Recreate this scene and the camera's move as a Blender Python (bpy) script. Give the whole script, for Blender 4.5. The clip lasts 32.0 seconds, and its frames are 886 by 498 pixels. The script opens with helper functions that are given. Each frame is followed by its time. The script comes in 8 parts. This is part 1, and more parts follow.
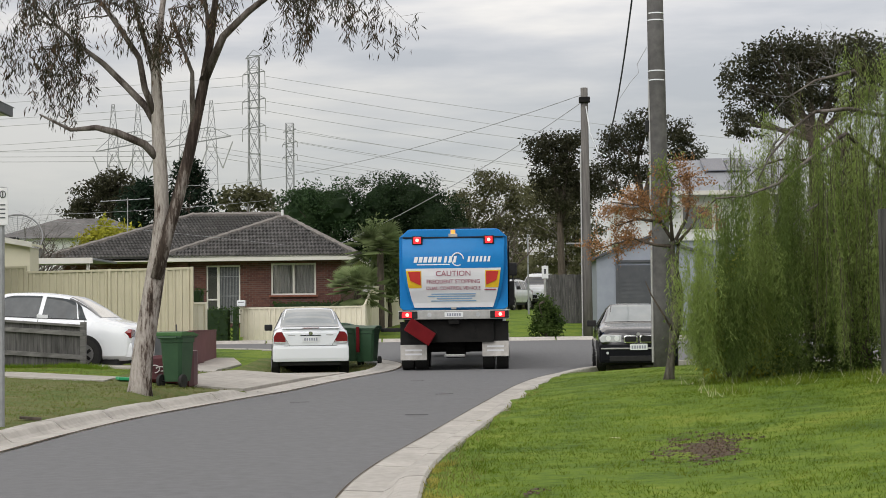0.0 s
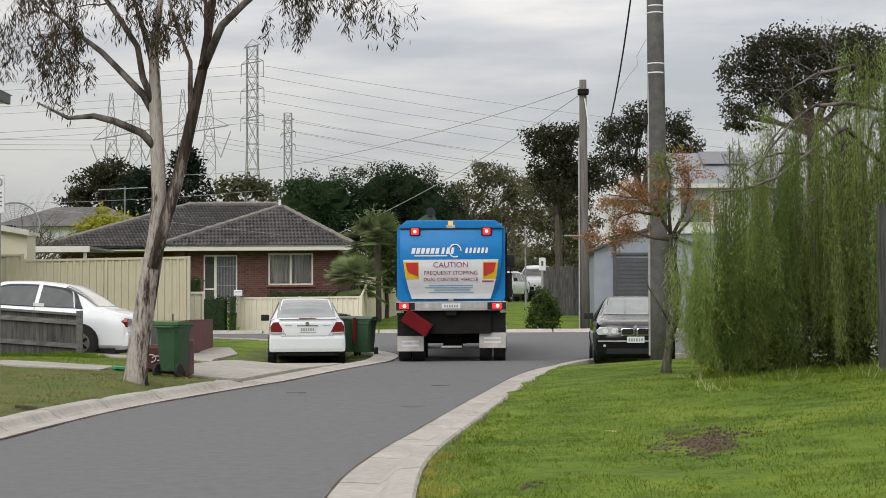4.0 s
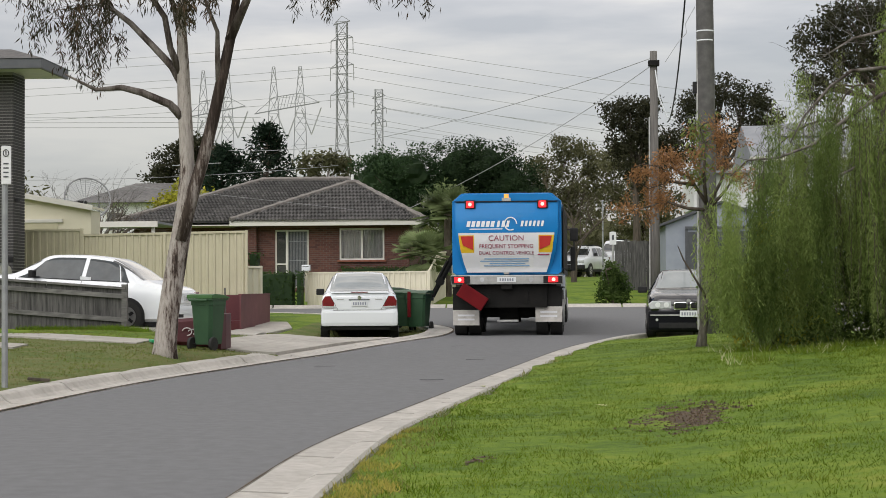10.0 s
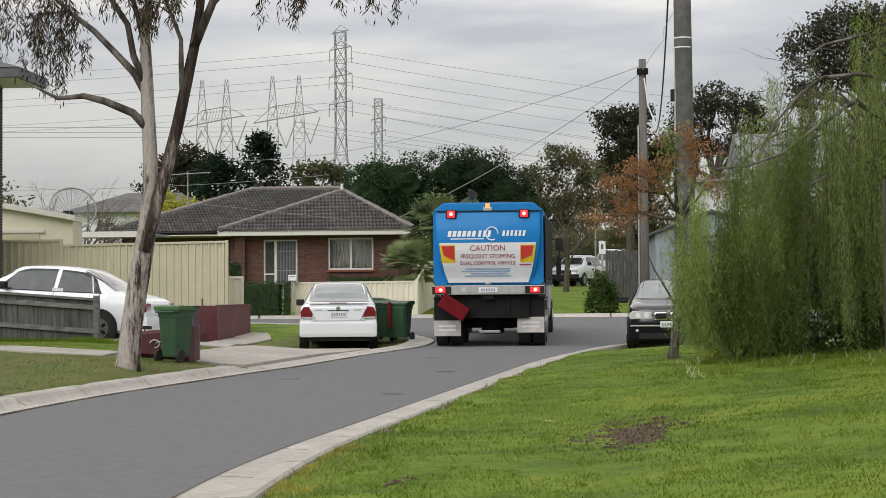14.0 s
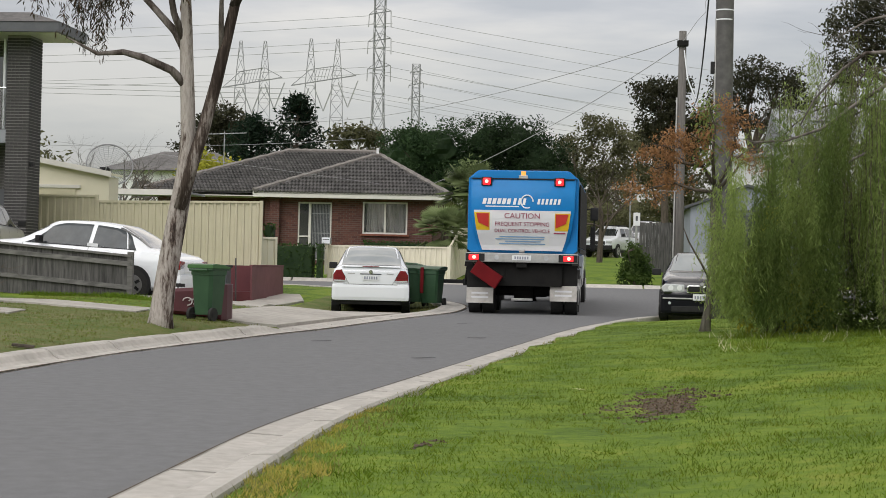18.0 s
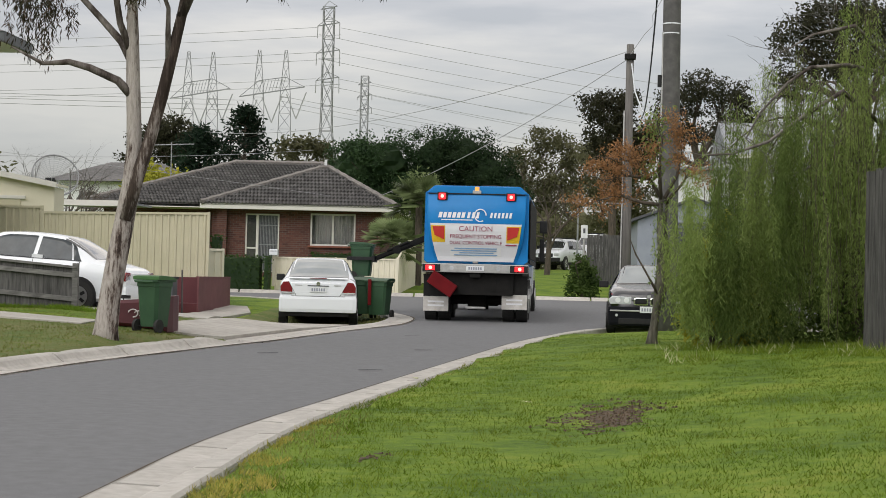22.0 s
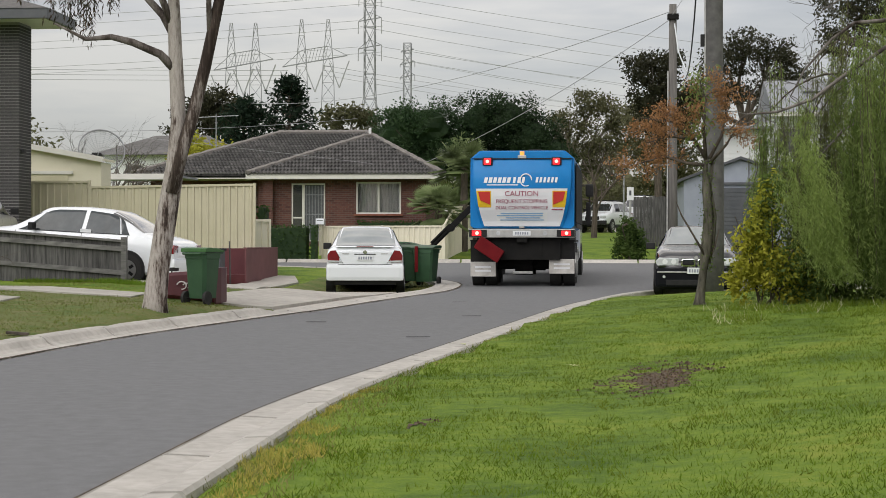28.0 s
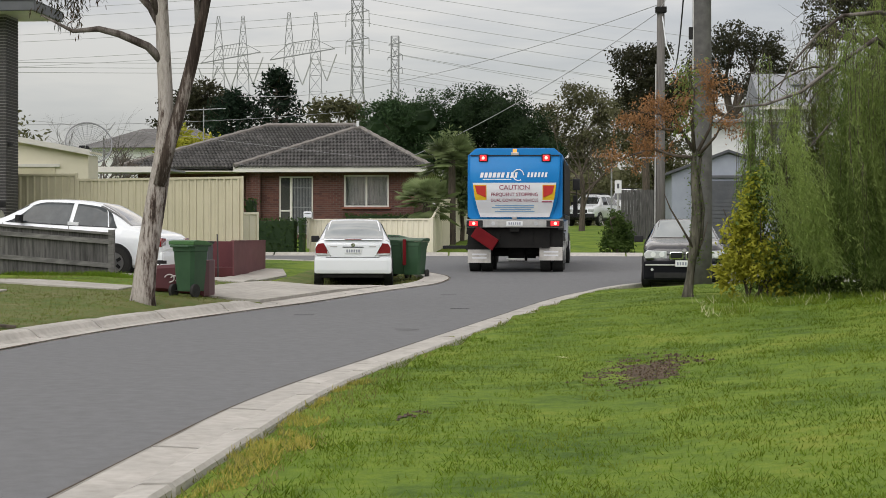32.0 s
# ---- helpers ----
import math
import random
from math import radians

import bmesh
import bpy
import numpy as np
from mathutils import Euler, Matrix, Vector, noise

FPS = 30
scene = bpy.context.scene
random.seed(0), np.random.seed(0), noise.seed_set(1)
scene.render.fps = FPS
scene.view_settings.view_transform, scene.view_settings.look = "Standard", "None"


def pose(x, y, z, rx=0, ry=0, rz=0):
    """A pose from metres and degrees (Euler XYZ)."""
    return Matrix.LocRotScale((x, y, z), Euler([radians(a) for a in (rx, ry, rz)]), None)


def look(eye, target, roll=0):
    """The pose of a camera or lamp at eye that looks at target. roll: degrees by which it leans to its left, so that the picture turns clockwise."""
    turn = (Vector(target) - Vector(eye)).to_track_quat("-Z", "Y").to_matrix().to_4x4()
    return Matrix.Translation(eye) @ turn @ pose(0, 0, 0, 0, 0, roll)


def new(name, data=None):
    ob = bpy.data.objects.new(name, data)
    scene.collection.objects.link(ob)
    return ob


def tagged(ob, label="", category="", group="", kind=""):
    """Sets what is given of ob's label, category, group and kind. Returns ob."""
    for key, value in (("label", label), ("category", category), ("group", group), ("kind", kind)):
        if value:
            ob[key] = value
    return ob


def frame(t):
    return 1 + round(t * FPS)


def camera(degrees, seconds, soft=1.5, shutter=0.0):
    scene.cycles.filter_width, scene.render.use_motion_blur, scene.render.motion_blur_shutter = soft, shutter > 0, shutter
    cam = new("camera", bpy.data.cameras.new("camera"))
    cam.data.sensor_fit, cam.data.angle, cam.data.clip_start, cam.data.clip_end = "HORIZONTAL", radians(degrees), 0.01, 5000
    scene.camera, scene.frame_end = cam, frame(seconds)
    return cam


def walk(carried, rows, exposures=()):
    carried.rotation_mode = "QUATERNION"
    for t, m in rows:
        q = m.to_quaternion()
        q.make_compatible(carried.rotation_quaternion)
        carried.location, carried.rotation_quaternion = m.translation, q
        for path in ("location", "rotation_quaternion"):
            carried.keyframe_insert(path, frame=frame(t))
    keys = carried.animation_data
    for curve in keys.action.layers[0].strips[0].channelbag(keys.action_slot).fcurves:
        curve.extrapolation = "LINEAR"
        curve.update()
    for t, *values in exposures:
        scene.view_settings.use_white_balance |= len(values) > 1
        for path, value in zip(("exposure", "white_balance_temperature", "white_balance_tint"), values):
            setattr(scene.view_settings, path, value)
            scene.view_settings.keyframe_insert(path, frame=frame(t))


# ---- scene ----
cam = camera(30.0, 32.0, soft=0.8)
PATH = [
    (0, (0.409, -0.965, 1.238), (0.391, 1.033, 1.326), -0.7),
    (0.5, (0.412, -0.952, 1.243), (0.393, 1.046, 1.337), -0.7),
    (1, (0.407, -0.946, 1.244), (0.391, 1.052, 1.342), -0.7),
    (1.5, (0.401, -0.944, 1.25), (0.394, 1.054, 1.351), -0.6),
    (2, (0.417, -0.922, 1.25), (0.412, 1.076, 1.35), -0.5),
    (2.5, (0.418, -0.932, 1.244), (0.415, 1.066, 1.336), -0.3),
    (3, (0.408, -0.946, 1.248), (0.399, 1.052, 1.33), -0.2),
    (3.5, (0.401, -0.915, 1.244), (0.387, 1.083, 1.319), -0.2),
    (5.5, (0.441, -0.924, 1.25), (0.416, 1.073, 1.351), -0.8),
    (6, (0.445, -0.941, 1.242), (0.401, 1.055, 1.35), -0.9),
    (6.5, (0.432, -0.961, 1.248), (0.368, 1.035, 1.356), -0.7),
    (7, (0.445, -0.977, 1.243), (0.364, 1.018, 1.345), -0.6),
    (7.5, (0.491, -0.957, 1.258), (0.41, 1.04, 1.349), -0.4),
    (8, (0.61, -0.894, 1.255), (0.546, 1.103, 1.335), -0.5),
    (8.5, (0.775, -0.821, 1.222), (0.712, 1.177, 1.292), -0.6),
    (9, (0.965, -0.683, 1.247), (0.895, 1.315, 1.312), -0.7),
    (9.5, (1.186, -0.585, 1.224), (1.088, 1.412, 1.28), -0.6),
    (10, (1.367, -0.448, 1.186), (1.237, 1.547, 1.235), -0.3),
    (10.5, (1.547, -0.192, 1.22), (1.409, 1.803, 1.261), 0.1),
    (11, (1.813, -0.132, 1.235), (1.66, 1.862, 1.266), 0.5),
    (11.5, (1.845, -0.034, 1.243), (1.687, 1.959, 1.259), 0.6),
    (12, (1.843, -0.012, 1.229), (1.677, 1.981, 1.235), 0.4),
    (12.5, (1.847, -0.053, 1.219), (1.68, 1.94, 1.222), 0.3),
    (13, (1.833, -0.001, 1.21), (1.678, 1.993, 1.227), -0.0),
    (13.5, (1.828, -0.045, 1.198), (1.681, 1.949, 1.233), -0.2),
    (14, (1.842, -0.004, 1.214), (1.71, 1.991, 1.274), -0.4),
    (14.5, (1.861, -0.006, 1.212), (1.727, 1.989, 1.287), -0.6),
    (16.5, (1.855, -0.017, 1.202), (1.712, 1.978, 1.252), 0.6),
    (17, (1.851, -0.009, 1.192), (1.703, 1.985, 1.23), 1.1),
    (17.5, (1.841, 0.015, 1.192), (1.68, 2.008, 1.22), 1.3),
    (18, (1.832, 0.011, 1.192), (1.66, 2.003, 1.212), 1.3),
    (18.5, (1.839, 0.006, 1.192), (1.66, 1.998, 1.206), 1.1),
    (19, (1.847, 0.01, 1.191), (1.668, 2.002, 1.203), 0.8),
    (19.5, (1.859, 0.031, 1.196), (1.69, 2.023, 1.209), 0.6),
    (20, (1.868, 0.004, 1.196), (1.714, 1.998, 1.212), 0.7),
    (20.5, (1.864, 0.044, 1.194), (1.728, 2.039, 1.216), 0.9),
    (21, (1.856, 0.05, 1.195), (1.735, 2.046, 1.224), 1.2),
    (21.5, (1.856, 0.063, 1.196), (1.743, 2.059, 1.229), 1.4),
    (22, (1.841, 0.043, 1.192), (1.731, 2.04, 1.228), 1.4),
    (22.5, (1.838, 0.015, 1.189), (1.726, 2.012, 1.225), 1.2),
    (23, (1.852, 0.028, 1.199), (1.736, 2.025, 1.229), 0.8),
    (23.5, (1.861, 0.04, 1.2), (1.737, 2.036, 1.219), 0.4),
    (24, (1.863, 0.034, 1.19), (1.726, 2.029, 1.195), 0.0),
    (24.5, (1.864, 0.03, 1.19), (1.713, 2.024, 1.184), -0.1),
    (25, (1.86, 0.052, 1.19), (1.698, 2.046, 1.179), -0.1),
    (25.5, (1.858, 0.039, 1.187), (1.694, 2.032, 1.175), 0.0),
    (27.5, (1.862, 0.041, 1.19), (1.701, 2.034, 1.184), 0.1),
    (28, (1.862, 0.026, 1.195), (1.696, 2.019, 1.189), 0.1),
    (28.5, (1.86, 0.017, 1.196), (1.693, 2.01, 1.19), 0.1),
    (29, (1.855, 0.04, 1.189), (1.692, 2.033, 1.183), 0.1),
    (29.5, (1.856, 0.015, 1.195), (1.699, 2.009, 1.187), 0.2),
    (30, (1.86, 0.012, 1.191), (1.708, 2.006, 1.18), 0.3),
    (30.5, (1.854, 0.035, 1.185), (1.706, 2.03, 1.171), 0.3),
    (31, (1.843, 0.035, 1.187), (1.697, 2.03, 1.17), 0.3),
    (31.5, (1.851, 0.052, 1.183), (1.705, 2.047, 1.166), 0.2),
    (32, (1.848, 0.044, 1.184), (1.697, 2.038, 1.17), 0.1),
]
walk(cam, [(t, look(eye, target, roll)) for t, eye, target, roll in PATH])

from mathutils import geometry

# ---- light ----
SUN_EL, SUN_AZ = 42.0, 205.0
world = bpy.data.worlds.new("world")
scene.world = world
world.use_nodes = True
wn, wl = world.node_tree.nodes, world.node_tree.links
wn.clear()


def sky():
    """An overcast winter sky: pale grey cloud sheets, a little warmer towards the low sun."""
    tc = wn.new("ShaderNodeTexCoord")
    nis = wn.new("ShaderNodeTexSky")
    nis.sky_type, nis.sun_disc = "NISHITA", False
    nis.sun_elevation, nis.sun_rotation = radians(SUN_EL), radians(SUN_AZ)
    mp = wn.new("ShaderNodeMapping")
    mp.inputs["Scale"].default_value = (2.2, 2.2, 13.0)
    nz = wn.new("ShaderNodeTexNoise")
    nz.inputs["Scale"].default_value, nz.inputs["Detail"].default_value, nz.inputs["Roughness"].default_value = 1.6, 6.0, 0.52
    wl.new(tc.outputs["Generated"], mp.inputs["Vector"])
    wl.new(mp.outputs["Vector"], nz.inputs["Vector"])
    ramp = wn.new("ShaderNodeValToRGB")
    e = ramp.color_ramp.elements
    e[0].position, e[0].color = 0.40, (0.605, 0.595, 0.605, 1)
    e[1].position, e[1].color = 0.60, (1.36, 1.25, 1.10, 1)
    m = ramp.color_ramp.elements.new(0.48)
    m.color = (0.86, 0.82, 0.795, 1)
    wl.new(nz.outputs["Fac"], ramp.inputs["Fac"])
    sep = wn.new("ShaderNodeSeparateXYZ")
    wl.new(tc.outputs["Generated"], sep.inputs["Vector"])
    mr = wn.new("ShaderNodeMapRange")
    mr.inputs["From Min"].default_value, mr.inputs["From Max"].default_value = 0.0, 0.30
    wl.new(sep.outputs["Z"], mr.inputs["Value"])
    low = wn.new("ShaderNodeMixRGB")
    low.inputs["Color1"].default_value = (0.60, 0.565, 0.55, 1)
    wl.new(mr.outputs["Result"], low.inputs["Fac"])
    wl.new(ramp.outputs["Color"], low.inputs["Color2"])
    up = wn.new("ShaderNodeMapRange")
    up.interpolation_type = "SMOOTHSTEP"
    up.inputs["From Min"].default_value, up.inputs["From Max"].default_value = 0.11, 0.22
    up.inputs["To Min"].default_value, up.inputs["To Max"].default_value = 1.0, 1.36
    wl.new(sep.outputs["Z"], up.inputs["Value"])
    lit = wn.new("ShaderNodeVectorMath")
    lit.operation = "SCALE"
    wl.new(low.outputs["Color"], lit.inputs[0])
    wl.new(up.outputs["Result"], lit.inputs["Scale"])
    b1, b2 = wn.new("ShaderNodeBackground"), wn.new("ShaderNodeBackground")
    b1.inputs["Strength"].default_value = 0.018
    b2.inputs["Strength"].default_value = 0.40
    wl.new(nis.outputs["Color"], b1.inputs["Color"])
    wl.new(lit.outputs["Vector"], b2.inputs["Color"])
    add, out = wn.new("ShaderNodeAddShader"), wn.new("ShaderNodeOutputWorld")
    wl.new(b1.outputs[0], add.inputs[0])
    wl.new(b2.outputs[0], add.inputs[1])
    wl.new(add.outputs[0], out.inputs["Surface"])


sky()
sun = new("sun", bpy.data.lights.new("sun", "SUN"))
sun.data.energy, sun.data.angle, sun.data.color = 1.15, radians(60), (1.0, 0.98, 0.95)
sun.rotation_euler = Euler((radians(90 - SUN_EL), 0, radians(180 - SUN_AZ)))
scene.view_settings.exposure = 0.66


# ---- materials ----
def mat(name, c1, c2=None, rough=0.7, scale=4.0, bump=0.0, bscale=40.0, metal=0.0, coat=0.0, rand=0.0, big=0.0, detail=5.0, stretch=(1, 1, 1), spec=0.5, trans=0.0):
    """A surface whose colour wanders from c1 to c2, with a second, larger drift, fine relief and a shade of its own for each piece."""
    m = bpy.data.materials.new(name)
    m.use_nodes = True
    nt = m.node_tree
    n, l = nt.nodes, nt.links
    b = n["Principled BSDF"]
    b.inputs["Roughness"].default_value, b.inputs["Metallic"].default_value = rough, metal
    b.inputs["Specular IOR Level"].default_value = spec
    b.inputs["Coat Weight"].default_value, b.inputs["Coat Roughness"].default_value = coat, 0.06
    b.inputs["Transmission Weight"].default_value = trans
    c2 = c2 or tuple(v * 0.8 for v in c1)
    tc = n.new("ShaderNodeTexCoord")
    mp = n.new("ShaderNodeMapping")
    mp.inputs["Scale"].default_value = stretch
    l.new(tc.outputs["Object"], mp.inputs["Vector"])
    nz = n.new("ShaderNodeTexNoise")
    nz.inputs["Scale"].default_value, nz.inputs["Detail"].default_value, nz.inputs["Roughness"].default_value = scale, detail, 0.6
    l.new(mp.outputs["Vector"], nz.inputs["Vector"])
    rp = n.new("ShaderNodeValToRGB")
    rp.color_ramp.elements[0].position, rp.color_ramp.elements[1].position = 0.32, 0.68
    rp.color_ramp.elements[0].color, rp.color_ramp.elements[1].color = (*c1, 1), (*c2, 1)
    l.new(nz.outputs["Fac"], rp.inputs["Fac"])
    col = rp.outputs["Color"]
    if big:
        n2 = n.new("ShaderNodeTexNoise")
        n2.inputs["Scale"].default_value, n2.inputs["Detail"].default_value = scale * 0.13, 3
        l.new(mp.outputs["Vector"], n2.inputs["Vector"])
        hv = n.new("ShaderNodeHueSaturation")
        mr = n.new("ShaderNodeMapRange")
        mr.inputs["From Min"].default_value, mr.inputs["From Max"].default_value = 0.3, 0.7
        mr.inputs["To Min"].default_value, mr.inputs["To Max"].default_value = 1 - big, 1 + big
        l.new(n2.outputs["Fac"], mr.inputs["Value"])
        l.new(mr.outputs["Result"], hv.inputs["Value"])
        l.new(col, hv.inputs["Color"])
        col = hv.outputs["Color"]
    if rand:
        info, geo = n.new("ShaderNodeObjectInfo"), n.new("ShaderNodeNewGeometry")
        ad = n.new("ShaderNodeMath")
        ad.operation = "ADD"
        l.new(info.outputs["Random"], ad.inputs[0])
        l.new(geo.outputs["Random Per Island"], ad.inputs[1])
        mr = n.new("ShaderNodeMapRange")
        mr.inputs["From Max"].default_value = 2.0
        mr.inputs["To Min"].default_value, mr.inputs["To Max"].default_value = 1 - rand, 1 + rand
        l.new(ad.outputs[0], mr.inputs["Value"])
        hv = n.new("ShaderNodeHueSaturation")
        l.new(mr.outputs["Result"], hv.inputs["Value"])
        l.new(col, hv.inputs["Color"])
        col = hv.outputs["Color"]
    l.new(col, b.inputs["Base Color"])
    if bump:
        n3 = n.new("ShaderNodeTexNoise")
        n3.inputs["Scale"].default_value, n3.inputs["Detail"].default_value = bscale, 4
        l.new(mp.outputs["Vector"], n3.inputs["Vector"])
        bp = n.new("ShaderNodeBump")
        bp.inputs["Strength"].default_value, bp.inputs["Distance"].default_value = min(1, bump), 0.02
        l.new(n3.outputs["Fac"], bp.inputs["Height"])
        l.new(bp.outputs["Normal"], b.inputs["Normal"])
    return m


def glow(name, c, strength):
    m = bpy.data.materials.new(name)
    m.use_nodes = True
    b = m.node_tree.nodes["Principled BSDF"]
    b.inputs["Base Color"].default_value, b.inputs["Roughness"].default_value = (*c, 1), 0.2
    b.inputs["Emission Color"].default_value, b.inputs["Emission Strength"].default_value = (*c, 1), strength
    return m


def leafmat(name, c1, c2, rand=0.35, rough=0.55, thin=0.35):
    """A leaf: the same wandering colour, part of the light passing through the blade."""
    m = mat(name, c1, c2, rough=rough, scale=1.3, rand=rand, big=0.25, spec=0.12)
    n, l = m.node_tree.nodes, m.node_tree.links
    b = n["Principled BSDF"]
    out = [x for x in n if x.type == "OUTPUT_MATERIAL"][0]
    tr, mx = n.new("ShaderNodeBsdfTranslucent"), n.new("ShaderNodeMixShader")
    l.new(b.inputs["Base Color"].links[0].from_socket, tr.inputs["Color"])
    mx.inputs["Fac"].default_value = thin
    l.new(b.outputs[0], mx.inputs[1])
    l.new(tr.outputs[0], mx.inputs[2])
    l.new(mx.outputs[0], out.inputs["Surface"])
    return m


def patchy(name, stops, scale, stretch=(1, 1, 1), rough=0.9, bump=0.5, bscale=40, warp=0.35, spec=0.3):
    """A surface in soft-edged patches of several colours: stops of (place, colour) over a noise that a second, finer one frays."""
    m = mat(name, stops[0][1], stops[1][1], rough, scale, bump, bscale, stretch=stretch, spec=spec)
    n, l = m.node_tree.nodes, m.node_tree.links
    rp = [x for x in n if x.type == "VALTORGB"][0]
    nz = rp.inputs["Fac"].links[0].from_node
    fine = n.new("ShaderNodeTexNoise")
    fine.inputs["Scale"].default_value, fine.inputs["Detail"].default_value, fine.inputs["Roughness"].default_value = scale * 9, 6, 0.7
    l.new(nz.inputs["Vector"].links[0].from_socket, fine.inputs["Vector"])
    mx = n.new("ShaderNodeMixRGB")
    mx.inputs["Fac"].default_value = warp
    l.new(nz.outputs["Fac"], mx.inputs["Color1"])
    l.new(fine.outputs["Fac"], mx.inputs["Color2"])
    l.new(mx.outputs["Color"], rp.inputs["Fac"])
    e = rp.color_ramp.elements
    e[0].position, e[1].position = stops[0][0], stops[1][0]
    for p, c in stops[2:]:
        e.new(p).color = (*c, 1)
    return m


M = {}
M["asphalt"] = mat("asphalt", (0.133, 0.136, 0.142), (0.151, 0.154, 0.161), 0.9, 60, 0.2, 160, big=0.10, detail=9)
M["concrete"] = mat("concrete", (0.36, 0.34, 0.31), (0.46, 0.44, 0.41), 0.88, 9, 0.25, 120, rand=0.07, big=0.12)
M["drive"] = mat("driveway_concrete", (0.33, 0.31, 0.28), (0.43, 0.41, 0.375), 0.88, 5, 0.2, 90, big=0.12)
M["grass"] = patchy("grass_ground", ((0.38, (0.054, 0.106, 0.010)), (0.46, (0.098, 0.165, 0.013)), (0.54, (0.138, 0.210, 0.016)), (0.64, (0.200, 0.240, 0.030))), 0.9, bump=0.8, bscale=70, warp=0.42)
M["dry"] = patchy("dry_grass_ground", ((0.36, (0.062, 0.106, 0.020)), (0.46, (0.102, 0.138, 0.032)), (0.54, (0.138, 0.150, 0.050)), (0.64, (0.185, 0.172, 0.082))), 1.3, bump=0.8, bscale=70, warp=0.45)
M["blade"] = leafmat("grass_blade", (0.095, 0.162, 0.011), (0.170, 0.232, 0.022), 0.45)
M["blade_dry"] = leafmat("dry_grass_blade", (0.27, 0.24, 0.10), (0.16, 0.18, 0.05), 0.4)
M["blade_deep"] = leafmat("deep_grass_blade", (0.100, 0.172, 0.014), (0.150, 0.225, 0.022), 0.45)
M["blade_lime"] = leafmat("fresh_grass_blade", (0.140, 0.210, 0.021), (0.220, 0.276, 0.042), 0.4)
M["blade_yellow"] = leafmat("yellowed_grass_blade", (0.40, 0.33, 0.085), (0.28, 0.27, 0.06), 0.35)
M["soil"] = mat("crumbled_soil", (0.030, 0.020, 0.011), (0.150, 0.105, 0.062), 0.95, 30, 0.8, 90, rand=0.4)
M["dirt"] = mat("bare_dirt", (0.028, 0.020, 0.012), (0.115, 0.085, 0.052), 0.95, 9, 0.8, 40, rand=0.4)
M["brick"] = mat("red_brick", (0.150, 0.050, 0.032), (0.215, 0.085, 0.055), 0.9, 9, 0.3, 60, rand=0.3)
M["mortar"] = mat("mortar", (0.20, 0.16, 0.135), (0.26, 0.21, 0.18), 0.95, 20)
M["darkbrick"] = mat("charcoal_brick", (0.026, 0.025, 0.026), (0.052, 0.050, 0.050), 0.85, 9, 0.3, 60, rand=0.3)
M["darkmortar"] = mat("grey_mortar", (0.21, 0.205, 0.20), (0.27, 0.26, 0.25), 0.95, 20)
M["tile"] = mat("roof_tile", (0.076, 0.074, 0.074), (0.148, 0.142, 0.138), 0.85, 5, 0.3, 40, rand=0.45, big=0.15)
M["fascia"] = mat("cream_fascia", (0.60, 0.585, 0.545), (0.66, 0.645, 0.60), 0.5, 3)
M["cream"] = mat("cream_steel_fence", (0.49, 0.455, 0.325), (0.54, 0.50, 0.365), 0.5, 2.0, big=0.05)
M["cream_light"] = mat("pale_cream_steel", (0.67, 0.63, 0.50), (0.72, 0.68, 0.55), 0.5, 2.0, big=0.05)
M["grey_wood"] = mat("weathered_grey_paling", (0.034, 0.033, 0.033), (0.115, 0.112, 0.108), 0.9, 3.5, 0.5, 30, rand=0.3, stretch=(5, 5, 0.5))
M["grey_rail"] = mat("weathered_grey_rail", (0.085, 0.083, 0.080), (0.19, 0.185, 0.178), 0.9, 3.5, 0.5, 30, rand=0.2, stretch=(0.6, 5, 5))
M["pole_wood"] = mat("grey_timber_pole", (0.090, 0.085, 0.081), (0.165, 0.156, 0.145), 0.9, 3, 0.4, 30, stretch=(5, 5, 0.35))
M["pole_conc"] = mat("grey_concrete_pole", (0.072, 0.070, 0.070), (0.122, 0.118, 0.116), 0.85, 5, 0.2, 50, big=0.1)
M["bark"] = patchy("gum_bark", ((0.41, (0.030, 0.020, 0.016)), (0.445, (0.12, 0.092, 0.078)), (0.475, (0.27, 0.24, 0.218)), (0.53, (0.41, 0.375, 0.345)), (0.62, (0.27, 0.242, 0.22))), 1.15, (3.0, 3.0, 0.6), 0.85, 0.7, 16, 0.3)
M["bark_fork"] = patchy("stained_gum_bark", ((0.42, (0.028, 0.019, 0.015)), (0.49, (0.075, 0.056, 0.046)), (0.52, (0.20, 0.172, 0.155)), (0.60, (0.36, 0.325, 0.30))), 1.1, (3.0, 3.0, 0.5), 0.85, 0.7, 16, 0.3)
M["bark_limb"] = patchy("upper_gum_bark", ((0.38, (0.035, 0.026, 0.022)), (0.46, (0.085, 0.070, 0.062)), (0.54, (0.15, 0.132, 0.12)), (0.64, (0.23, 0.205, 0.19))), 1.6, (3.0, 3.0, 0.9), 0.85, 0.6, 16, 0.3)
M["bark_dark"] = mat("dark_bark", (0.045, 0.036, 0.028), (0.11, 0.088, 0.068), 0.9, 5, 0.7, 20, stretch=(3, 3, 0.7))
M["white_paint"] = mat("white_car_paint", (0.77, 0.80, 0.84), (0.79, 0.82, 0.86), 0.25, 1, coat=0.8, big=0.02)
M["black_paint"] = mat("black_car_paint", (0.009, 0.010, 0.014), (0.012, 0.013, 0.018), 0.2, 1, coat=0.8, spec=0.5)
# same black as the body, darkened so the bumper seems to reflect no sky
M["black_bumper"] = mat("black_paint_darkened", (0.005, 0.0055, 0.008), (0.007, 0.0075, 0.010), 0.5, 1, spec=0.1)
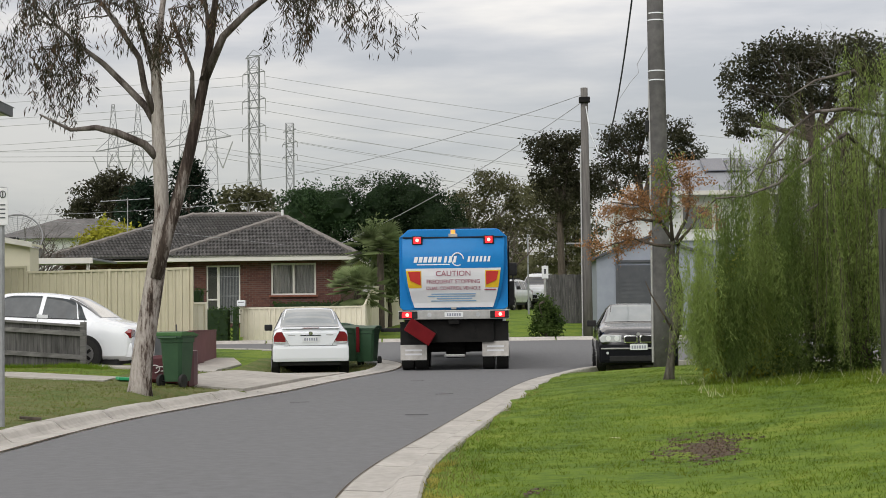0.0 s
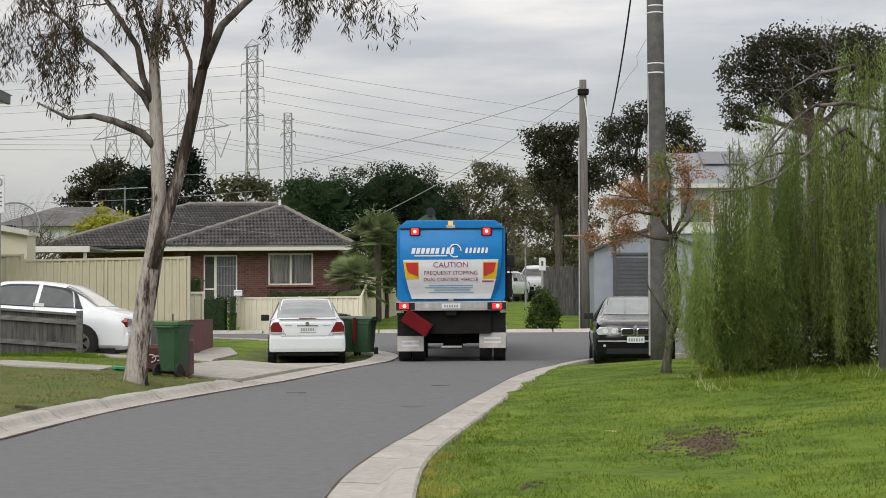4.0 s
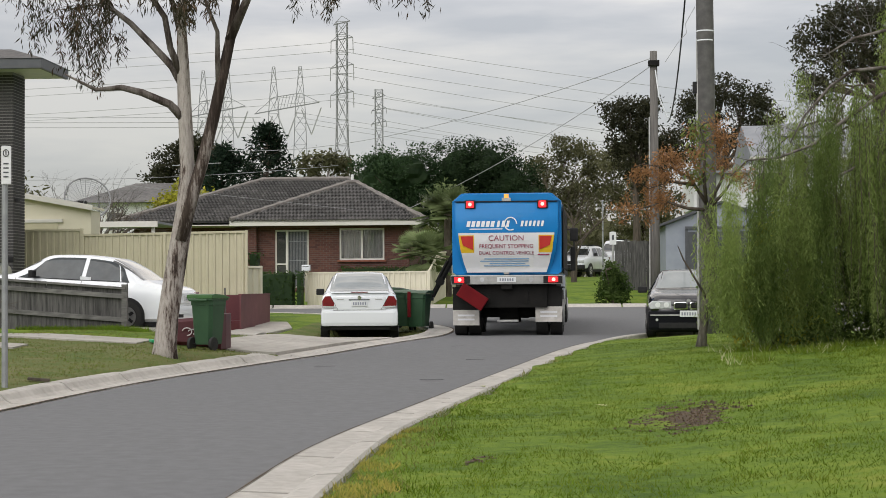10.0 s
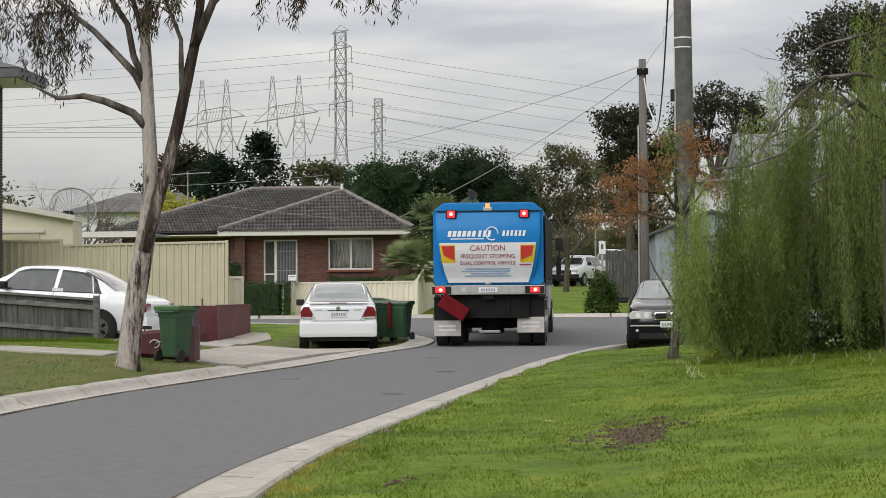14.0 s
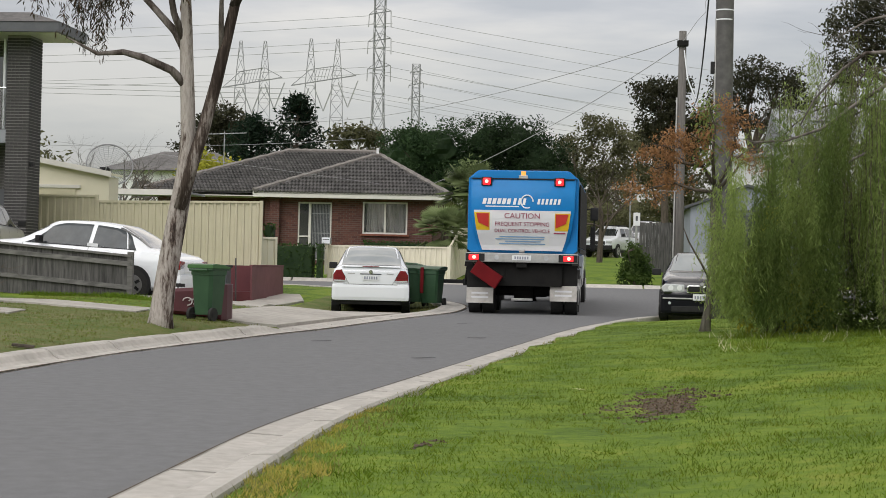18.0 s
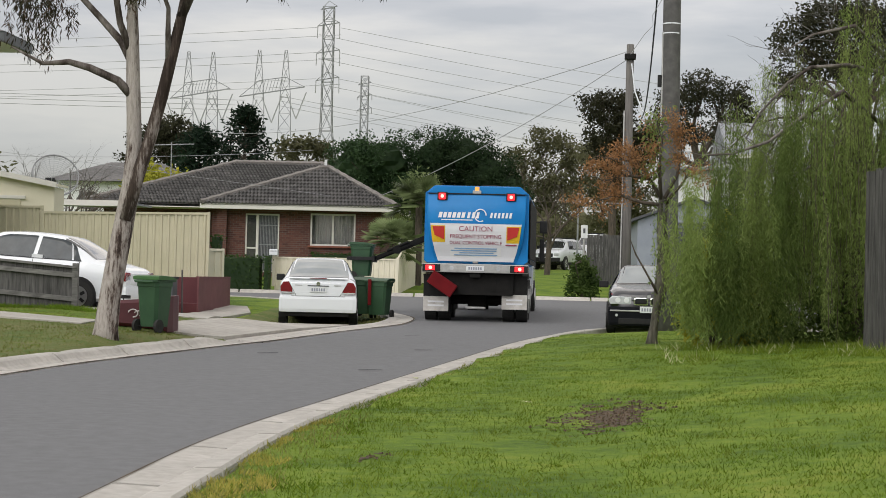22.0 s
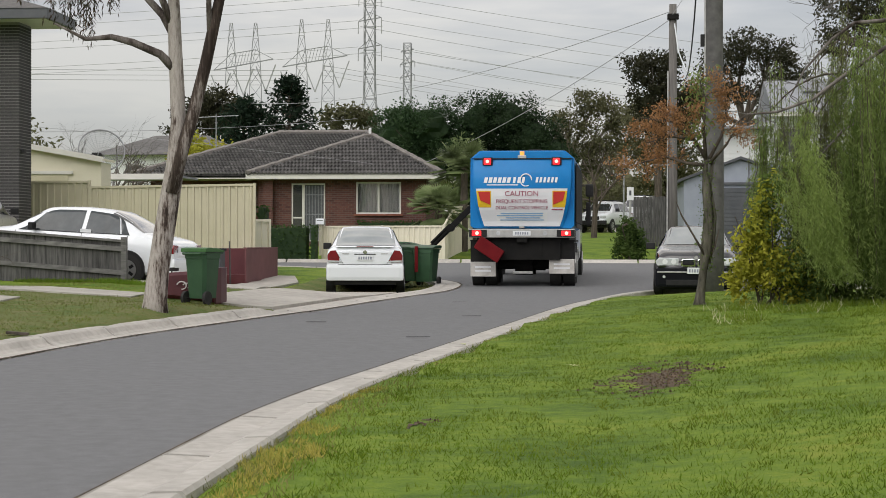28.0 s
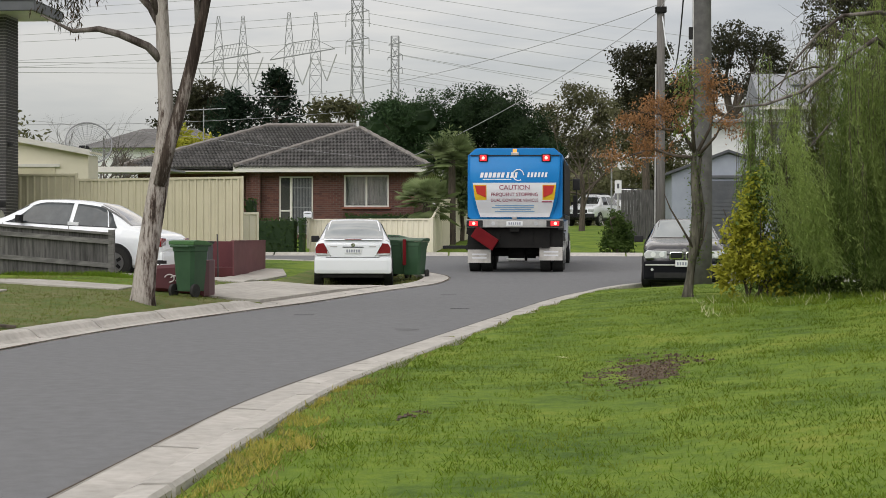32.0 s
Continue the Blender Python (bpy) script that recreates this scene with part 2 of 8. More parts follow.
M["silver_paint"] = mat("silver_car_paint", (0.42, 0.43, 0.44), (0.46, 0.47, 0.48), 0.3, 1, coat=0.7, metal=0.3)
M["car_glass"] = mat("dark_car_glass", (0.030, 0.034, 0.036), (0.045, 0.050, 0.052), 0.04, 1, spec=1.0, coat=1.0)
M["side_glass"] = mat("shaded_side_glass", (0.020, 0.026, 0.030), (0.050, 0.060, 0.066), 0.06, 3, spec=0.5)
# pale base colour stands in for sky reflected in and seen through the glass
M["pale_glass"] = mat("sky_paled_car_glass", (0.20, 0.225, 0.23), (0.29, 0.315, 0.32), 0.04, 1, spec=1.0, coat=1.0)
M["tyre"] = mat("tyre_rubber", (0.018, 0.018, 0.018), (0.028, 0.027, 0.026), 0.85, 20, 0.2, 50)
M["rim"] = mat("alloy_rim", (0.42, 0.42, 0.42), (0.48, 0.48, 0.48), 0.35, 5, metal=0.8)
M["black_plastic"] = mat("black_plastic", (0.010, 0.010, 0.011), (0.019, 0.019, 0.020), 0.6, 10, spec=0.3)
M["dark_steel"] = mat("dirty_dark_steel", (0.004, 0.004, 0.0038), (0.010, 0.009, 0.008), 0.85, 6, 0.2, 30, metal=0.3)
M["red_lens"] = mat("red_tail_lens", (0.16, 0.006, 0.012), (0.21, 0.012, 0.018), 0.15, 5, coat=0.6)
M["clear_lens"] = mat("clear_lens", (0.44, 0.46, 0.48), (0.60, 0.62, 0.64), 0.10, 8, coat=1.0)
M["plate"] = mat("number_plate", (0.68, 0.70, 0.72), (0.74, 0.76, 0.77), 0.4, 5)
M["plate_ink"] = mat("plate_ink", (0.24, 0.26, 0.32), (0.28, 0.30, 0.36), 0.5, 5)
M["chrome"] = mat("chrome", (0.75, 0.75, 0.76), (0.8, 0.8, 0.8), 0.12, 5, metal=1.0)
M["truck_blue"] = mat("truck_blue_paint", (0.003, 0.170, 0.47), (0.006, 0.195, 0.52), 0.45, 2, coat=0.12, big=0.06, spec=0.25)
M["truck_grey"] = mat("truck_pale_grey_paint", (0.64, 0.65, 0.68), (0.72, 0.73, 0.76), 0.4, 1.5, coat=0.15, big=0.10)
M["alu"] = mat("worn_aluminium", (0.36, 0.36, 0.355), (0.48, 0.48, 0.47), 0.45, 8, metal=0.6)
M["flap_white"] = mat("grimy_white_mudflap", (0.42, 0.40, 0.375), (0.56, 0.545, 0.52), 0.7, 7, big=0.2)
M["flap_black"] = mat("black_rubber_flap", (0.006, 0.006, 0.006), (0.014, 0.0135, 0.013), 0.8, 6, spec=0.3)
M["truck_red"] = mat("red_toolbox_paint", (0.105, 0.003, 0.006), (0.15, 0.006, 0.009), 0.55, 3, spec=0.15)
M["lamp_red"] = glow("red_lamp_lit", (0.85, 0.03, 0.04), 0.5)
M["lamp_core"] = glow("red_lamp_core", (1.0, 0.40, 0.32), 1.2)
M["lamp_amber"] = glow("amber_beacon_lit", (0.75, 0.30, 0.06), 0.7)
M["ink_white"] = mat("white_lettering", (0.78, 0.80, 0.82), (0.8, 0.82, 0.84), 0.4, 5)
M["ink_maroon"] = mat("maroon_lettering", (0.24, 0.025, 0.065), (0.28, 0.035, 0.08), 0.5, 5)
M["ink_blue"] = mat("blue_lettering", (0.14, 0.28, 0.46), (0.16, 0.30, 0.48), 0.5, 5)
M["sticker_white"] = mat("white_sticker", (0.66, 0.67, 0.68), (0.72, 0.73, 0.73), 0.4, 4)
M["marker_red"] = mat("red_marker_board", (0.46, 0.025, 0.02), (0.52, 0.035, 0.03), 0.4, 4)
M["marker_yellow"] = mat("yellow_marker_board", (0.66, 0.42, 0.015), (0.72, 0.47, 0.02), 0.4, 4)
M["bin_green"] = mat("dark_green_bin_plastic", (0.022, 0.066, 0.028), (0.032, 0.086, 0.038), 0.5, 4, big=0.12)
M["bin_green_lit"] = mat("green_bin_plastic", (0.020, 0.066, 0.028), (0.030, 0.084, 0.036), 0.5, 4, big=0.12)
M["lid_lime"] = mat("lime_bin_lid", (0.035, 0.115, 0.030), (0.05, 0.14, 0.04), 0.5, 4)
M["bin_maroon"] = mat("maroon_bin_plastic", (0.055, 0.005, 0.011), (0.075, 0.009, 0.015), 0.45, 4)
M["planter_red"] = mat("maroon_painted_sheet", (0.082, 0.012, 0.018), (0.105, 0.019, 0.025), 0.6, 3, big=0.12)
M["planter_fade"] = mat("faded_maroon_sheet", (0.125, 0.040, 0.046), (0.155, 0.056, 0.060), 0.7, 3, big=0.15)
M["white_wall"] = mat("white_weatherboard", (0.70, 0.71, 0.72), (0.76, 0.77, 0.77), 0.6, 2)
M["blue_grey"] = mat("blue_grey_cladding", (0.27, 0.30, 0.36), (0.32, 0.35, 0.41), 0.6, 2, big=0.06)
M["dark_door"] = mat("dark_grey_roller_door", (0.060, 0.065, 0.075), (0.085, 0.09, 0.10), 0.5, 3)
M["steel_roof"] = mat("grey_steel_roof", (0.22, 0.235, 0.26), (0.28, 0.295, 0.32), 0.45, 2, metal=0.2)
M["curtain"] = mat("net_curtain", (0.36, 0.37, 0.36), (0.50, 0.50, 0.49), 0.9, 3, stretch=(12, 12, 0.6))
M["glass"] = mat("window_glass", (0.8, 0.82, 0.82), (0.8, 0.82, 0.82), 0.02, 1, trans=1.0)
M["dark_inside"] = mat("dark_interior", (0.03, 0.03, 0.032), (0.05, 0.048, 0.046), 0.9, 3)
M["galv"] = mat("galvanised_steel", (0.27, 0.28, 0.29), (0.37, 0.38, 0.39), 0.55, 6, metal=0.5)
M["pylon"] = mat("pylon_steel", (0.20, 0.205, 0.22), (0.26, 0.265, 0.28), 0.7, 1)
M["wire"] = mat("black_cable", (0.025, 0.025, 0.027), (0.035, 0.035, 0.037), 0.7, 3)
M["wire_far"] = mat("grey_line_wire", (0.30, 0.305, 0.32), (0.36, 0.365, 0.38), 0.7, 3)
M["leaf_gum"] = leafmat("gum_leaf", (0.034, 0.033, 0.019), (0.066, 0.060, 0.036), thin=0.25)
M["leaf_gum_brown"] = leafmat("brown_gum_leaf", (0.066, 0.043, 0.027), (0.105, 0.070, 0.045), thin=0.25)
M["leaf_willow"] = leafmat("drooping_leaf", (0.186, 0.254, 0.068), (0.270, 0.334, 0.110), 0.5, thin=0.5)
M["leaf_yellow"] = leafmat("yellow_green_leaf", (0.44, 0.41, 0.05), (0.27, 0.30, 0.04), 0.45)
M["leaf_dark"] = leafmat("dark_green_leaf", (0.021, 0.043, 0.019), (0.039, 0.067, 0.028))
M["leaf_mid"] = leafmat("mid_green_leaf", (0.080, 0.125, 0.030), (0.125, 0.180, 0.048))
M["leaf_far"] = leafmat("olive_gum_leaf", (0.085, 0.090, 0.044), (0.140, 0.136, 0.074))
M["leaf_pine"] = leafmat("dark_pine_needle", (0.014, 0.030, 0.018), (0.026, 0.046, 0.027))
M["leaf_orange"] = leafmat("orange_autumn_leaf", (0.40, 0.215, 0.10), (0.28, 0.150, 0.07))
M["leaf_hedge"] = leafmat("hedge_leaf", (0.022, 0.046, 0.012), (0.040, 0.072, 0.019))
M["leaf_bush"] = leafmat("glossy_shrub_leaf", (0.040, 0.078, 0.018), (0.085, 0.125, 0.034))
M["leaf_palm"] = leafmat("palm_frond_leaf", (0.105, 0.148, 0.058), (0.185, 0.222, 0.105))
M["sign_white"] = mat("white_sign_face", (0.66, 0.67, 0.68), (0.72, 0.73, 0.74), 0.4, 4)
M["ink_black"] = mat("black_print", (0.03, 0.03, 0.035), (0.04, 0.04, 0.045), 0.6, 4)
M["ink_red"] = mat("red_print", (0.42, 0.03, 0.03), (0.46, 0.04, 0.04), 0.6, 4)
M["solar"] = mat("solar_panel_glass", (0.07, 0.08, 0.11), (0.09, 0.10, 0.13), 0.15, 2, coat=0.5)
M["green_cloth"] = mat("bright_green_plastic", (0.02, 0.30, 0.12), (0.03, 0.36, 0.15), 0.5, 4)
M["mesh_dish"] = mat("grey_wire_mesh", (0.20, 0.205, 0.21), (0.26, 0.265, 0.27), 0.6, 4, metal=0.5)


# ---- building helpers ----
def thing(name, m, label, category, group="", kind=""):
    ob = new(name)
    ob.empty_display_size = 0.2
    ob.matrix_world = m
    return tagged(ob, label, category, group, kind)


def mesh_of(bm, name, smooth=False):
    me = bpy.data.meshes.new(name)
    bm.normal_update()
    bm.to_mesh(me)
    bm.free()
    if smooth:
        me.polygons.foreach_set("use_smooth", [True] * len(me.polygons))
    return me


def part(name, bm, material, parent=None, label="", smooth=False, m=None, kind=""):
    me = bm if isinstance(bm, bpy.types.Mesh) else mesh_of(bm, name, smooth)
    if not me.materials:
        me.materials.append(M[material])
    ob = new(name, me)
    ob.parent = parent
    if m is not None:
        ob.matrix_basis = m
    return tagged(ob, label, kind=kind)


def box(bm, x0, x1, y0, y1, z0, z1, bevel=0.0, m=None):
    r = bmesh.ops.create_cube(bm, size=1.0)
    v = r["verts"]
    mm = Matrix.Translation(((x0 + x1) / 2, (y0 + y1) / 2, (z0 + z1) / 2)) @ Matrix.Diagonal((abs(x1 - x0), abs(y1 - y0), abs(z1 - z0), 1))
    bmesh.ops.transform(bm, matrix=(m or Matrix()) @ mm, verts=v)
    if bevel:
        bmesh.ops.bevel(bm, geom=list({e for w in v for e in w.link_edges}), offset=bevel, segments=2, affect="EDGES", profile=0.7)
    return bm


def boxm(x0, x1, y0, y1, z0, z1, bevel=0.0, m=None):
    return box(bmesh.new(), x0, x1, y0, y1, z0, z1, bevel, m)


def tube(bm, pts, radii, n=6, cap=True):
    """A round bar that follows points, with a radius at each."""
    pts = [Vector(p) for p in pts]
    if not isinstance(radii, (list, tuple)):
        radii = [radii] * len(pts)
    rings, side = [], None
    for i, p in enumerate(pts):
        d = (pts[min(i + 1, len(pts) - 1)] - pts[max(i - 1, 0)]).normalized()
        if side is None:
            side = d.orthogonal().normalized()
        side = (side - d * side.dot(d)).normalized()
        up = d.cross(side)
        rings.append([bm.verts.new(p + radii[i] * (math.cos(a) * side + math.sin(a) * up)) for a in (2 * math.pi * k / n for k in range(n))])
    for a, b in zip(rings, rings[1:]):
        for k in range(n):
            bm.faces.new((a[k], a[(k + 1) % n], b[(k + 1) % n], b[k]))
    if cap:
        bm.faces.new(rings[0][::-1])
        bm.faces.new(rings[-1])
    return bm


def tubem(pts, radii, n=6):
    return tube(bmesh.new(), pts, radii, n)


def cyl(bm, c, r, h, axis="z", n=20, r2=None):
    a = {"x": Vector((1, 0, 0)), "y": Vector((0, 1, 0)), "z": Vector((0, 0, 1))}[axis]
    return tube(bm, [Vector(c) - a * h / 2, Vector(c) + a * h / 2], [r, r if r2 is None else r2], n)


def cylm(c, r, h, axis="z", n=20, r2=None):
    return cyl(bmesh.new(), c, r, h, axis, n, r2)


def loft(bm, rings, caps=True, closed=True):
    vs = [[bm.verts.new(p) for p in r] for r in rings]
    n = len(vs[0])
    for a, b in zip(vs, vs[1:]):
        for k in range(n if closed else n - 1):
            bm.faces.new((a[k], a[(k + 1) % n], b[(k + 1) % n], b[k]))
    if caps:
        bm.faces.new(vs[0][::-1])
        bm.faces.new(vs[-1])
    return bm


def extruded(poly, axis, a, b, bevel=0.0):
    """A flat outline pushed from a to b along an axis; the outline's two numbers are the other axes in order."""
    put = {"x": lambda p, d: (d, p[0], p[1]), "y": lambda p, d: (p[0], d, p[1]), "z": lambda p, d: (p[0], p[1], d)}[axis]
    bm = loft(bmesh.new(), [[put(p, a) for p in poly], [put(p, b) for p in poly]])
    bmesh.ops.recalc_face_normals(bm, faces=bm.faces)
    if bevel:
        bmesh.ops.bevel(bm, geom=bm.edges[:], offset=bevel, segments=2, affect="EDGES", profile=0.7)
    return bm


def lines(text, size, material, m, parent, name="lettering", depth=0.002, bold=0.0, width=None):
    """Lettering in the built-in font, as a mesh, centred; width squeezes it to a length."""
    cu = bpy.data.curves.new(name, "FONT")
    cu.body, cu.size, cu.align_x, cu.align_y, cu.extrude, cu.offset = text, size, "CENTER", "CENTER", depth, bold
    tmp = bpy.data.objects.new(name, cu)
    scene.collection.objects.link(tmp)
    me = bpy.data.meshes.new_from_object(tmp.evaluated_get(bpy.context.evaluated_depsgraph_get()))
    bpy.data.objects.remove(tmp)
    bpy.data.curves.remove(cu)
    if width:
        xs = [v.co.x for v in me.vertices]
        me.transform(Matrix.Diagonal((width / (max(xs) - min(xs)), 1, 1, 1)))
    me.materials.clear()
    return part(name, me, material, parent, m=m)


def interp(x, xs, ys):
    return float(np.interp(x, xs, ys))


def curved(x, xs, ys):
    """A smooth curve through the points that does not overshoot them."""
    i = min(max(int(np.searchsorted(xs, x)) - 1, 0), len(xs) - 2)
    d = lambda k: (ys[k + 1] - ys[k]) / (xs[k + 1] - xs[k])

    def slope(k):
        if k == 0 or k == len(xs) - 1:
            return d(min(k, len(xs) - 2))
        a, b = d(k - 1), d(k)
        return 0.0 if a * b <= 0 else 2 * a * b / (a + b)

    h = xs[i + 1] - xs[i]
    u = (x - xs[i]) / h
    return (1 + 2 * u) * (1 - u) ** 2 * ys[i] + u * (1 - u) ** 2 * h * slope(i) + u * u * (3 - 2 * u) * ys[i + 1] + u * u * (u - 1) * h * slope(i + 1)


# ---- the lie of the land ----
def base(y):
    return interp(y, (16, 25, 31, 37, 42, 50, 58, 61.5, 66, 75, 100, 140, 600), (0, 0.03, 0.08, 0.13, 0.26, 0.42, 0.55, 0.72, 1.05, 1.35, 1.92, 2.2, 2.8))


def west_drop(y):
    """How far the west channel lies below the crown of the road."""
    t = max(0.0, min(1.0, (27.0 - y) / 5.0))
    return 0.048 * t * t * (3 - 2 * t)


R_EDGE = ((-30, -1.5), (0, -0.62), (6, -0.46), (9.3, -0.47), (11.4, -0.47), (13.5, -0.33), (15.8, -0.09), (18.2, 0.17), (22, 0.58), (26, 1.03), (30, 1.55), (33, 2.1), (35.5, 2.85), (37.5, 4.1), (38.8, 6.2), (39.3, 9), (39.5, 60))
L_EDGE = ((-30, -5.2), (0, -4.6), (10, -4.4), (17, -4.27), (20, -4.14), (22.5, -3.9), (24.5, -3.42), (27.5, -2.62), (31, -2.15), (34, -1.66), (36.3, -1.2), (38.3, -0.96), (40.2, -1.0), (41.8, -1.45), (43.6, -2.2), (46.0, -3.3), (48.4, -4.9), (50.0, -7), (50.8, -10), (51, -14), (51.1, -60))


def right_x(y):
    return interp(y, [p[0] for p in R_EDGE], [p[1] for p in R_EDGE])


def left_x(y):
    return interp(min(y, 38), [p[0] for p in L_EDGE], [p[1] for p in L_EDGE])


def smooth(t):
    t = max(0.0, min(1.0, t))
    return t * t * (3 - 2 * t)


def land(x, y):
    """Height of the ground anywhere, kerbs and road left out."""
    b = base(y)
    if y < 41 and x > right_x(min(y, 39)):
        d = x - right_x(min(y, 36))
        inner = interp(y, (8, 12, 16, 20, 24, 31, 33.5), (0.02, 0.022, 0.045, 0.075, 0.092, 0.065, 0.02))
        outer = interp(y, (8, 12, 16, 20, 24, 31, 33.5), (0.11, 0.11, 0.09, 0.06, 0.03, 0.02, 0.01))
        rise = 0.07 + inner * min(d, 2.6) + outer * max(0.0, min(d - 2.6, 3.6))
        return b + rise * (1 - 0.9 * smooth((y - 31.3) / 3.2))
    if y < 51.2 and x < left_x(y):
        d = left_x(y) - x
        bank = 0.62 * smooth((-9.8 - x) / 2.0) * smooth((y - 34.4) / 2.2)
        lip = 0.055 * smooth((y - 26.3) / 0.8) * smooth((35.6 - y) / 0.8) * smooth((2.4 - d) / 1.6)
        dip = 0.22 * math.exp(-((x + 3.1) ** 2) / 1.4 - (y - 38.5) ** 2 / 8.0)
        mound = 0.10 * math.exp(-((x + 4.5) ** 2) / 1.2 - (y - 24.4) ** 2 / 2.5) * smooth((d - 0.55) / 0.5)
        return b + bank + mound - dip - lip - west_drop(y) + (0.09 + 0.055 * min(d, 5.0)) * (1 - 0.72 * smooth((y - 32) / 5.0) - 0.2 * smooth((y - 30) / 6.0) * smooth((x + 5.2) / 1.5))
    return b


# ---- ground, road, kerbs ----
def sheet(xs, ys, zf):
    bm = bmesh.new()
    g = [[bm.verts.new((x, y, zf(x, y))) for x in xs] for y in ys]
    for a, b in zip(g, g[1:]):
        for k in range(len(xs) - 1):
            bm.faces.new((a[k], a[k + 1], b[k + 1], b[k]))
    return bm


def spread(*runs):
    out = []
    for a, b, n in runs:
        out += [a + (b - a) * i / n for i in range(n)]
    return out + [runs[-1][1]]


def rx(y):
    return interp(y, [p[0] for p in R_EDGE], [p[1] for p in R_EDGE])


def lx(y):
    return interp(y, [p[0] for p in L_EDGE], [p[1] for p in L_EDGE])


FAR_EDGE = 57.4


def on_road(x, y, grow=0.0):
    if y > 39.5:
        return (y < FAR_EDGE + grow) and (y > 51 - grow or x > lx(y) - grow)
    return lx(y) - grow < x < rx(y) + grow


def paved(a, b, grow=0.0):
    """Where the driveway slabs lie."""
    return (27.3 - grow < b < 35.1 + grow and lx(b) - 1.5 - 0.8 * smooth((b - 27.3) / 1.5) - grow < a < lx(b)) or (31.5 - grow < b < 42 + grow and lx(b) - 5.4 + 0.06 * (b - 30) - grow < a < lx(b) - 2.3 - 1.6 * smooth((b - 33) / 2.5) + grow)


def ground_z(x, y):
    z = land(x, y) + 0.02 * noise.noise((x * 0.9, y * 0.9, 0)) + 0.010 * noise.noise((x * 3.1, y * 3.1, 4))
    if on_road(x, y, 0.5):
        return base(y) - 0.16
    return land(x, y) - 0.06 if paved(x, y) else z


GX = spread((-3000, -300, 6), (-300, -40, 10), (-40, -16, 12), (-16, 12, 90), (12, 40, 14), (40, 300, 10), (300, 3000, 6))
GY = spread((-3000, -100, 6), (-100, 0, 8), (0, 44, 125), (44, 80, 36), (80, 200, 20), (200, 3000, 10))
ground = part("ground", sheet(GX, GY, ground_z), "grass", smooth=True, kind="structure")
tagged(ground, "lawn verges of short green winter grass, drier and browner by the kerb", "ground")
ground.data.materials.append(M["dry"])
for f in ground.data.polygons:
    c = f.center
    if -8.0 - 0.8 * noise.noise(c * 0.8) < c.x < lx(min(c.y, 38)) and c.y < 28.5 + 1.2 * noise.noise(c) or -5.6 < c.x < lx(min(c.y, 38)) and c.y < 37 or -4.8 < c.x < -1.2 and 36 < c.y < 43:
        f.material_index = 1

ROWS = [v for v in spread((-30, 0, 6), (0, 38, 76), (38, 51.1, 60), (51.1, FAR_EDGE + 0.1, 8))]


def road_mesh():
    bm, rows = bmesh.new(), []
    for y in ROWS:
        a, b = (max(lx(y), -60), min(rx(y), 60))
        rows.append([bm.verts.new((a + (b - a) * k / 24, y, base(y) - west_drop(y) * (1 - k / 24) ** 2 + 0.03 * (1 - (2 * k / 24 - 1) ** 2) * (y < 37))) for k in range(25)])
    for a, b in zip(rows, rows[1:]):
        for k in range(24):
            bm.faces.new((a[k], a[k + 1], b[k + 1], b[k]))
    return bm


road = tagged(part("road", road_mesh(), "asphalt", smooth=True, kind="structure"), "grey worn asphalt street curving to a junction", "road")


def along(pts, step):
    """Evenly spaced places along a smoothed line of (y, x) pairs, with the way across, to the outside."""
    p = np.array([(x, y) for y, x in pts], float)
    for _ in range(3):
        q = np.empty((2 * len(p) - 2, 2))
        q[0::2], q[1::2] = 0.75 * p[:-1] + 0.25 * p[1:], 0.25 * p[:-1] + 0.75 * p[1:]
        p = np.vstack([p[:1], q, p[-1:]])
    s = np.r_[0, np.cumsum(np.hypot(*np.diff(p, axis=0).T))]
    t = np.arange(0, s[-1], step)
    return np.stack([np.interp(t, s, p[:, 0]), np.interp(t, s, p[:, 1])], 1)


KERB = ((-0.02, 0.004), (0.02, 0.016), (0.30, 0.004), (0.36, 0.035), (0.42, 0.095), (0.47, 0.115), (0.60, 0.120), (0.62, 0.10), (0.62, -0.12), (-0.02, -0.12))


def kerb(name, pts, side, first, label, low=()):
    root = tagged(new(name), label, "kerb", kind="structure")
    p = along(pts, 0.2575)
    n = 8
    for i in range(0, len(p) - n, n):
        seg = p[i : i + n + 1]
        if not (-24 < seg[:, 1].mean() < 60 and -14 < seg[:, 0].mean() < 14):
            continue
        rings = []
        for k, (x, y) in enumerate(seg):
            a, b = p[max(i + k - 1, 0)], p[min(i + k + 1, len(p) - 1)]
            d = (b - a) / np.hypot(*(b - a))
            o = np.array((d[1], -d[0])) * side
            cut = 0.03 if k == 0 else -0.03 if k == n else 0
            drop = 1 - sum(0.70 * smooth((y - u) / 0.8) * smooth((v - y) / 0.8) for u, v in low)
            rings.append([(x + d[0] * cut + o[0] * u, y + d[1] * cut + o[1] * u, base(y) - (west_drop(y) if side < 0 else 0) + (h * drop if h > 0.02 else h)) for u, h in KERB])
        bm = loft(bmesh.new(), rings)
        bmesh.ops.recalc_face_normals(bm, faces=bm.faces)
        part("kerb_segment", bm, "concrete", root)
    return root


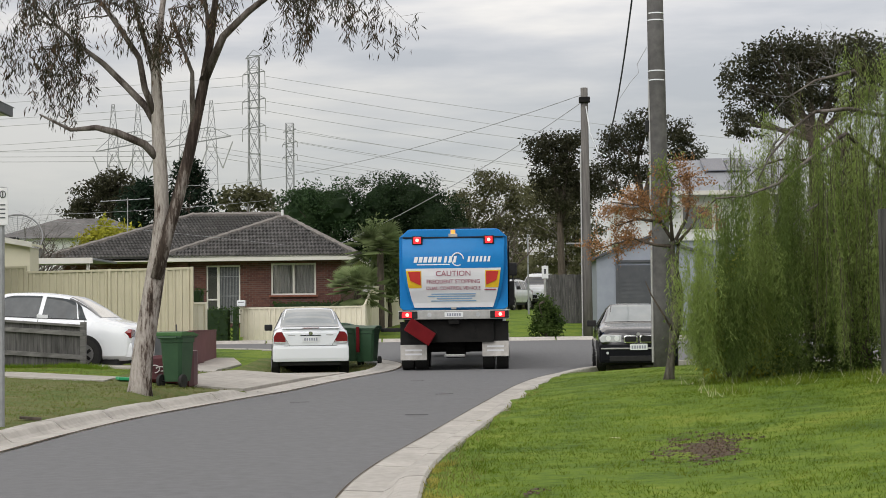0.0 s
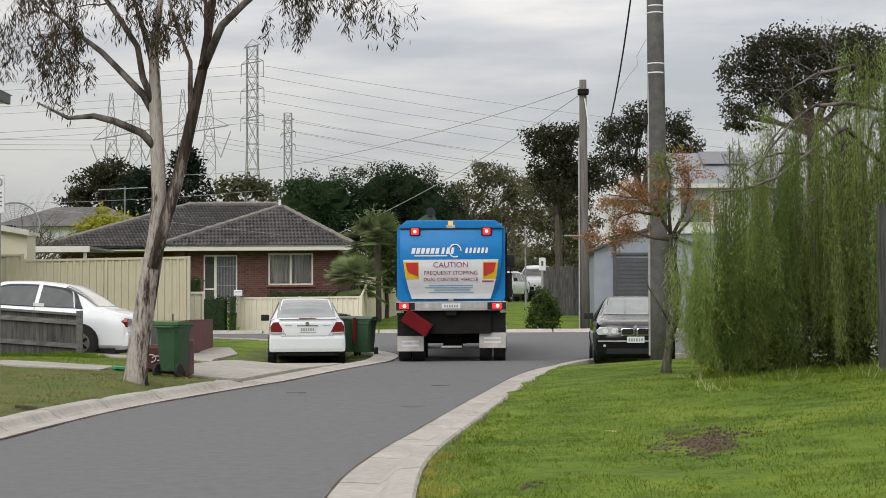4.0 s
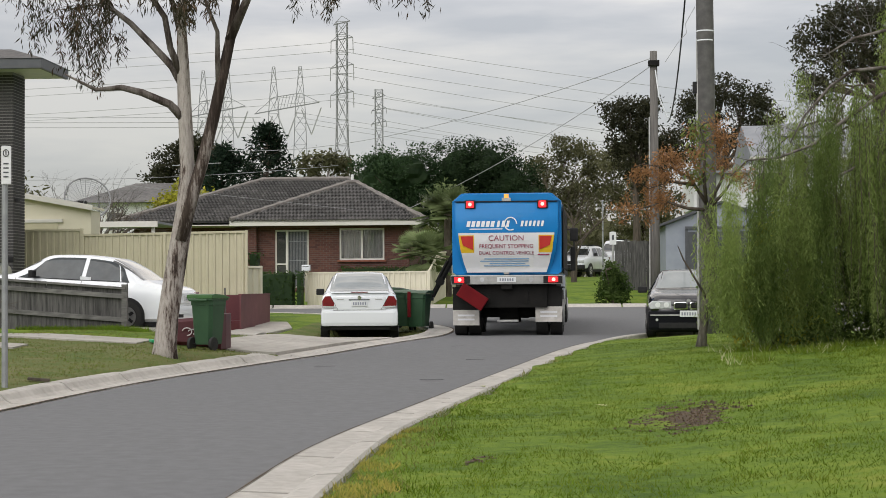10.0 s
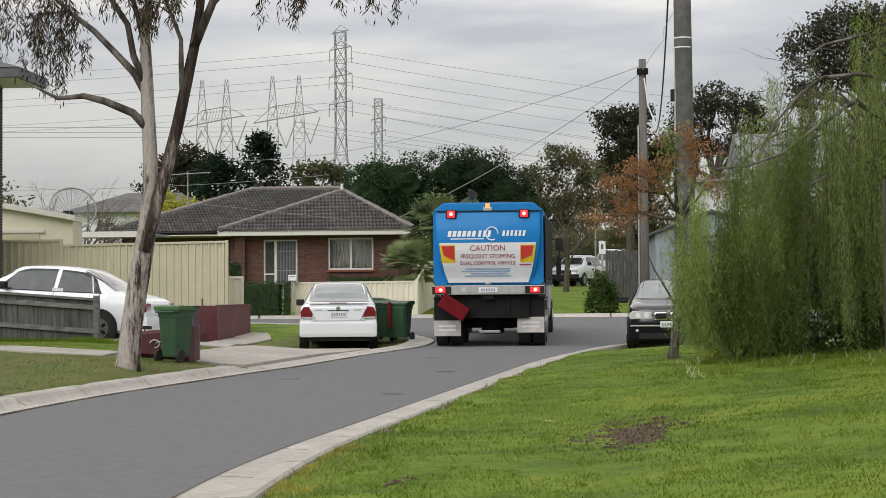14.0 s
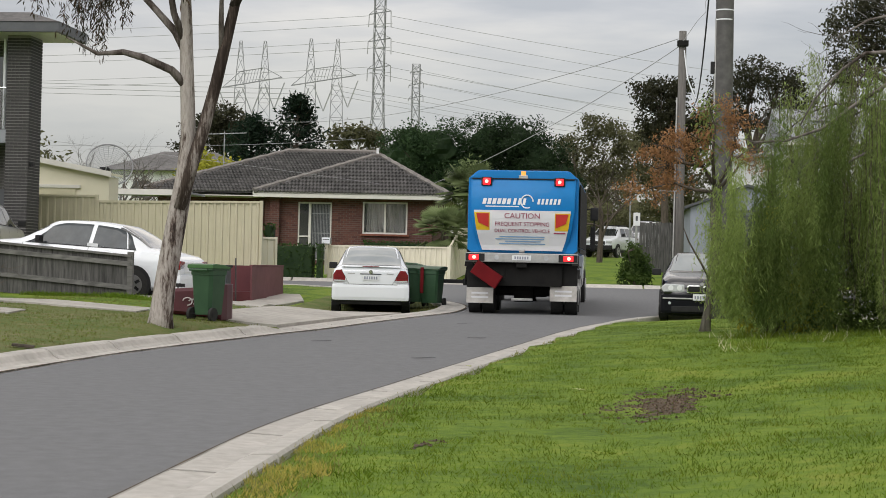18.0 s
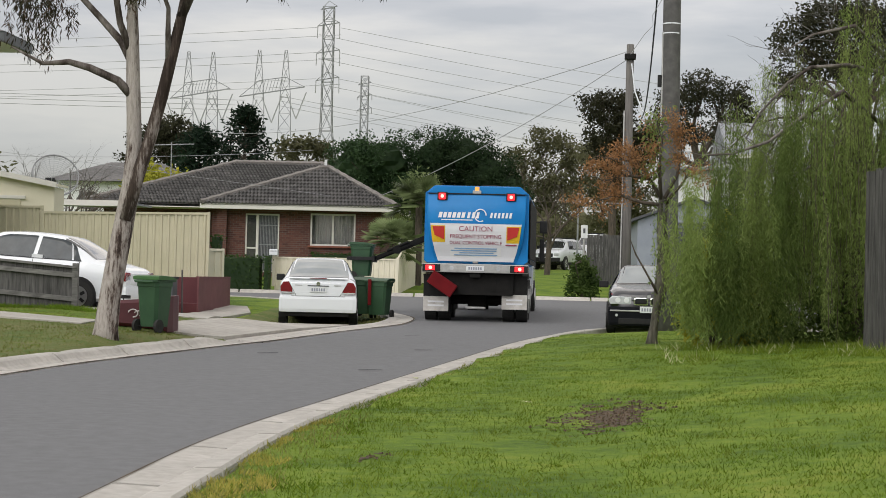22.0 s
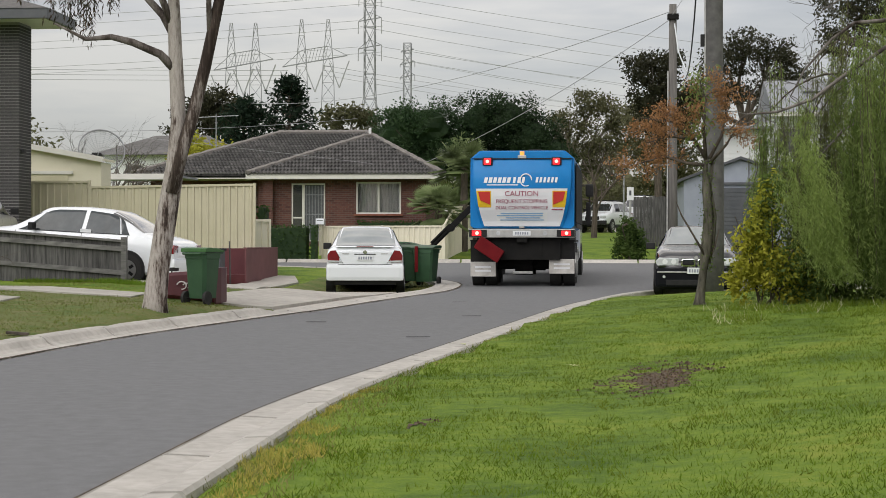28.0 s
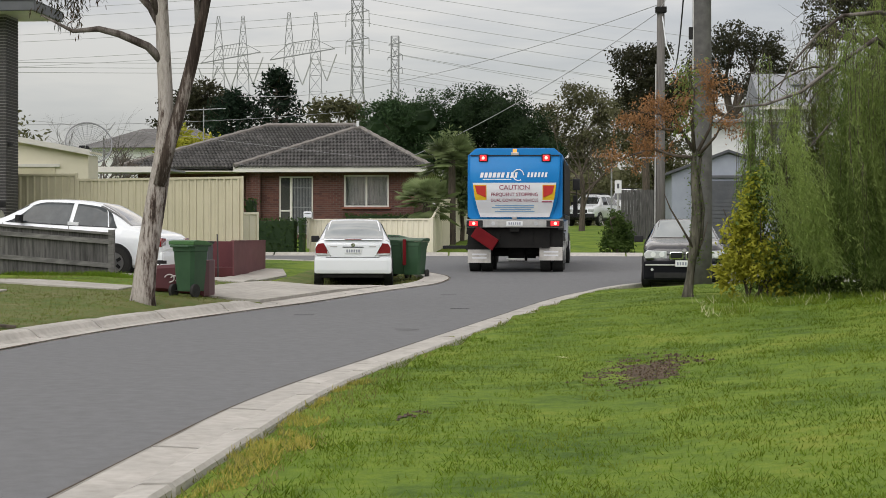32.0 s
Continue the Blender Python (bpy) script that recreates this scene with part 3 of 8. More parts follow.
def joint_line(pts, west=0, wide=1.0):
    """The dark, uneven gap between the asphalt and the concrete channel."""
    p = along(pts, 0.5)
    rng = random.Random(3)
    bm, prev = bmesh.new(), None
    for x, y in p:
        if not (-24 < y < 52 and -12 < x < 12):
            prev = None
            continue
        w = wide * (0.012 + 0.014 * rng.random())
        row = [bm.verts.new((x - w, y, base(y) - west * west_drop(y) + 0.0185)), bm.verts.new((x + w, y, base(y) - west * west_drop(y) + 0.0185))]
        if prev:
            bm.faces.new((prev[0], prev[1], row[1], row[0]))
        prev = row
    part("joint_line", bm, "dirt", road, "dark gap along the concrete channel")


joint_line(R_EDGE, 0, 0.4)
joint_line(L_EDGE, 1)
kerb("kerb_east", R_EDGE, 1, 0, "pale concrete kerb and channel with tooled joints")
kerb("kerb_west", L_EDGE, -1, 0, "pale concrete kerb and channel with a lowered driveway crossing", low=((26.3, 42.0),))
kerb("kerb_north", ((FAR_EDGE, -60), (FAR_EDGE, -6), (FAR_EDGE + 0.1, 0), (FAR_EDGE + 0.3, 14), (FAR_EDGE + 0.4, 60)), -1, 0, "far concrete kerb of the cross street")


# ---- the brick house ----
def roof_solid(x0, x1, y0, y1, ze, ax, bx, ry, zr, over=0.0):
    """A hip roof: eaves rectangle, ridge from ax to bx at depth ry."""
    bm = bmesh.new()
    e = [bm.verts.new(p) for p in ((x0, y0, ze), (x1, y0, ze), (x1, y1, ze), (x0, y1, ze))]
    a, b = bm.verts.new((ax, ry, zr)), bm.verts.new((bx, ry, zr))
    bm.faces.new((e[0], e[1], b, a))
    bm.faces.new((e[1], e[2], b))
    bm.faces.new((e[2], e[3], a, b))
    bm.faces.new((e[3], e[0], a))
    bm.faces.new(e[::-1])
    return bm


def slabs(name, label, rows):
    """A paved strip of separate concrete slabs; rows of corner outlines."""
    root = tagged(new(name), label, "driveway", kind="structure")
    for quad in rows:
        bm = bmesh.new()
        n = 6
        g = []
        for i in range(n + 1):
            row = []
            for j in range(n + 1):
                a = Vector(quad[0]).lerp(Vector(quad[1]), j / n)
                b = Vector(quad[3]).lerp(Vector(quad[2]), j / n)
                p = a.lerp(b, i / n)
                row.append(bm.verts.new((p.x, p.y, max(land(p.x, p.y), base(p.y) + 0.03) + 0.022)))
            g.append(row)
        for a, b in zip(g, g[1:]):
            for k in range(n):
                bm.faces.new((a[k], a[k + 1], b[k + 1], b[k]))
        r = bmesh.ops.extrude_face_region(bm, geom=bm.faces[:])
        bmesh.ops.translate(bm, vec=(0, 0, -0.12), verts=[v for v in r["geom"] if isinstance(v, bmesh.types.BMVert)])
        bmesh.ops.recalc_face_normals(bm, faces=bm.faces)
        part("slab", bm, "drive", root)


def quads(y0, y1, n, left, right):
    g = 0.008
    out = []
    for i in range(n):
        a, b = y0 + (y1 - y0) * i / n + g, y0 + (y1 - y0) * (i + 1) / n - g
        out.append(((left(a), a), (right(a), a), (right(b), b), (left(b), b)))
    return out


slabs("driveway", "pale concrete driveway slabs running down to the kerb",
      quads(27.3, 35.1, 4, lambda y: lx(y) - 1.5 - 0.8 * smooth((y - 27.3) / 1.5), lambda y: lx(y) - 0.61) + quads(31.5, 42.0, 4, lambda y: lx(y) - 5.4 + 0.06 * (y - 30), lambda y: lx(y) - 2.32 - 1.6 * smooth((y - 33) / 2.5)))
slabs("footpath", "narrow concrete path crossing the verge", [((-16.0, 27.6), (-12.0, 27.4), (-12.0, 28.7), (-16.0, 28.9)), ((-11.98, 27.4), (-8.0, 27.2), (-8.0, 28.5), (-11.98, 28.7)), ((-7.98, 27.2), (-5.6, 27.0), (-5.6, 28.3), (-7.98, 28.5))])


# ---- the brick house ----
def brickmat(name, c1, c2, cm, w=0.24, h=0.086):
    m = mat(name, c1, c2, 0.9, 6, 0.15, 60)
    n, l = m.node_tree.nodes, m.node_tree.links
    tc = n.new("ShaderNodeTexCoord")
    sp, cb = n.new("ShaderNodeSeparateXYZ"), n.new("ShaderNodeCombineXYZ")
    ad = n.new("ShaderNodeMath")
    l.new(tc.outputs["Object"], sp.inputs[0])
    l.new(sp.outputs["X"], ad.inputs[0])
    l.new(sp.outputs["Y"], ad.inputs[1])
    l.new(ad.outputs[0], cb.inputs["X"])
    l.new(sp.outputs["Z"], cb.inputs["Y"])
    bt = n.new("ShaderNodeTexBrick")
    bt.inputs["Scale"].default_value = 1.0
    bt.inputs["Brick Width"].default_value, bt.inputs["Row Height"].default_value, bt.inputs["Mortar Size"].default_value = w, h, 0.007
    bt.inputs["Color1"].default_value, bt.inputs["Color2"].default_value, bt.inputs["Mortar"].default_value = (*c1, 1), (*c2, 1), (*cm, 1)
    l.new(cb.outputs[0], bt.inputs["Vector"])
    l.new(bt.outputs["Color"], n["Principled BSDF"].inputs["Base Color"])
    return m


M["ridge"] = mat("ridge_tile", (0.15, 0.138, 0.128), (0.23, 0.212, 0.198), 0.85, 5, 0.3, 40)
M["housebrick"] = brickmat("house_brick", (0.070, 0.027, 0.022), (0.125, 0.050, 0.038), (0.12, 0.095, 0.085))


def wall_with(x0, x1, z0, z1, holes, y0, y1):
    """A wall with openings through it, from upright and level strips."""
    bm = bmesh.new()
    xs = sorted({x0, x1, *[h[0] for h in holes], *[h[1] for h in holes]})
    zs = sorted({z0, z1, *[h[2] for h in holes], *[h[3] for h in holes]})
    for a, b in zip(xs, xs[1:]):
        for c, d in zip(zs, zs[1:]):
            if not any(h[0] <= (a + b) / 2 <= h[1] and h[2] <= (c + d) / 2 <= h[3] for h in holes):
                box(bm, a, b, y0, y1, c, d)
    bmesh.ops.remove_doubles(bm, verts=bm.verts, dist=0.001)
    return bm


def tiles_on(quad, gauge=0.34, wide=0.30, rng=None):
    """Tiles of one roof slope: quad is eave left, eave right, ridge right, ridge left. Gives the corners of each tile."""
    e0, e1, r1, r0 = map(Vector, quad)
    up = ((r0 + r1) / 2 - (e0 + e1) / 2)
    rows = max(1, int(up.length / gauge))
    nrm = (e1 - e0).cross(r0 - e0).normalized() if (r0 - e0).length > 0 else Vector((0, 0, 1))
    out = []
    for i in range(rows):
        a0, a1 = e0.lerp(r0, i / rows), e1.lerp(r1, i / rows)
        b0, b1 = e0.lerp(r0, (i + 1.12) / rows), e1.lerp(r1, (i + 1.12) / rows)
        length = (a1 - a0).length
        d = (a1 - a0).normalized() if length else Vector((1, 0, 0))
        n = int(length / wide)
        off = (i % 2) * wide / 2
        upv = (b0 - a0) - d * (b0 - a0).dot(d)
        for k in range(n):
            s = off + k * wide
            if s + wide > length:
                continue
            out.append((a0 + d * s, d * wide * 0.96, upv, nrm))
    return out


def tile_verts(p, d, u, n):
    """One tile as a shallow double-curved slab with a thick lower edge."""
    low = [(0, 0.070), (0.25, 0.145), (0.5, 0.070), (0.75, 0.145), (1, 0.070)]
    v = [p + d * s + n * h for s, h in low] + [p + u + d * s + n * (h - 0.07) for s, h in low] + [p + d * s + n * (h - 0.055) for s, h in low]
    f = [(i, i + 1, i + 6, i + 5) for i in range(4)] + [(10 + i, 11 + i, i + 1, i) for i in range(4)]
    return v, f


def house():
    root = thing("house", Matrix(), "single-storey red brick house with a grey tiled hip roof", "house")
    front = part("wall", wall_with(-11.4, -4.45, 0.9, 3.86, [(-10.02, -8.62, 1.3, 3.68), (-7.34, -5.48, 2.42, 3.74)], 67.4, 67.65), "housebrick", root, "red brick front wall")
    part("wall", boxm(-4.7, -4.45, 67.652, 76, 0.9, 3.86), "housebrick", root)
    part("wall", boxm(-16.0, -11.402, 68.4, 68.65, 0.9, 3.86), "housebrick", root)
    part("wall", boxm(-11.4, -11.15, 67.652, 68.4, 0.9, 3.86), "housebrick", root)
    part("wall", boxm(-16.0, -4.72, 75.8, 76.0, 0.9, 3.86), "housebrick", root)
    part("wall", boxm(-16.2, -16.002, 68.4, 76, 0.9, 3.86), "housebrick", root)
    part("soffit", boxm(-16.5, -3.85, 66.9, 76.8, 3.861, 3.90), "fascia", root)
    part("backing", boxm(-11.1, -4.75, 68.6, 68.7, 0.9, 3.85), "dark_inside", root, "dim rooms behind the glass")
    part("pier", boxm(-11.15, -10.75, 67.1, 67.398, 0.9, 3.86), "housebrick", root, "brick porch pier")
    for x0, x1 in ((-16.55, -11.8), (-11.8, -3.72)):
        y = 67.86 if x0 < -12 else 66.72
        part("gutter", boxm(x0, x1, y, y + 0.12, 3.83, 4.05, 0.02), "fascia", root, "cream gutter and fascia")
    part("gutter", boxm(-3.84, -3.72, 66.842, 77, 3.86, 4.03, 0.02), "fascia", root)
    w = part("window", wall_with(-7.34, -5.48, 2.42, 3.74, [(-7.27, -6.45, 2.49, 3.67), (-6.37, -5.55, 2.49, 3.67)], 67.44, 67.52), "fascia", root, "white framed two-pane window with net curtains")
    for a in (-7.27, -6.45 + 0.08):
        part("pane", boxm(a, a + 0.82, 67.475, 67.481, 2.49, 3.67), "car_glass_clear", w)
        bm = bmesh.new()
        n = 40
        top = [bm.verts.new((a + 0.82 * i / n, 67.62 + 0.022 * math.sin(i * 1.1) + 0.012 * math.sin(i * 2.7), 3.67)) for i in range(n + 1)]
        bot = [bm.verts.new((v.co.x, v.co.y, 2.49)) for v in top]
        for i in range(n):
            bm.faces.new((bot[i], bot[i + 1], top[i + 1], top[i]))
        part("curtain", bm, "curtain", w)
    part("sill", boxm(-7.42, -5.40, 67.30, 67.44, 2.34, 2.42, 0.01), "brick", w, "sloping brick sill")
    d = part("door", wall_with(-10.02, -8.62, 1.3, 3.68, [(-9.96, -9.58, 2.3, 3.62), (-9.96, -9.58, 1.36, 2.24), (-9.48, -8.68, 1.34, 3.62)], 67.44, 67.52), "fascia", root, "cream framed entry with a sidelight")
    part("pane", boxm(-9.96, -9.58, 67.476, 67.482, 1.36, 3.62), "car_glass", d)
    part("door_leaf", boxm(-9.46, -8.70, 67.54, 67.58, 1.34, 3.60), "dark_door", d, "dark door behind a security screen")
    for i in range(13):
        part("screen_bar", boxm(-9.47 + i * 0.062, -9.458 + i * 0.062, 67.48, 67.495, 1.36, 3.6), "galv", d)
    for z in (1.7, 2.4, 3.2):
        part("screen_rail", boxm(-9.47, -8.70, 67.478, 67.497, z, z + 0.03), "galv", d)
    part("roof", roof_solid(-16.6, -3.7, 66.95, 77, 4.0, -11.3, -7.5, 72, 6.02), "tile", root)
    part("roof", roof_solid(-11.75, -3.76, 66.7, 73, 4.0, -7.3, -6.9, 70.0, 5.72), "tile", root)
    main = [((-16.6, 66.95, 4.0), (-3.7, 66.95, 4.0), (-7.5, 72, 6.02), (-11.3, 72, 6.02)), ((-3.7, 66.95, 4.0), (-3.7, 77, 4.0), (-7.5, 72.05, 6.02), (-7.5, 72, 6.02)), ((-16.6, 77, 4.0), (-16.6, 66.95, 4.0), (-11.3, 72, 6.02), (-11.3, 72.05, 6.02))]
    hip = [((-11.75, 66.7, 4.0), (-3.76, 66.7, 4.0), (-6.9, 70, 5.72), (-7.3, 70, 5.72)), ((-3.76, 66.7, 4.0), (-3.76, 73, 4.0), (-6.9, 70.05, 5.72), (-6.9, 70, 5.72)), ((-11.75, 73, 4.0), (-11.75, 66.7, 4.0), (-7.3, 70, 5.72), (-7.3, 70.05, 5.72))]
    rest, faces, done = [], [], 0
    for q in hip + main:
        for t in tiles_on(q):
            v, f = tile_verts(*t)
            if done < 290 and q is hip[0]:
                me = bpy.data.meshes.new("roof_tile")
                me.from_pydata(v, [], f)
                part("roof_tile", me, "tile", root)
                done += 1
            else:
                faces += [tuple(i + len(rest) for i in g) for g in f]
                rest += v
    me = bpy.data.meshes.new("roof_tiles")
    me.from_pydata(rest, [], faces)
    part("roof_tiles", me, "tile", root, "rows of grey concrete tiles", kind="stuff")
    for a, b in (((-11.3, 72, 6.06), (-7.5, 72, 6.06)), ((-3.7, 66.95, 4.06), (-7.5, 72, 6.06)), ((-16.6, 66.95, 4.06), (-11.3, 72, 6.06)), ((-11.75, 66.7, 4.06), (-7.3, 70, 5.76)), ((-3.76, 66.7, 4.06), (-6.9, 70, 5.76)), ((-7.3, 70, 5.76), (-6.9, 70, 5.76))):
        part("ridge_cap", tubem([Vector(a).lerp(Vector(b), i / 20) + Vector((0, 0, 0.03)) for i in range(21)], [0.125, 0.10] * 10 + [0.125], 6), "ridge", root, "rounded concrete ridge cap")
    part("flue", tubem([(-7.3, 71.6, 5.6), (-7.3, 71.6, 6.25)], 0.06, 10), "white_wall", root, "white vent pipe")
    part("flue", tubem([(-5.6, 69.0, 4.7), (-5.6, 69.0, 5.12)], 0.08, 8), "black_plastic", root)
    part("antenna", tubem([(-14.2, 72, 4.8), (-14.2, 72, 6.9)], 0.025, 6), "galv", root, "thin television aerial mast")
    bm = tubem([(-15.4, 72, 6.75), (-13.2, 72, 6.85)], 0.02, 5)
    for i in range(8):
        x = -15.3 + 0.28 * i
        tube(bm, [(x, 71.7, 6.77 + 0.01 * i), (x, 72.3, 6.77 + 0.01 * i)], 0.012, 4)
    part("aerial", bm, "galv", root)
    return root


M["car_glass_clear"] = mat("house_glass", (0.9, 0.9, 0.9), (0.9, 0.9, 0.9), 0.02, 1, trans=1.0, spec=0.5)
house()


# ---- fences ----
def steel_fence(name, a, b, z0, z1, z0b, z1b, material, label, post_every=2.35, rib=0.19):
    """A ribbed steel sheet fence between two places, with posts and a capping rail; its foot and top may slope."""
    a, b = Vector((*a, 0)), Vector((*b, 0))
    length = (b - a).length
    d = (b - a) / length
    n = Vector((d.y, -d.x, 0))
    root = thing(name, Matrix.Translation((a.x, a.y, z0)), label, "fence")
    inv = Matrix.Translation((-a.x, -a.y, -z0))
    low = lambda s: z0 + (z0b - z0) * s / length
    top = lambda s: z1 + (z1b - z1) * s / length
    bays = max(1, round(length / post_every))
    for i in range(bays):
        s0, s1 = length * i / bays, length * (i + 1) / bays
        bm = bmesh.new()
        prof, s = [], s0 + 0.03
        while s < s1 - 0.04:
            prof += [(s, 0), (s + rib * 0.55, 0), (s + rib * 0.65, 0.028), (s + rib * 0.9, 0.028)]
            s += rib
        prof = [p for p in prof if p[0] < s1 - 0.03] + [(s1 - 0.03, 0)]
        ring = [(s, q) for s, q in prof] + [(s, q - 0.006) for s, q in prof[::-1]]
        loft(bm, [[a + d * s + n * q + Vector((0, 0, low(s))) for s, q in ring], [a + d * s + n * q + Vector((0, 0, top(s) - 0.04)) for s, q in ring]])
        bmesh.ops.recalc_face_normals(bm, faces=bm.faces)
        bmesh.ops.transform(bm, matrix=inv, verts=bm.verts)
        part("fence_sheet", bm, material, root)
        bm = tubem([a + d * s0 + Vector((0, 0, top(s0) - 0.03)) + n * 0.012, a + d * s1 + Vector((0, 0, top(s1) - 0.03)) + n * 0.012], 0.042, 4)
        bmesh.ops.transform(bm, matrix=inv, verts=bm.verts)
        part("top_rail", bm, material, root)
    for i in range(bays + 1):
        s = length * i / bays
        p = a + d * s
        bm = bmesh.new()
        box(bm, -0.035, 0.035, -0.04, 0.04, low(s) - 0.1, top(s) + 0.01, 0.006, Matrix.Translation((p.x, p.y, 0)) @ Matrix.Rotation(math.atan2(d.y, d.x), 4, "Z"))
        bmesh.ops.transform(bm, matrix=inv, verts=bm.verts)
        part("post", bm, material, root)
    return root


steel_fence("boundary_fence", (-10.95, 42.5), (-6.6, 42.5), 0.40, 2.70, 0.3, 2.76, "cream", "tall cream ribbed steel boundary fence beside the driveway", 2.2)
steel_fence("boundary_fence", (-19.0, 42.9), (-11.0, 42.52), 0.6, 2.80, 0.55, 2.84, "cream", "tall cream ribbed steel boundary fence, one step higher", 2.4)
steel_fence("boundary_fence", (-6.85, 43.2), (-6.42, 43.6), 0.3, 1.84, 0.3, 1.84, "cream_light", "short low cream steel fence by the hedge", 2.2)
steel_fence("front_fence", (-7.37, 58.8), (-3.05, 58.8), 0.62, 1.84, 0.60, 1.86, "cream_light", "low pale cream steel front fence before the brick house", 2.2)
steel_fence("side_fence", (-3.0, 58.8), (-2.93, 62.2), 0.6, 1.90, 0.7, 2.55, "cream_light", "pale cream side fence stepping up from the front fence", 1.2)
steel_fence("side_fence", (-2.92, 62.25), (-2.0, 70.0), 0.7, 2.60, 1.1, 2.95, "cream_light", "tall pale cream steel side fence", 2.2)


def paling_fence():
    root = thing("paling_fence", pose(-6.97, 31.5, 0.42), "low weathered grey timber paling fence beside the parked car", "fence")
    rng = random.Random(4)
    a, b = Vector((0, 0, 0)), Vector((-6.75, 0.95, 0.50))
    d = (b - a)
    ang = math.atan2(d.y, d.x)
    n = 66
    for i in range(n):
        p = a.lerp(b, (i + 0.5) / n)
        h = 0.83 + rng.uniform(-0.02, 0.02)
        bm = boxm(-0.056, 0.056, -0.009, 0.009, -0.15, h, 0.003, Matrix.Translation(p + Vector((0, 0.006 * (i % 2), 0))) @ Matrix.Rotation(ang, 4, "Z") @ Matrix.Rotation(rng.uniform(-0.012, 0.012), 4, "Y"))
        part("paling", bm, "grey_wood", root)
    nrm = Vector((d.y, -d.x, 0)).normalized() * (1 if d.x < 0 else -1)
    for z in (0.16, 0.62):
        m = Matrix.Translation(a.lerp(b, 0.5) + Vector((0, -0.045, z))) @ Matrix.Rotation(ang, 4, "Z") @ Matrix.Rotation(-0.0735, 4, "Y")
        part("rail", boxm(-3.43, 3.43, -0.022, 0.022, 0, 0.09, 0.005, m), "grey_rail", root)
    m = Matrix.Translation(a.lerp(b, 0.5) + Vector((0, -0.02, 0.80))) @ Matrix.Rotation(ang, 4, "Z") @ Matrix.Rotation(-0.0735, 4, "Y")
    part("capping", boxm(-3.45, 3.45, -0.06, 0.05, 0, 0.045, 0.006, m), "grey_rail", root)
    for s in (0.0, 0.5, 1.0):
        p = a.lerp(b, s)
        part("post", boxm(p.x - 0.055, p.x + 0.055, p.y - 0.06, p.y + 0.05, -0.3, p.z + 0.9, 0.008), "grey_rail", root)


paling_fence()


def plank_fence(name, a, b, z0, h, label, count, w=0.12):
    """An upright board fence."""
    root = thing(name, pose(a[0], a[1], z0), label, "fence")
    rng = random.Random(9)
    a, b = Vector((0, 0, 0)), Vector((b[0] - a[0], b[1] - a[1], 0))
    ang = math.atan2(b.y, b.x)
    for i in range(count):
        p = a.lerp(b, (i + 0.5) / count)
        hh = h + rng.uniform(-0.02, 0.02)
        part("board", boxm(-b.length / count / 2 * 0.97, b.length / count / 2 * 0.97, -0.012 + 0.012 * (i % 2), 0.012 + 0.012 * (i % 2), 0, hh, 0.003, Matrix.Translation(p) @ Matrix.Rotation(ang, 4, "Z")), "grey_wood", root)
    for z in (0.3, h - 0.3):
        part("rail", boxm(0, b.length, 0.03, 0.07, z, z + 0.09, 0, Matrix.Rotation(ang, 4, "Z")), "grey_wood", root)
    return root


plank_fence("timber_fence", (5.95, 20.8), (6.75, 14.2), 0.45, 2.2, "tall weathered grey timber boundary fence beside the drooping tree", 62)
plank_fence("timber_fence", (4.0, 68.0), (7.1, 68.0), 1.0, 2.15, "dark grey timber fence behind the far lawn", 24)


# ---- the garbage truck ----
TRUCK_X, TRUCK_Y, TRUCK_Z = 0.35, 36.65, 0.14
ARM_Y, PIVOT, LINK_A, LINK_B = 3.9, (-1.40, 2.05), 0.95, 1.15


BULGE_Z = (1.38, 1.5, 1.62, 1.75, 1.9, 2.1, 2.35, 2.6, 2.95)
BULGE_Y = (0.062, 0.045, 0.005, -0.045, -0.085, -0.115, -0.12, -0.095, 0.02)


def bars(parent, rows, material, y, name="small_print", lean=0.0):
    """Unreadable small print: plain bars, rows of (x centre, z, width, height)."""
    for x, z, w, h in rows:
        q = [(x - w / 2 - lean, z - h / 2), (x + w / 2 - lean, z - h / 2), (x + w / 2 + lean, z + h / 2), (x - w / 2 + lean, z + h / 2)]
        part(name, extruded(q, "y", y - 0.002, y), material, parent)


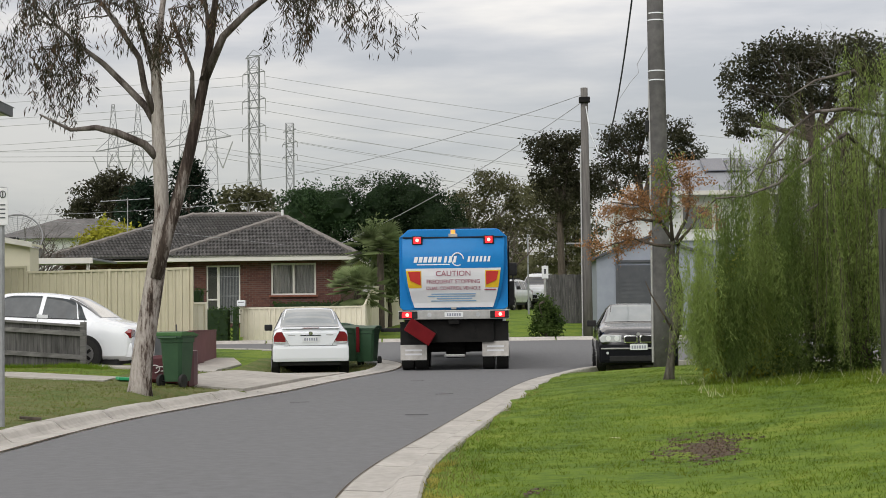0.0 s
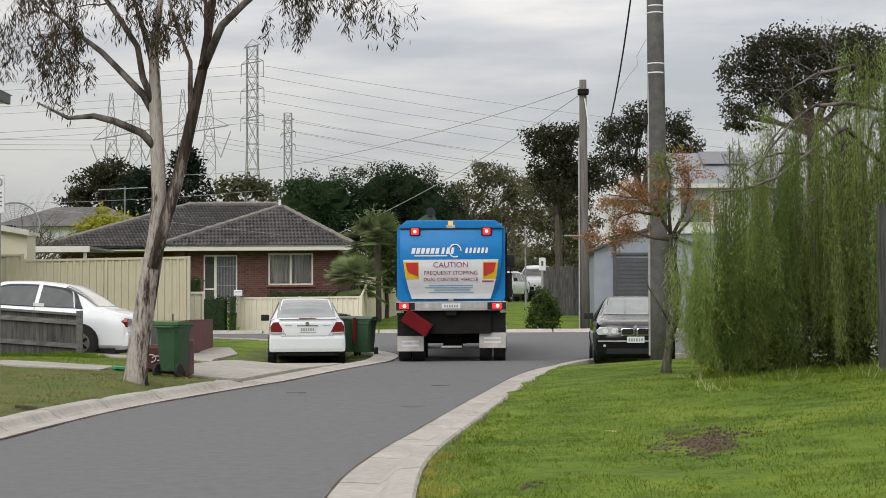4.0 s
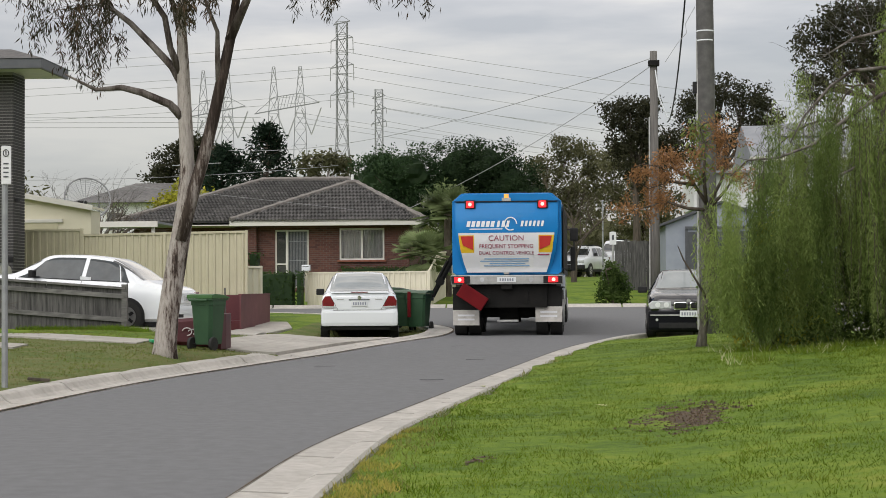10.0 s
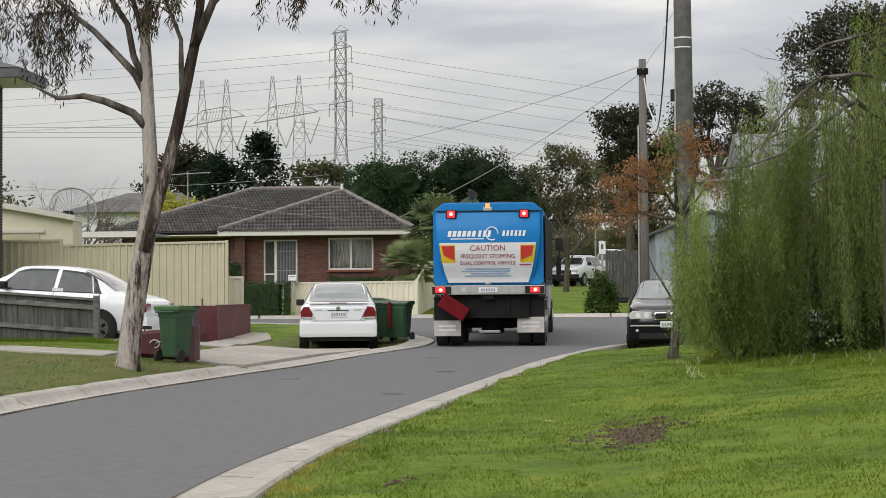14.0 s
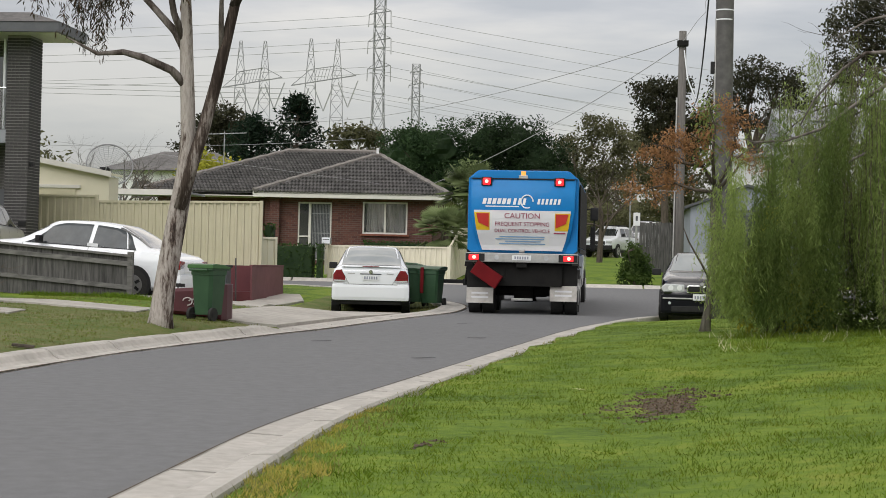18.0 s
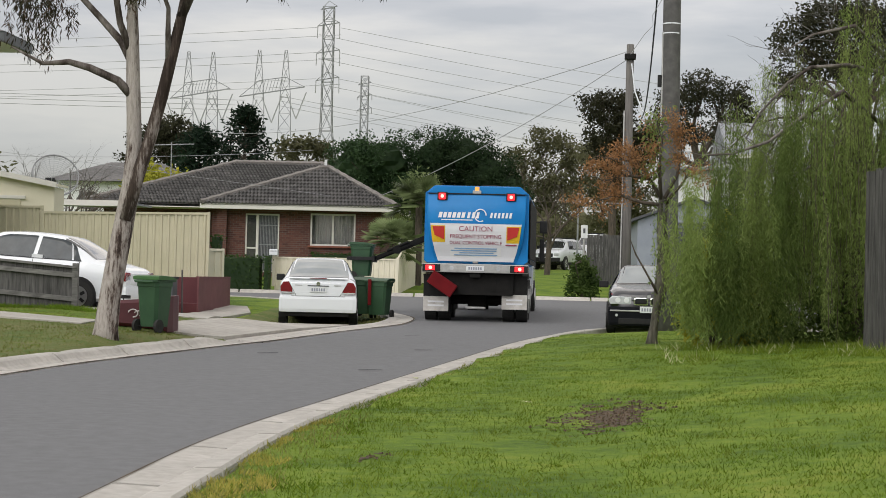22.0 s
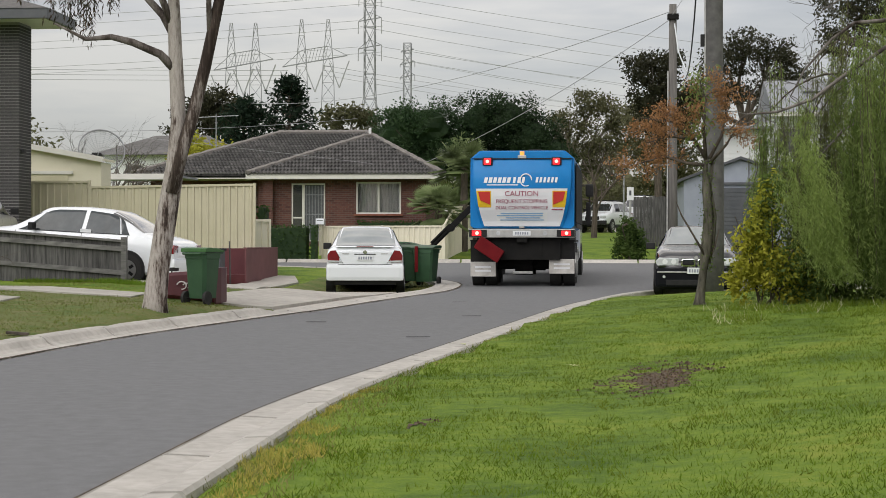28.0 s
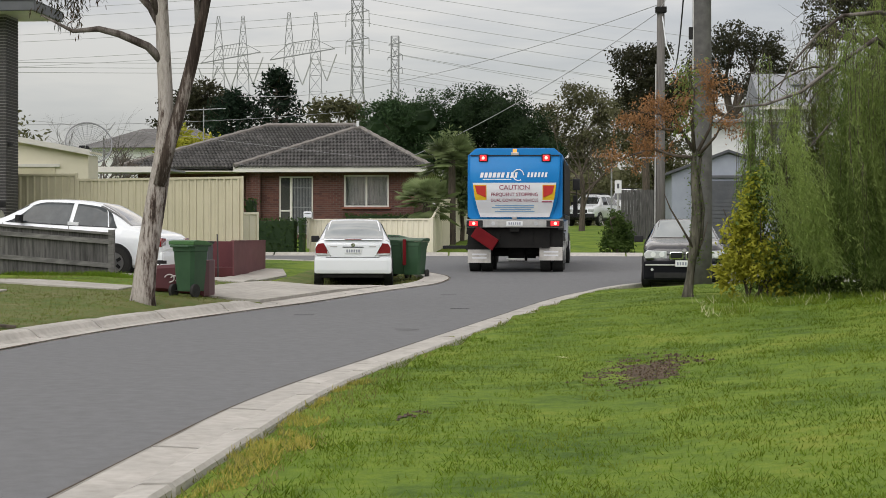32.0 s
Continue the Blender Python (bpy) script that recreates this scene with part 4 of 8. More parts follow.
def garbage_truck():
    t = thing("garbage_truck", pose(TRUCK_X, TRUCK_Y, TRUCK_Z), "blue and pale grey side-loading garbage truck with lit red lamps", "truck")
    half = [(0, 3.13), (0.95, 3.13), (1.02, 3.12), (1.225, 2.95), (1.23, 2.2), (1.225, 1.40), (1.14, 1.34), (0, 1.34)]
    outline = [(-x, z) for x, z in half[::-1]] + half[1:-1]
    body = part("body", extruded([(-x, z) for x, z in outline], "y", 0.10, 6.2, 0.015), "truck_blue", t, "blue steel compactor body")
    # the domed tailgate: a stack of outlines that bulges backwards at mid height
    rings, zs = [], (1.38, 1.44, 1.50, 1.56, 1.62, 1.68, 1.75, 1.82, 1.90, 2.0, 2.10, 2.22, 2.35, 2.48, 2.60, 2.72, 2.85, 2.93)
    for z in zs:
        w = interp(z, (1.38, 1.6, 1.9, 2.3, 2.9), (0.955, 1.03, 1.10, 1.15, 1.165))
        bulge = interp(z, BULGE_Z, BULGE_Y)
        rings.append([(-w, 0.099, z), (-w, bulge + 0.03, z), (-w + 0.06, bulge, z), (0, bulge - 0.008, z), (w - 0.06, bulge, z), (w, bulge + 0.03, z), (w, 0.099, z)])
    gate = part("tailgate", loft(bmesh.new(), rings, caps=True), "truck_blue", t, "domed blue tailgate", smooth=True)
    gate.data.set_sharp_from_angle(angle=radians(35))

    def bulge_at(z):
        return interp(z, BULGE_Z, BULGE_Y) - 0.012

    def decal(name, x0, x1, zz, material, label="", inset=0.0, lift=0.0):
        """A panel that lies on the tailgate's curve."""
        bm, prev = bmesh.new(), None
        for z in [zz[0] + (zz[1] - zz[0]) * i / 16 for i in range(17)]:
            w = interp(z, (1.38, 1.6, 1.9, 2.3, 2.9), (0.955, 1.03, 1.10, 1.15, 1.165)) - 0.07
            a, b = max(-w, x0(z) if callable(x0) else x0), min(w, x1(z) if callable(x1) else x1)
            row = [bm.verts.new((a + (b - a) * k / 4, bulge_at(z) - lift - 0.003, z)) for k in range(5)]
            if prev:
                for k in range(4):
                    bm.faces.new((prev[k], prev[k + 1], row[k + 1], row[k]))
            prev = row
        return part(name, bm, material, gate, label)

    decal("grey_panel", -2, 2, (1.39, 2.245), "truck_grey", "dull pale grey lower panel")
    decal("white_line", -2, 2, (2.225, 2.25), "sticker_white", lift=0.003)
    decal("notice_board", -0.60, 0.60, (1.48, 1.72), "sticker_white", "pale printed notice", lift=0.003)
    for s in (-1, 1):
        mk = decal("marker_plate", min(s * 0.72, s * 1.09), max(s * 0.72, s * 1.09), (1.82, 2.20), "marker_yellow", "yellow and red rear marker plate", lift=0.004)
        bm = bmesh.new()
        pts = [(s * 0.74, 2.18), (s * 1.02, 2.18), (s * 0.97, 1.98), (s * 0.74, 1.88)]
        vs = [bm.verts.new((x, bulge_at(z) - 0.024, z)) for x, z in pts]
        bm.faces.new(vs if s < 0 else vs[::-1])
        part("red_field", bm, "marker_red", mk)
    at = lambda x, z: pose(x, bulge_at(z) - 0.012, z, 90 - math.degrees(math.atan2(bulge_at(z + 0.05) - bulge_at(z - 0.05), 0.1)), 0, 0)
    lines("CAUTION", 0.165, "ink_maroon", at(0.0, 2.13), gate, "caution_lettering", width=0.78)
    lines("FREQUENT STOPPING", 0.125, "ink_maroon", at(0.0, 1.955), gate, "warning_lettering", width=1.20)
    lines("DUAL CONTROL VEHICLE", 0.11, "ink_maroon", at(0.0, 1.81), gate, "warning_lettering", width=1.22)
    for row in ((0, 1.685, 1.0, 0.022), (-0.05, 1.635, 1.08, 0.022), (0.02, 1.585, 0.80, 0.022), (0.0, 1.535, 1.02, 0.02)):
        bars(gate, [row], "ink_blue", bulge_at(row[1]) - 0.012)
    bars(gate, [(0.83, 1.775, 0.26, 0.028)], "ink_maroon", bulge_at(1.775) - 0.012)
    mark_y = bulge_at(2.445) - 0.004
    # the maker's mark and the number are plain shapes
    for k in range(6):
        bars(gate, [(-0.84 + 0.108 * k, 2.445, 0.078, 0.125)], "ink_white", mark_y, "name_mark", 0.014)
    for k in range(3):
        bars(gate, [(-0.17 + 0.105 * k, 2.445, 0.06, 0.14)], "ink_white", mark_y, "name_mark", 0.014)
    ring = bmesh.new()
    tube(ring, [(0.10 + 0.135 * math.cos(a), mark_y, 2.445 + 0.14 * math.sin(a)) for a in [i * math.pi / 9 for i in range(16)]], 0.014, 5)
    part("ring_mark", ring, "ink_white", gate)
    bars(gate, [(-0.45, 2.335, 0.74, 0.022)], "ink_white", mark_y, "underline")
    for x in (0.36, 0.45, 0.54, 0.63, 0.72, 0.81):
        bars(gate, [(x, 2.45, 0.052, 0.12)], "ink_white", mark_y, "number_mark", 0.012)
    part("top_seam", boxm(-1.14, 1.14, -0.02, 0.02, 2.925, 2.95, 0.005), "black_plastic", t)
    part("header", extruded([(-1.2, 2.952), (-0.93, 3.11), (0.93, 3.11), (1.2, 2.952)], "y", 0.02, 0.10, 0.01), "truck_blue", t)
    for s in (-1, 1):
        h = part("upper_lamp", boxm(s * 0.81 - 0.12, s * 0.81 + 0.12, -0.06, 0.02, 2.78, 2.97, 0.02), "black_plastic", t, "black housing with a lit red lamp")
        part("lens", boxm(s * 0.81 - 0.085, s * 0.81 + 0.085, -0.075, -0.062, 2.80, 2.95, 0.03), "lamp_red", h, "glowing red lens")
        part("bulb", cylm((s * 0.81, -0.08, 2.875), 0.04, 0.012, "y", 12), "lamp_core", h)
    h = part("beacon", boxm(-0.10, 0.10, -0.02, 0.12, 2.94, 3.02, 0.015), "alu", t, "amber beacon on a bracket")
    part("lens", cylm((0, 0.03, 3.06), 0.055, 0.09, "z", 14), "lamp_amber", h, "glowing amber lens")
    bumper = part("light_bar", boxm(-1.25, 1.25, -0.06, 0.08, 1.13, 1.33, 0.015), "alu", t, "worn aluminium light bar")
    for s in (-1, 1):
        h = part("tail_lamp", boxm(s * 1.03 - 0.21, s * 1.03 + 0.21, -0.085, -0.05, 1.15, 1.31, 0.01), "black_plastic", bumper)
        part("lens", boxm(s * 1.05 - 0.12, s * 1.05 + 0.10, -0.1, -0.087, 1.17, 1.29, 0.015), "lamp_red", h, "glowing red lens")
        part("bulb", cylm((s * 1.05, -0.104, 1.23), 0.042, 0.012, "y", 12), "lamp_core", h)
        part("reflector", cylm((s * 0.55, -0.066, 1.23), 0.05, 0.02, "y", 14), "clear_lens", bumper)
    pl = part("number_plate", boxm(-0.21, 0.21, -0.075, -0.061, 1.175, 1.285, 0.006), "plate", bumper)
    for k in range(6):
        part("plate_bar", boxm(-0.155 + 0.055 * k, -0.12 + 0.055 * k, -0.079, -0.076, 1.20, 1.26), "plate_ink", pl)
    part("towing_hitch", boxm(-0.12, 0.12, -0.02, 0.3, 1.02, 1.12, 0.02), "dark_steel", t)
    part("latch", boxm(-0.06, 0.06, -0.06, 0.02, 1.345, 1.40, 0.01), "alu", t)
    part("tool_box", boxm(-0.33, 0.33, -0.10, 0.06, -0.16, 0.16, 0.02, pose(-0.77, 0, 0.86, 0, 33, 0)), "truck_red", t, "tilted red steel box below the light bar")
    # chassis, axles, wheels
    part("chassis_rail", boxm(-0.48, -0.38, 0.1, 8.6, 0.72, 1.02), "dark_steel", t)
    part("chassis_rail", boxm(0.38, 0.48, 0.1, 8.6, 0.72, 1.02), "dark_steel", t)
    part("cross_member", boxm(-0.75, 0.9, 0.12, 0.22, 0.62, 1.10, 0.01), "dark_steel", t)
    part("underbody", boxm(-1.1, 1.1, 0.5, 6.0, 1.02, 1.335), "dark_steel", t)
    part("axle_board", boxm(-0.24, 0.24, 0.40, 0.44, 0.29, 0.35, 0.02), "alu", t, "pale strip under the axle")
    axles = (1.0, 2.35, 7.7)
    for i, ay in enumerate(axles):
        part("axle", cylm((0, ay, 0.5), 0.11, 2.0, "x", 12), "dark_steel", t)
        part("differential", cylm((0, ay, 0.5), 0.24, 0.42, "x", 16), "dark_steel", t)
        for s in (-1, 1):
            for k in range(2 if i < 2 else 1):
                x = s * (1.09 - 0.32 * k)
                w = part("wheel", cylm((0, 0, 0), 0.505, 0.27, "x", 28), "tyre", t, m=pose(x, ay, 0.505))
                part("rim", cylm((s * 0.1, 0, 0), 0.29, 0.12, "x", 20), "rim", w)
    for s in (-1, 1):
        part("mudguard", boxm(s * 0.98 - 0.27, s * 0.98 + 0.27, 0.30, 2.9, 1.04, 1.08, 0.01), "black_plastic", t)
        f = part("mudflap", boxm(s * 0.93 - 0.30, s * 0.93 + 0.30, 0.22, 0.24, 0.55, 1.08, 0.005), "flap_black", t, "black rubber mudflap")
        part("flap_board", boxm(s * 0.93 - 0.30, s * 0.93 + 0.30, 0.20, 0.218, 0.23 + 0.07 * (s > 0), 0.57 + 0.07 * (s > 0), 0.012), "flap_white", f, "grimy white lower flap")
        for k in range(2):
            part("smudge", boxm(s * 0.93 - 0.19, s * 0.93 + 0.19, 0.195, 0.199, 0.34 + 0.07 * (s > 0) + 0.09 * k, 0.38 + 0.07 * (s > 0) + 0.09 * k, 0), "truck_grey", f)
    # cab
    cab = part("cab", extruded([(6.7, 0.75), (8.9, 0.75), (9.0, 1.4), (8.75, 2.75), (8.4, 2.9), (6.7, 2.9)], "x", -1.2, 1.2, 0.04), "white_paint", t, "white truck cab")
    for s in (-1, 1):
        part("cab_window", boxm(s * 1.205 - 0.01, s * 1.205 + 0.01, 7.3, 8.4, 1.75, 2.5, 0.01), "car_glass", cab)
        mx = s * 1.42
        part("mirror_arm", tubem([(s * 1.2, 8.5, 2.6), (mx, 8.45, 2.62), (mx, 8.45, 1.75)], 0.02, 6), "black_plastic", t)
        part("mirror", boxm(mx - 0.11, mx + 0.11, 8.36, 8.45, 2.30, 2.65, 0.04), "black_plastic", t)
        part("mirror", boxm(mx - 0.10, mx + 0.04, 8.38, 8.45, 1.50, 2.15, 0.04), "black_plastic", t)
    part("hose", tubem([(-0.2, 2.2, 3.14), (0.05, 2.2, 3.26), (0.35, 2.2, 3.26), (0.55, 2.2, 3.14)], 0.015, 6), "black_plastic", t)
    part("side_hopper", boxm(1.252, 1.272, 0.2, 6.1, 1.48, 2.85, 0.005), "dark_steel", t, "dark side panel")
    part("side_rail", boxm(1.252, 1.275, 0.3, 6.0, 1.36, 1.46, 0.005), "black_plastic", t)
    part("fuel_tank", cylm((0.95, 5.0, 0.72), 0.28, 1.2, "y", 18), "alu", t)
    # the lifting arm
    bm = boxm(-LINK_A - 0.05, 0.05, -0.07, 0.07, -0.075, 0.075, 0.02)
    box(bm, -LINK_A, 0, 0.075, 0.10, -0.03, 0.03)
    cyl(bm, (0, 0, 0), 0.11, 0.24, "y", 14)
    cyl(bm, (-LINK_A, 0, 0), 0.10, 0.26, "y", 14)
    boom = part("boom", bm, "dark_steel", t, "black steel lifting boom")
    bm = boxm(-LINK_B, 0.05, -0.06, 0.06, -0.06, 0.06, 0.02)
    box(bm, -LINK_B + 0.1, -0.1, -0.10, -0.07, -0.025, 0.025)
    cyl(bm, (-0.5, -0.085, 0.07), 0.035, 0.6, "x", 10)
    fore = part("forearm", bm, "dark_steel", t, "black steel forearm with a ram")
    bm = boxm(0.30, 0.36, -0.34, 0.34, -0.10, 0.06, 0.01)
    for y in (-0.34, 0.30):
        box(bm, -0.34, 0.34, y, y + 0.05, -0.055, 0.035, 0.01)
        box(bm, -0.36, -0.26, y - 0.03, y + 0.08, -0.05, 0.03, 0.01)
    grab = part("grabber", bm, "black_plastic", t, "black two-fingered bin grabber")
    part("arm_mount", boxm(-1.46, -1.2, ARM_Y - 0.25, ARM_Y + 0.25, 1.5, 2.2, 0.02), "dark_steel", t)
    return t, boom, fore, grab


truck, boom, forearm, grabber = garbage_truck()
truck.scale = (1, 1, 1.025)


# ---- wheelie bins ----
def wheelie_bin(h, w, d, body_mat, lid_mat, m, label, name="wheelie_bin", open_lid=0.0, group=""):
    b = thing(name, m, label, "bin", group)
    rings = []
    for k, (z, f) in enumerate(((0.10, 0.76), (0.14, 0.78), (h * 0.45, 0.86), (h * 0.80, 0.94), (h * 0.805, 0.99), (h * 0.90, 1.0))):
        a, c = w / 2 * f, d / 2 * f
        r = 0.05
        rings.append([(x, y, z) for x, y in ((-a + r, -c), (a - r, -c), (a, -c + r), (a, c - r), (a - r, c), (-a + r, c), (-a, c - r), (-a, -c + r))])
    body = part("body", loft(bmesh.new(), rings), body_mat, b)
    part("rim", boxm(-w / 2 - 0.012, w / 2 + 0.012, -d / 2 - 0.012, d / 2 + 0.012, h * 0.885, h * 0.915, 0.01), body_mat, b)
    bm = extruded([(-d / 2 - 0.03, h * 0.918), (-d / 2 - 0.03, h * 0.94), (-d * 0.2, h * 0.985), (d * 0.3, h), (d / 2 + 0.02, h * 0.985), (d / 2 + 0.02, h * 0.918)], "x", -w / 2 - 0.03, w / 2 + 0.03, 0.012)
    hinge = Vector((0, d / 2 + 0.02, h * 0.93))
    lid = part("lid", bm, lid_mat, b)
    lid.matrix_basis = Matrix.Translation(hinge) @ Matrix.Rotation(-open_lid, 4, "X") @ Matrix.Translation(-hinge)
    part("handle", tubem([(-w * 0.4, d / 2 + 0.06, h * 0.89), (w * 0.4, d / 2 + 0.06, h * 0.89)], 0.018, 8), body_mat, b)
    part("axle", tubem([(-w / 2, d * 0.36, 0.11), (w / 2, d * 0.36, 0.11)], 0.012, 6), "black_plastic", b)
    for s in (-1, 1):
        wh = part("wheel", cylm((0, 0, 0), 0.11, 0.05, "x", 18), "tyre", b, m=pose(s * (w / 2 - 0.01), d * 0.36, 0.11))
        part("hub", cylm((s * 0.02, 0, 0), 0.05, 0.02, "x", 12), "black_plastic", wh)
    return b


M["faded_white"] = mat("faded_white_print", (0.50, 0.46, 0.46), (0.58, 0.54, 0.54), 0.6, 4)
KERBSIDE = "bins at the kerb"
wheelie_bin(0.93, 0.44, 0.48, "bin_green_lit", "lid_lime", pose(-4.29, 26.6, land(-4.29, 26.6) - 0.01, 0, 0, 158), "green wheelie bin with a paler green lid beside the gum tree", group=KERBSIDE)
tipped = wheelie_bin(0.98, 0.50, 0.55, "bin_maroon", "bin_maroon", pose(-5.16, 27.35, land(-4.7, 27.35) + 0.25, 0, 90, 0) @ Matrix.Scale(1.08, 4), "maroon wheelie bin lying tipped over on the grass", group=KERBSIDE)
wheelie_bin(0.98, 0.54, 0.58, "bin_green_lit", "bin_green", pose(-2.22, 40.0, 0.20, 0, 0, 8), "dark green wheelie bin standing behind the white sedan", group=KERBSIDE)
wheelie_bin(0.98, 0.54, 0.58, "bin_green", "bin_green", pose(-1.86, 39.75, 0.19, 0, 0, -14), "dark green wheelie bin with a red strap at the kerb corner", group=KERBSIDE)
tagged(part("strap", boxm(-2.10, -2.02, 39.40, 39.44, 0.52, 1.14, 0.01), "truck_red"), "bright red cloth strap hanging beside the bins", "strap").name = "red_strap"
for q in range(2):
    part("printed_mark", tubem([(0.06 * math.cos(a) * (1 - 0.4 * q), -0.272 + 0.02 * q, 0.38 + 0.09 * q + 0.075 * math.sin(a)) for a in [i * math.pi / 7 for i in range(11)]], 0.010, 5), "faded_white", tipped, "faded pale printed mark")
lift_a = wheelie_bin(0.98, 0.54, 0.58, "bin_green_lit", "bin_green_lit", pose(-2.0, 40.6, 0.22, 0, 0, 90), "green wheelie bin emptied by the truck", group=KERBSIDE)
lift_b = wheelie_bin(0.98, 0.54, 0.58, "bin_green", "bin_maroon", pose(-2.45, 40.6, 0.22, 0, 0, 90), "dark green wheelie bin with a maroon lid", group=KERBSIDE)
lift_c = wheelie_bin(0.98, 0.54, 0.58, "bin_green_lit", "bin_green", pose(-2.45, 42.85, 0.24, 0, 0, 90), "green wheelie bin near the corner kerb", group=KERBSIDE)


def crate():
    p = thing("planter_box", pose(-6.62, 38.0, land(-6.6, 38) + 0.0), "large open maroon sheet-metal planter box on the driveway", "planter")
    W, D, H = 1.45, 4.0, 0.82
    part("side_panel", boxm(W / 2 - 0.04, W / 2, 0, D, 0, H, 0.008), "planter_fade", p, "faded maroon side")
    part("side_panel", boxm(-W / 2, -W / 2 + 0.04, 0.7, D, 0, H, 0.008), "planter_red", p)
    part("end_panel", boxm(-W / 2, W / 2 - 0.042, D - 0.04, D, 0, H, 0.008), "planter_red", p)
    part("cross_panel", boxm(-W / 2 + 0.042, W / 2 - 0.042, 0.66, 0.70, 0, H, 0.008), "planter_red", p)
    part("ledge", boxm(-W / 2, W / 2 - 0.042, 0.02, 0.658, 0, 0.22, 0.01), "planter_red", p, "low step of the box")
    part("floor_panel", boxm(-W / 2 + 0.042, W / 2 - 0.042, 0.702, D - 0.042, 0.02, 0.06), "planter_red", p)
    part("rim", boxm(W / 2 - 0.07, W / 2 + 0.01, 0, D, H, H + 0.03, 0.006), "planter_fade", p)
    c = thing("utility_crate", pose(-6.5, 36.9, land(-6.5, 36.9) + 0.02), "small dark grey box beside the planter", "box")
    part("body", boxm(-0.28, 0.28, -0.2, 0.3, 0, 0.78, 0.02), "dark_door", c)
    part("lid", boxm(-0.31, 0.31, -0.23, 0.33, 0.782, 0.84, 0.015), "black_plastic", c)
    part("stick", tubem([(0.42, 0.2, 0), (0.40, 0.2, 1.0)], 0.02, 6), "grey_wood", c)


crate()


# ---- cars ----
SEDAN = dict(y=(0, 0.012, 0.05, 0.13, 0.215, 0.30, 0.385, 0.50, 0.62, 0.69, 0.76, 0.88, 0.955, 0.985, 1.0),
             top=(0.66, 0.695, 0.70, 0.705, 0.715, 0.86, 0.975, 1.0, 0.975, 0.84, 0.69, 0.635, 0.57, 0.50, 0.40),
             belt=(0.55, 0.64, 0.655, 0.66, 0.665, 0.66, 0.655, 0.645, 0.64, 0.635, 0.63, 0.59, 0.53, 0.46, 0.37),
             wide=(0.90, 0.955, 0.98, 0.99, 0.995, 1.0, 1.0, 1.0, 1.0, 1.0, 0.995, 0.97, 0.91, 0.84, 0.72),
             wtop=(0.74, 0.80, 0.82, 0.82, 0.80, 0.70, 0.655, 0.65, 0.655, 0.70, 0.80, 0.82, 0.76, 0.70, 0.60),
             low=(0.22, 0.17, 0.15, 0.14, 0.13, 0.12, 0.12, 0.12, 0.12, 0.12, 0.13, 0.14, 0.14, 0.15, 0.20))
HATCH = dict(y=(0, 0.02, 0.08, 0.16, 0.24, 0.32, 0.45, 0.58, 0.66, 0.73, 0.80, 0.90, 0.96, 0.985, 1.0),
             top=(0.55, 0.66, 0.84, 0.95, 0.985, 1.0, 1.0, 0.985, 0.90, 0.76, 0.66, 0.61, 0.56, 0.49, 0.40),
             belt=(0.52, 0.60, 0.62, 0.625, 0.625, 0.62, 0.615, 0.61, 0.61, 0.61, 0.61, 0.57, 0.52, 0.45, 0.37),
             wide=SEDAN["wide"], wtop=(0.76, 0.80, 0.74, 0.70, 0.69, 0.68, 0.68, 0.68, 0.70, 0.74, 0.80, 0.82, 0.76, 0.70, 0.60), low=SEDAN["low"])


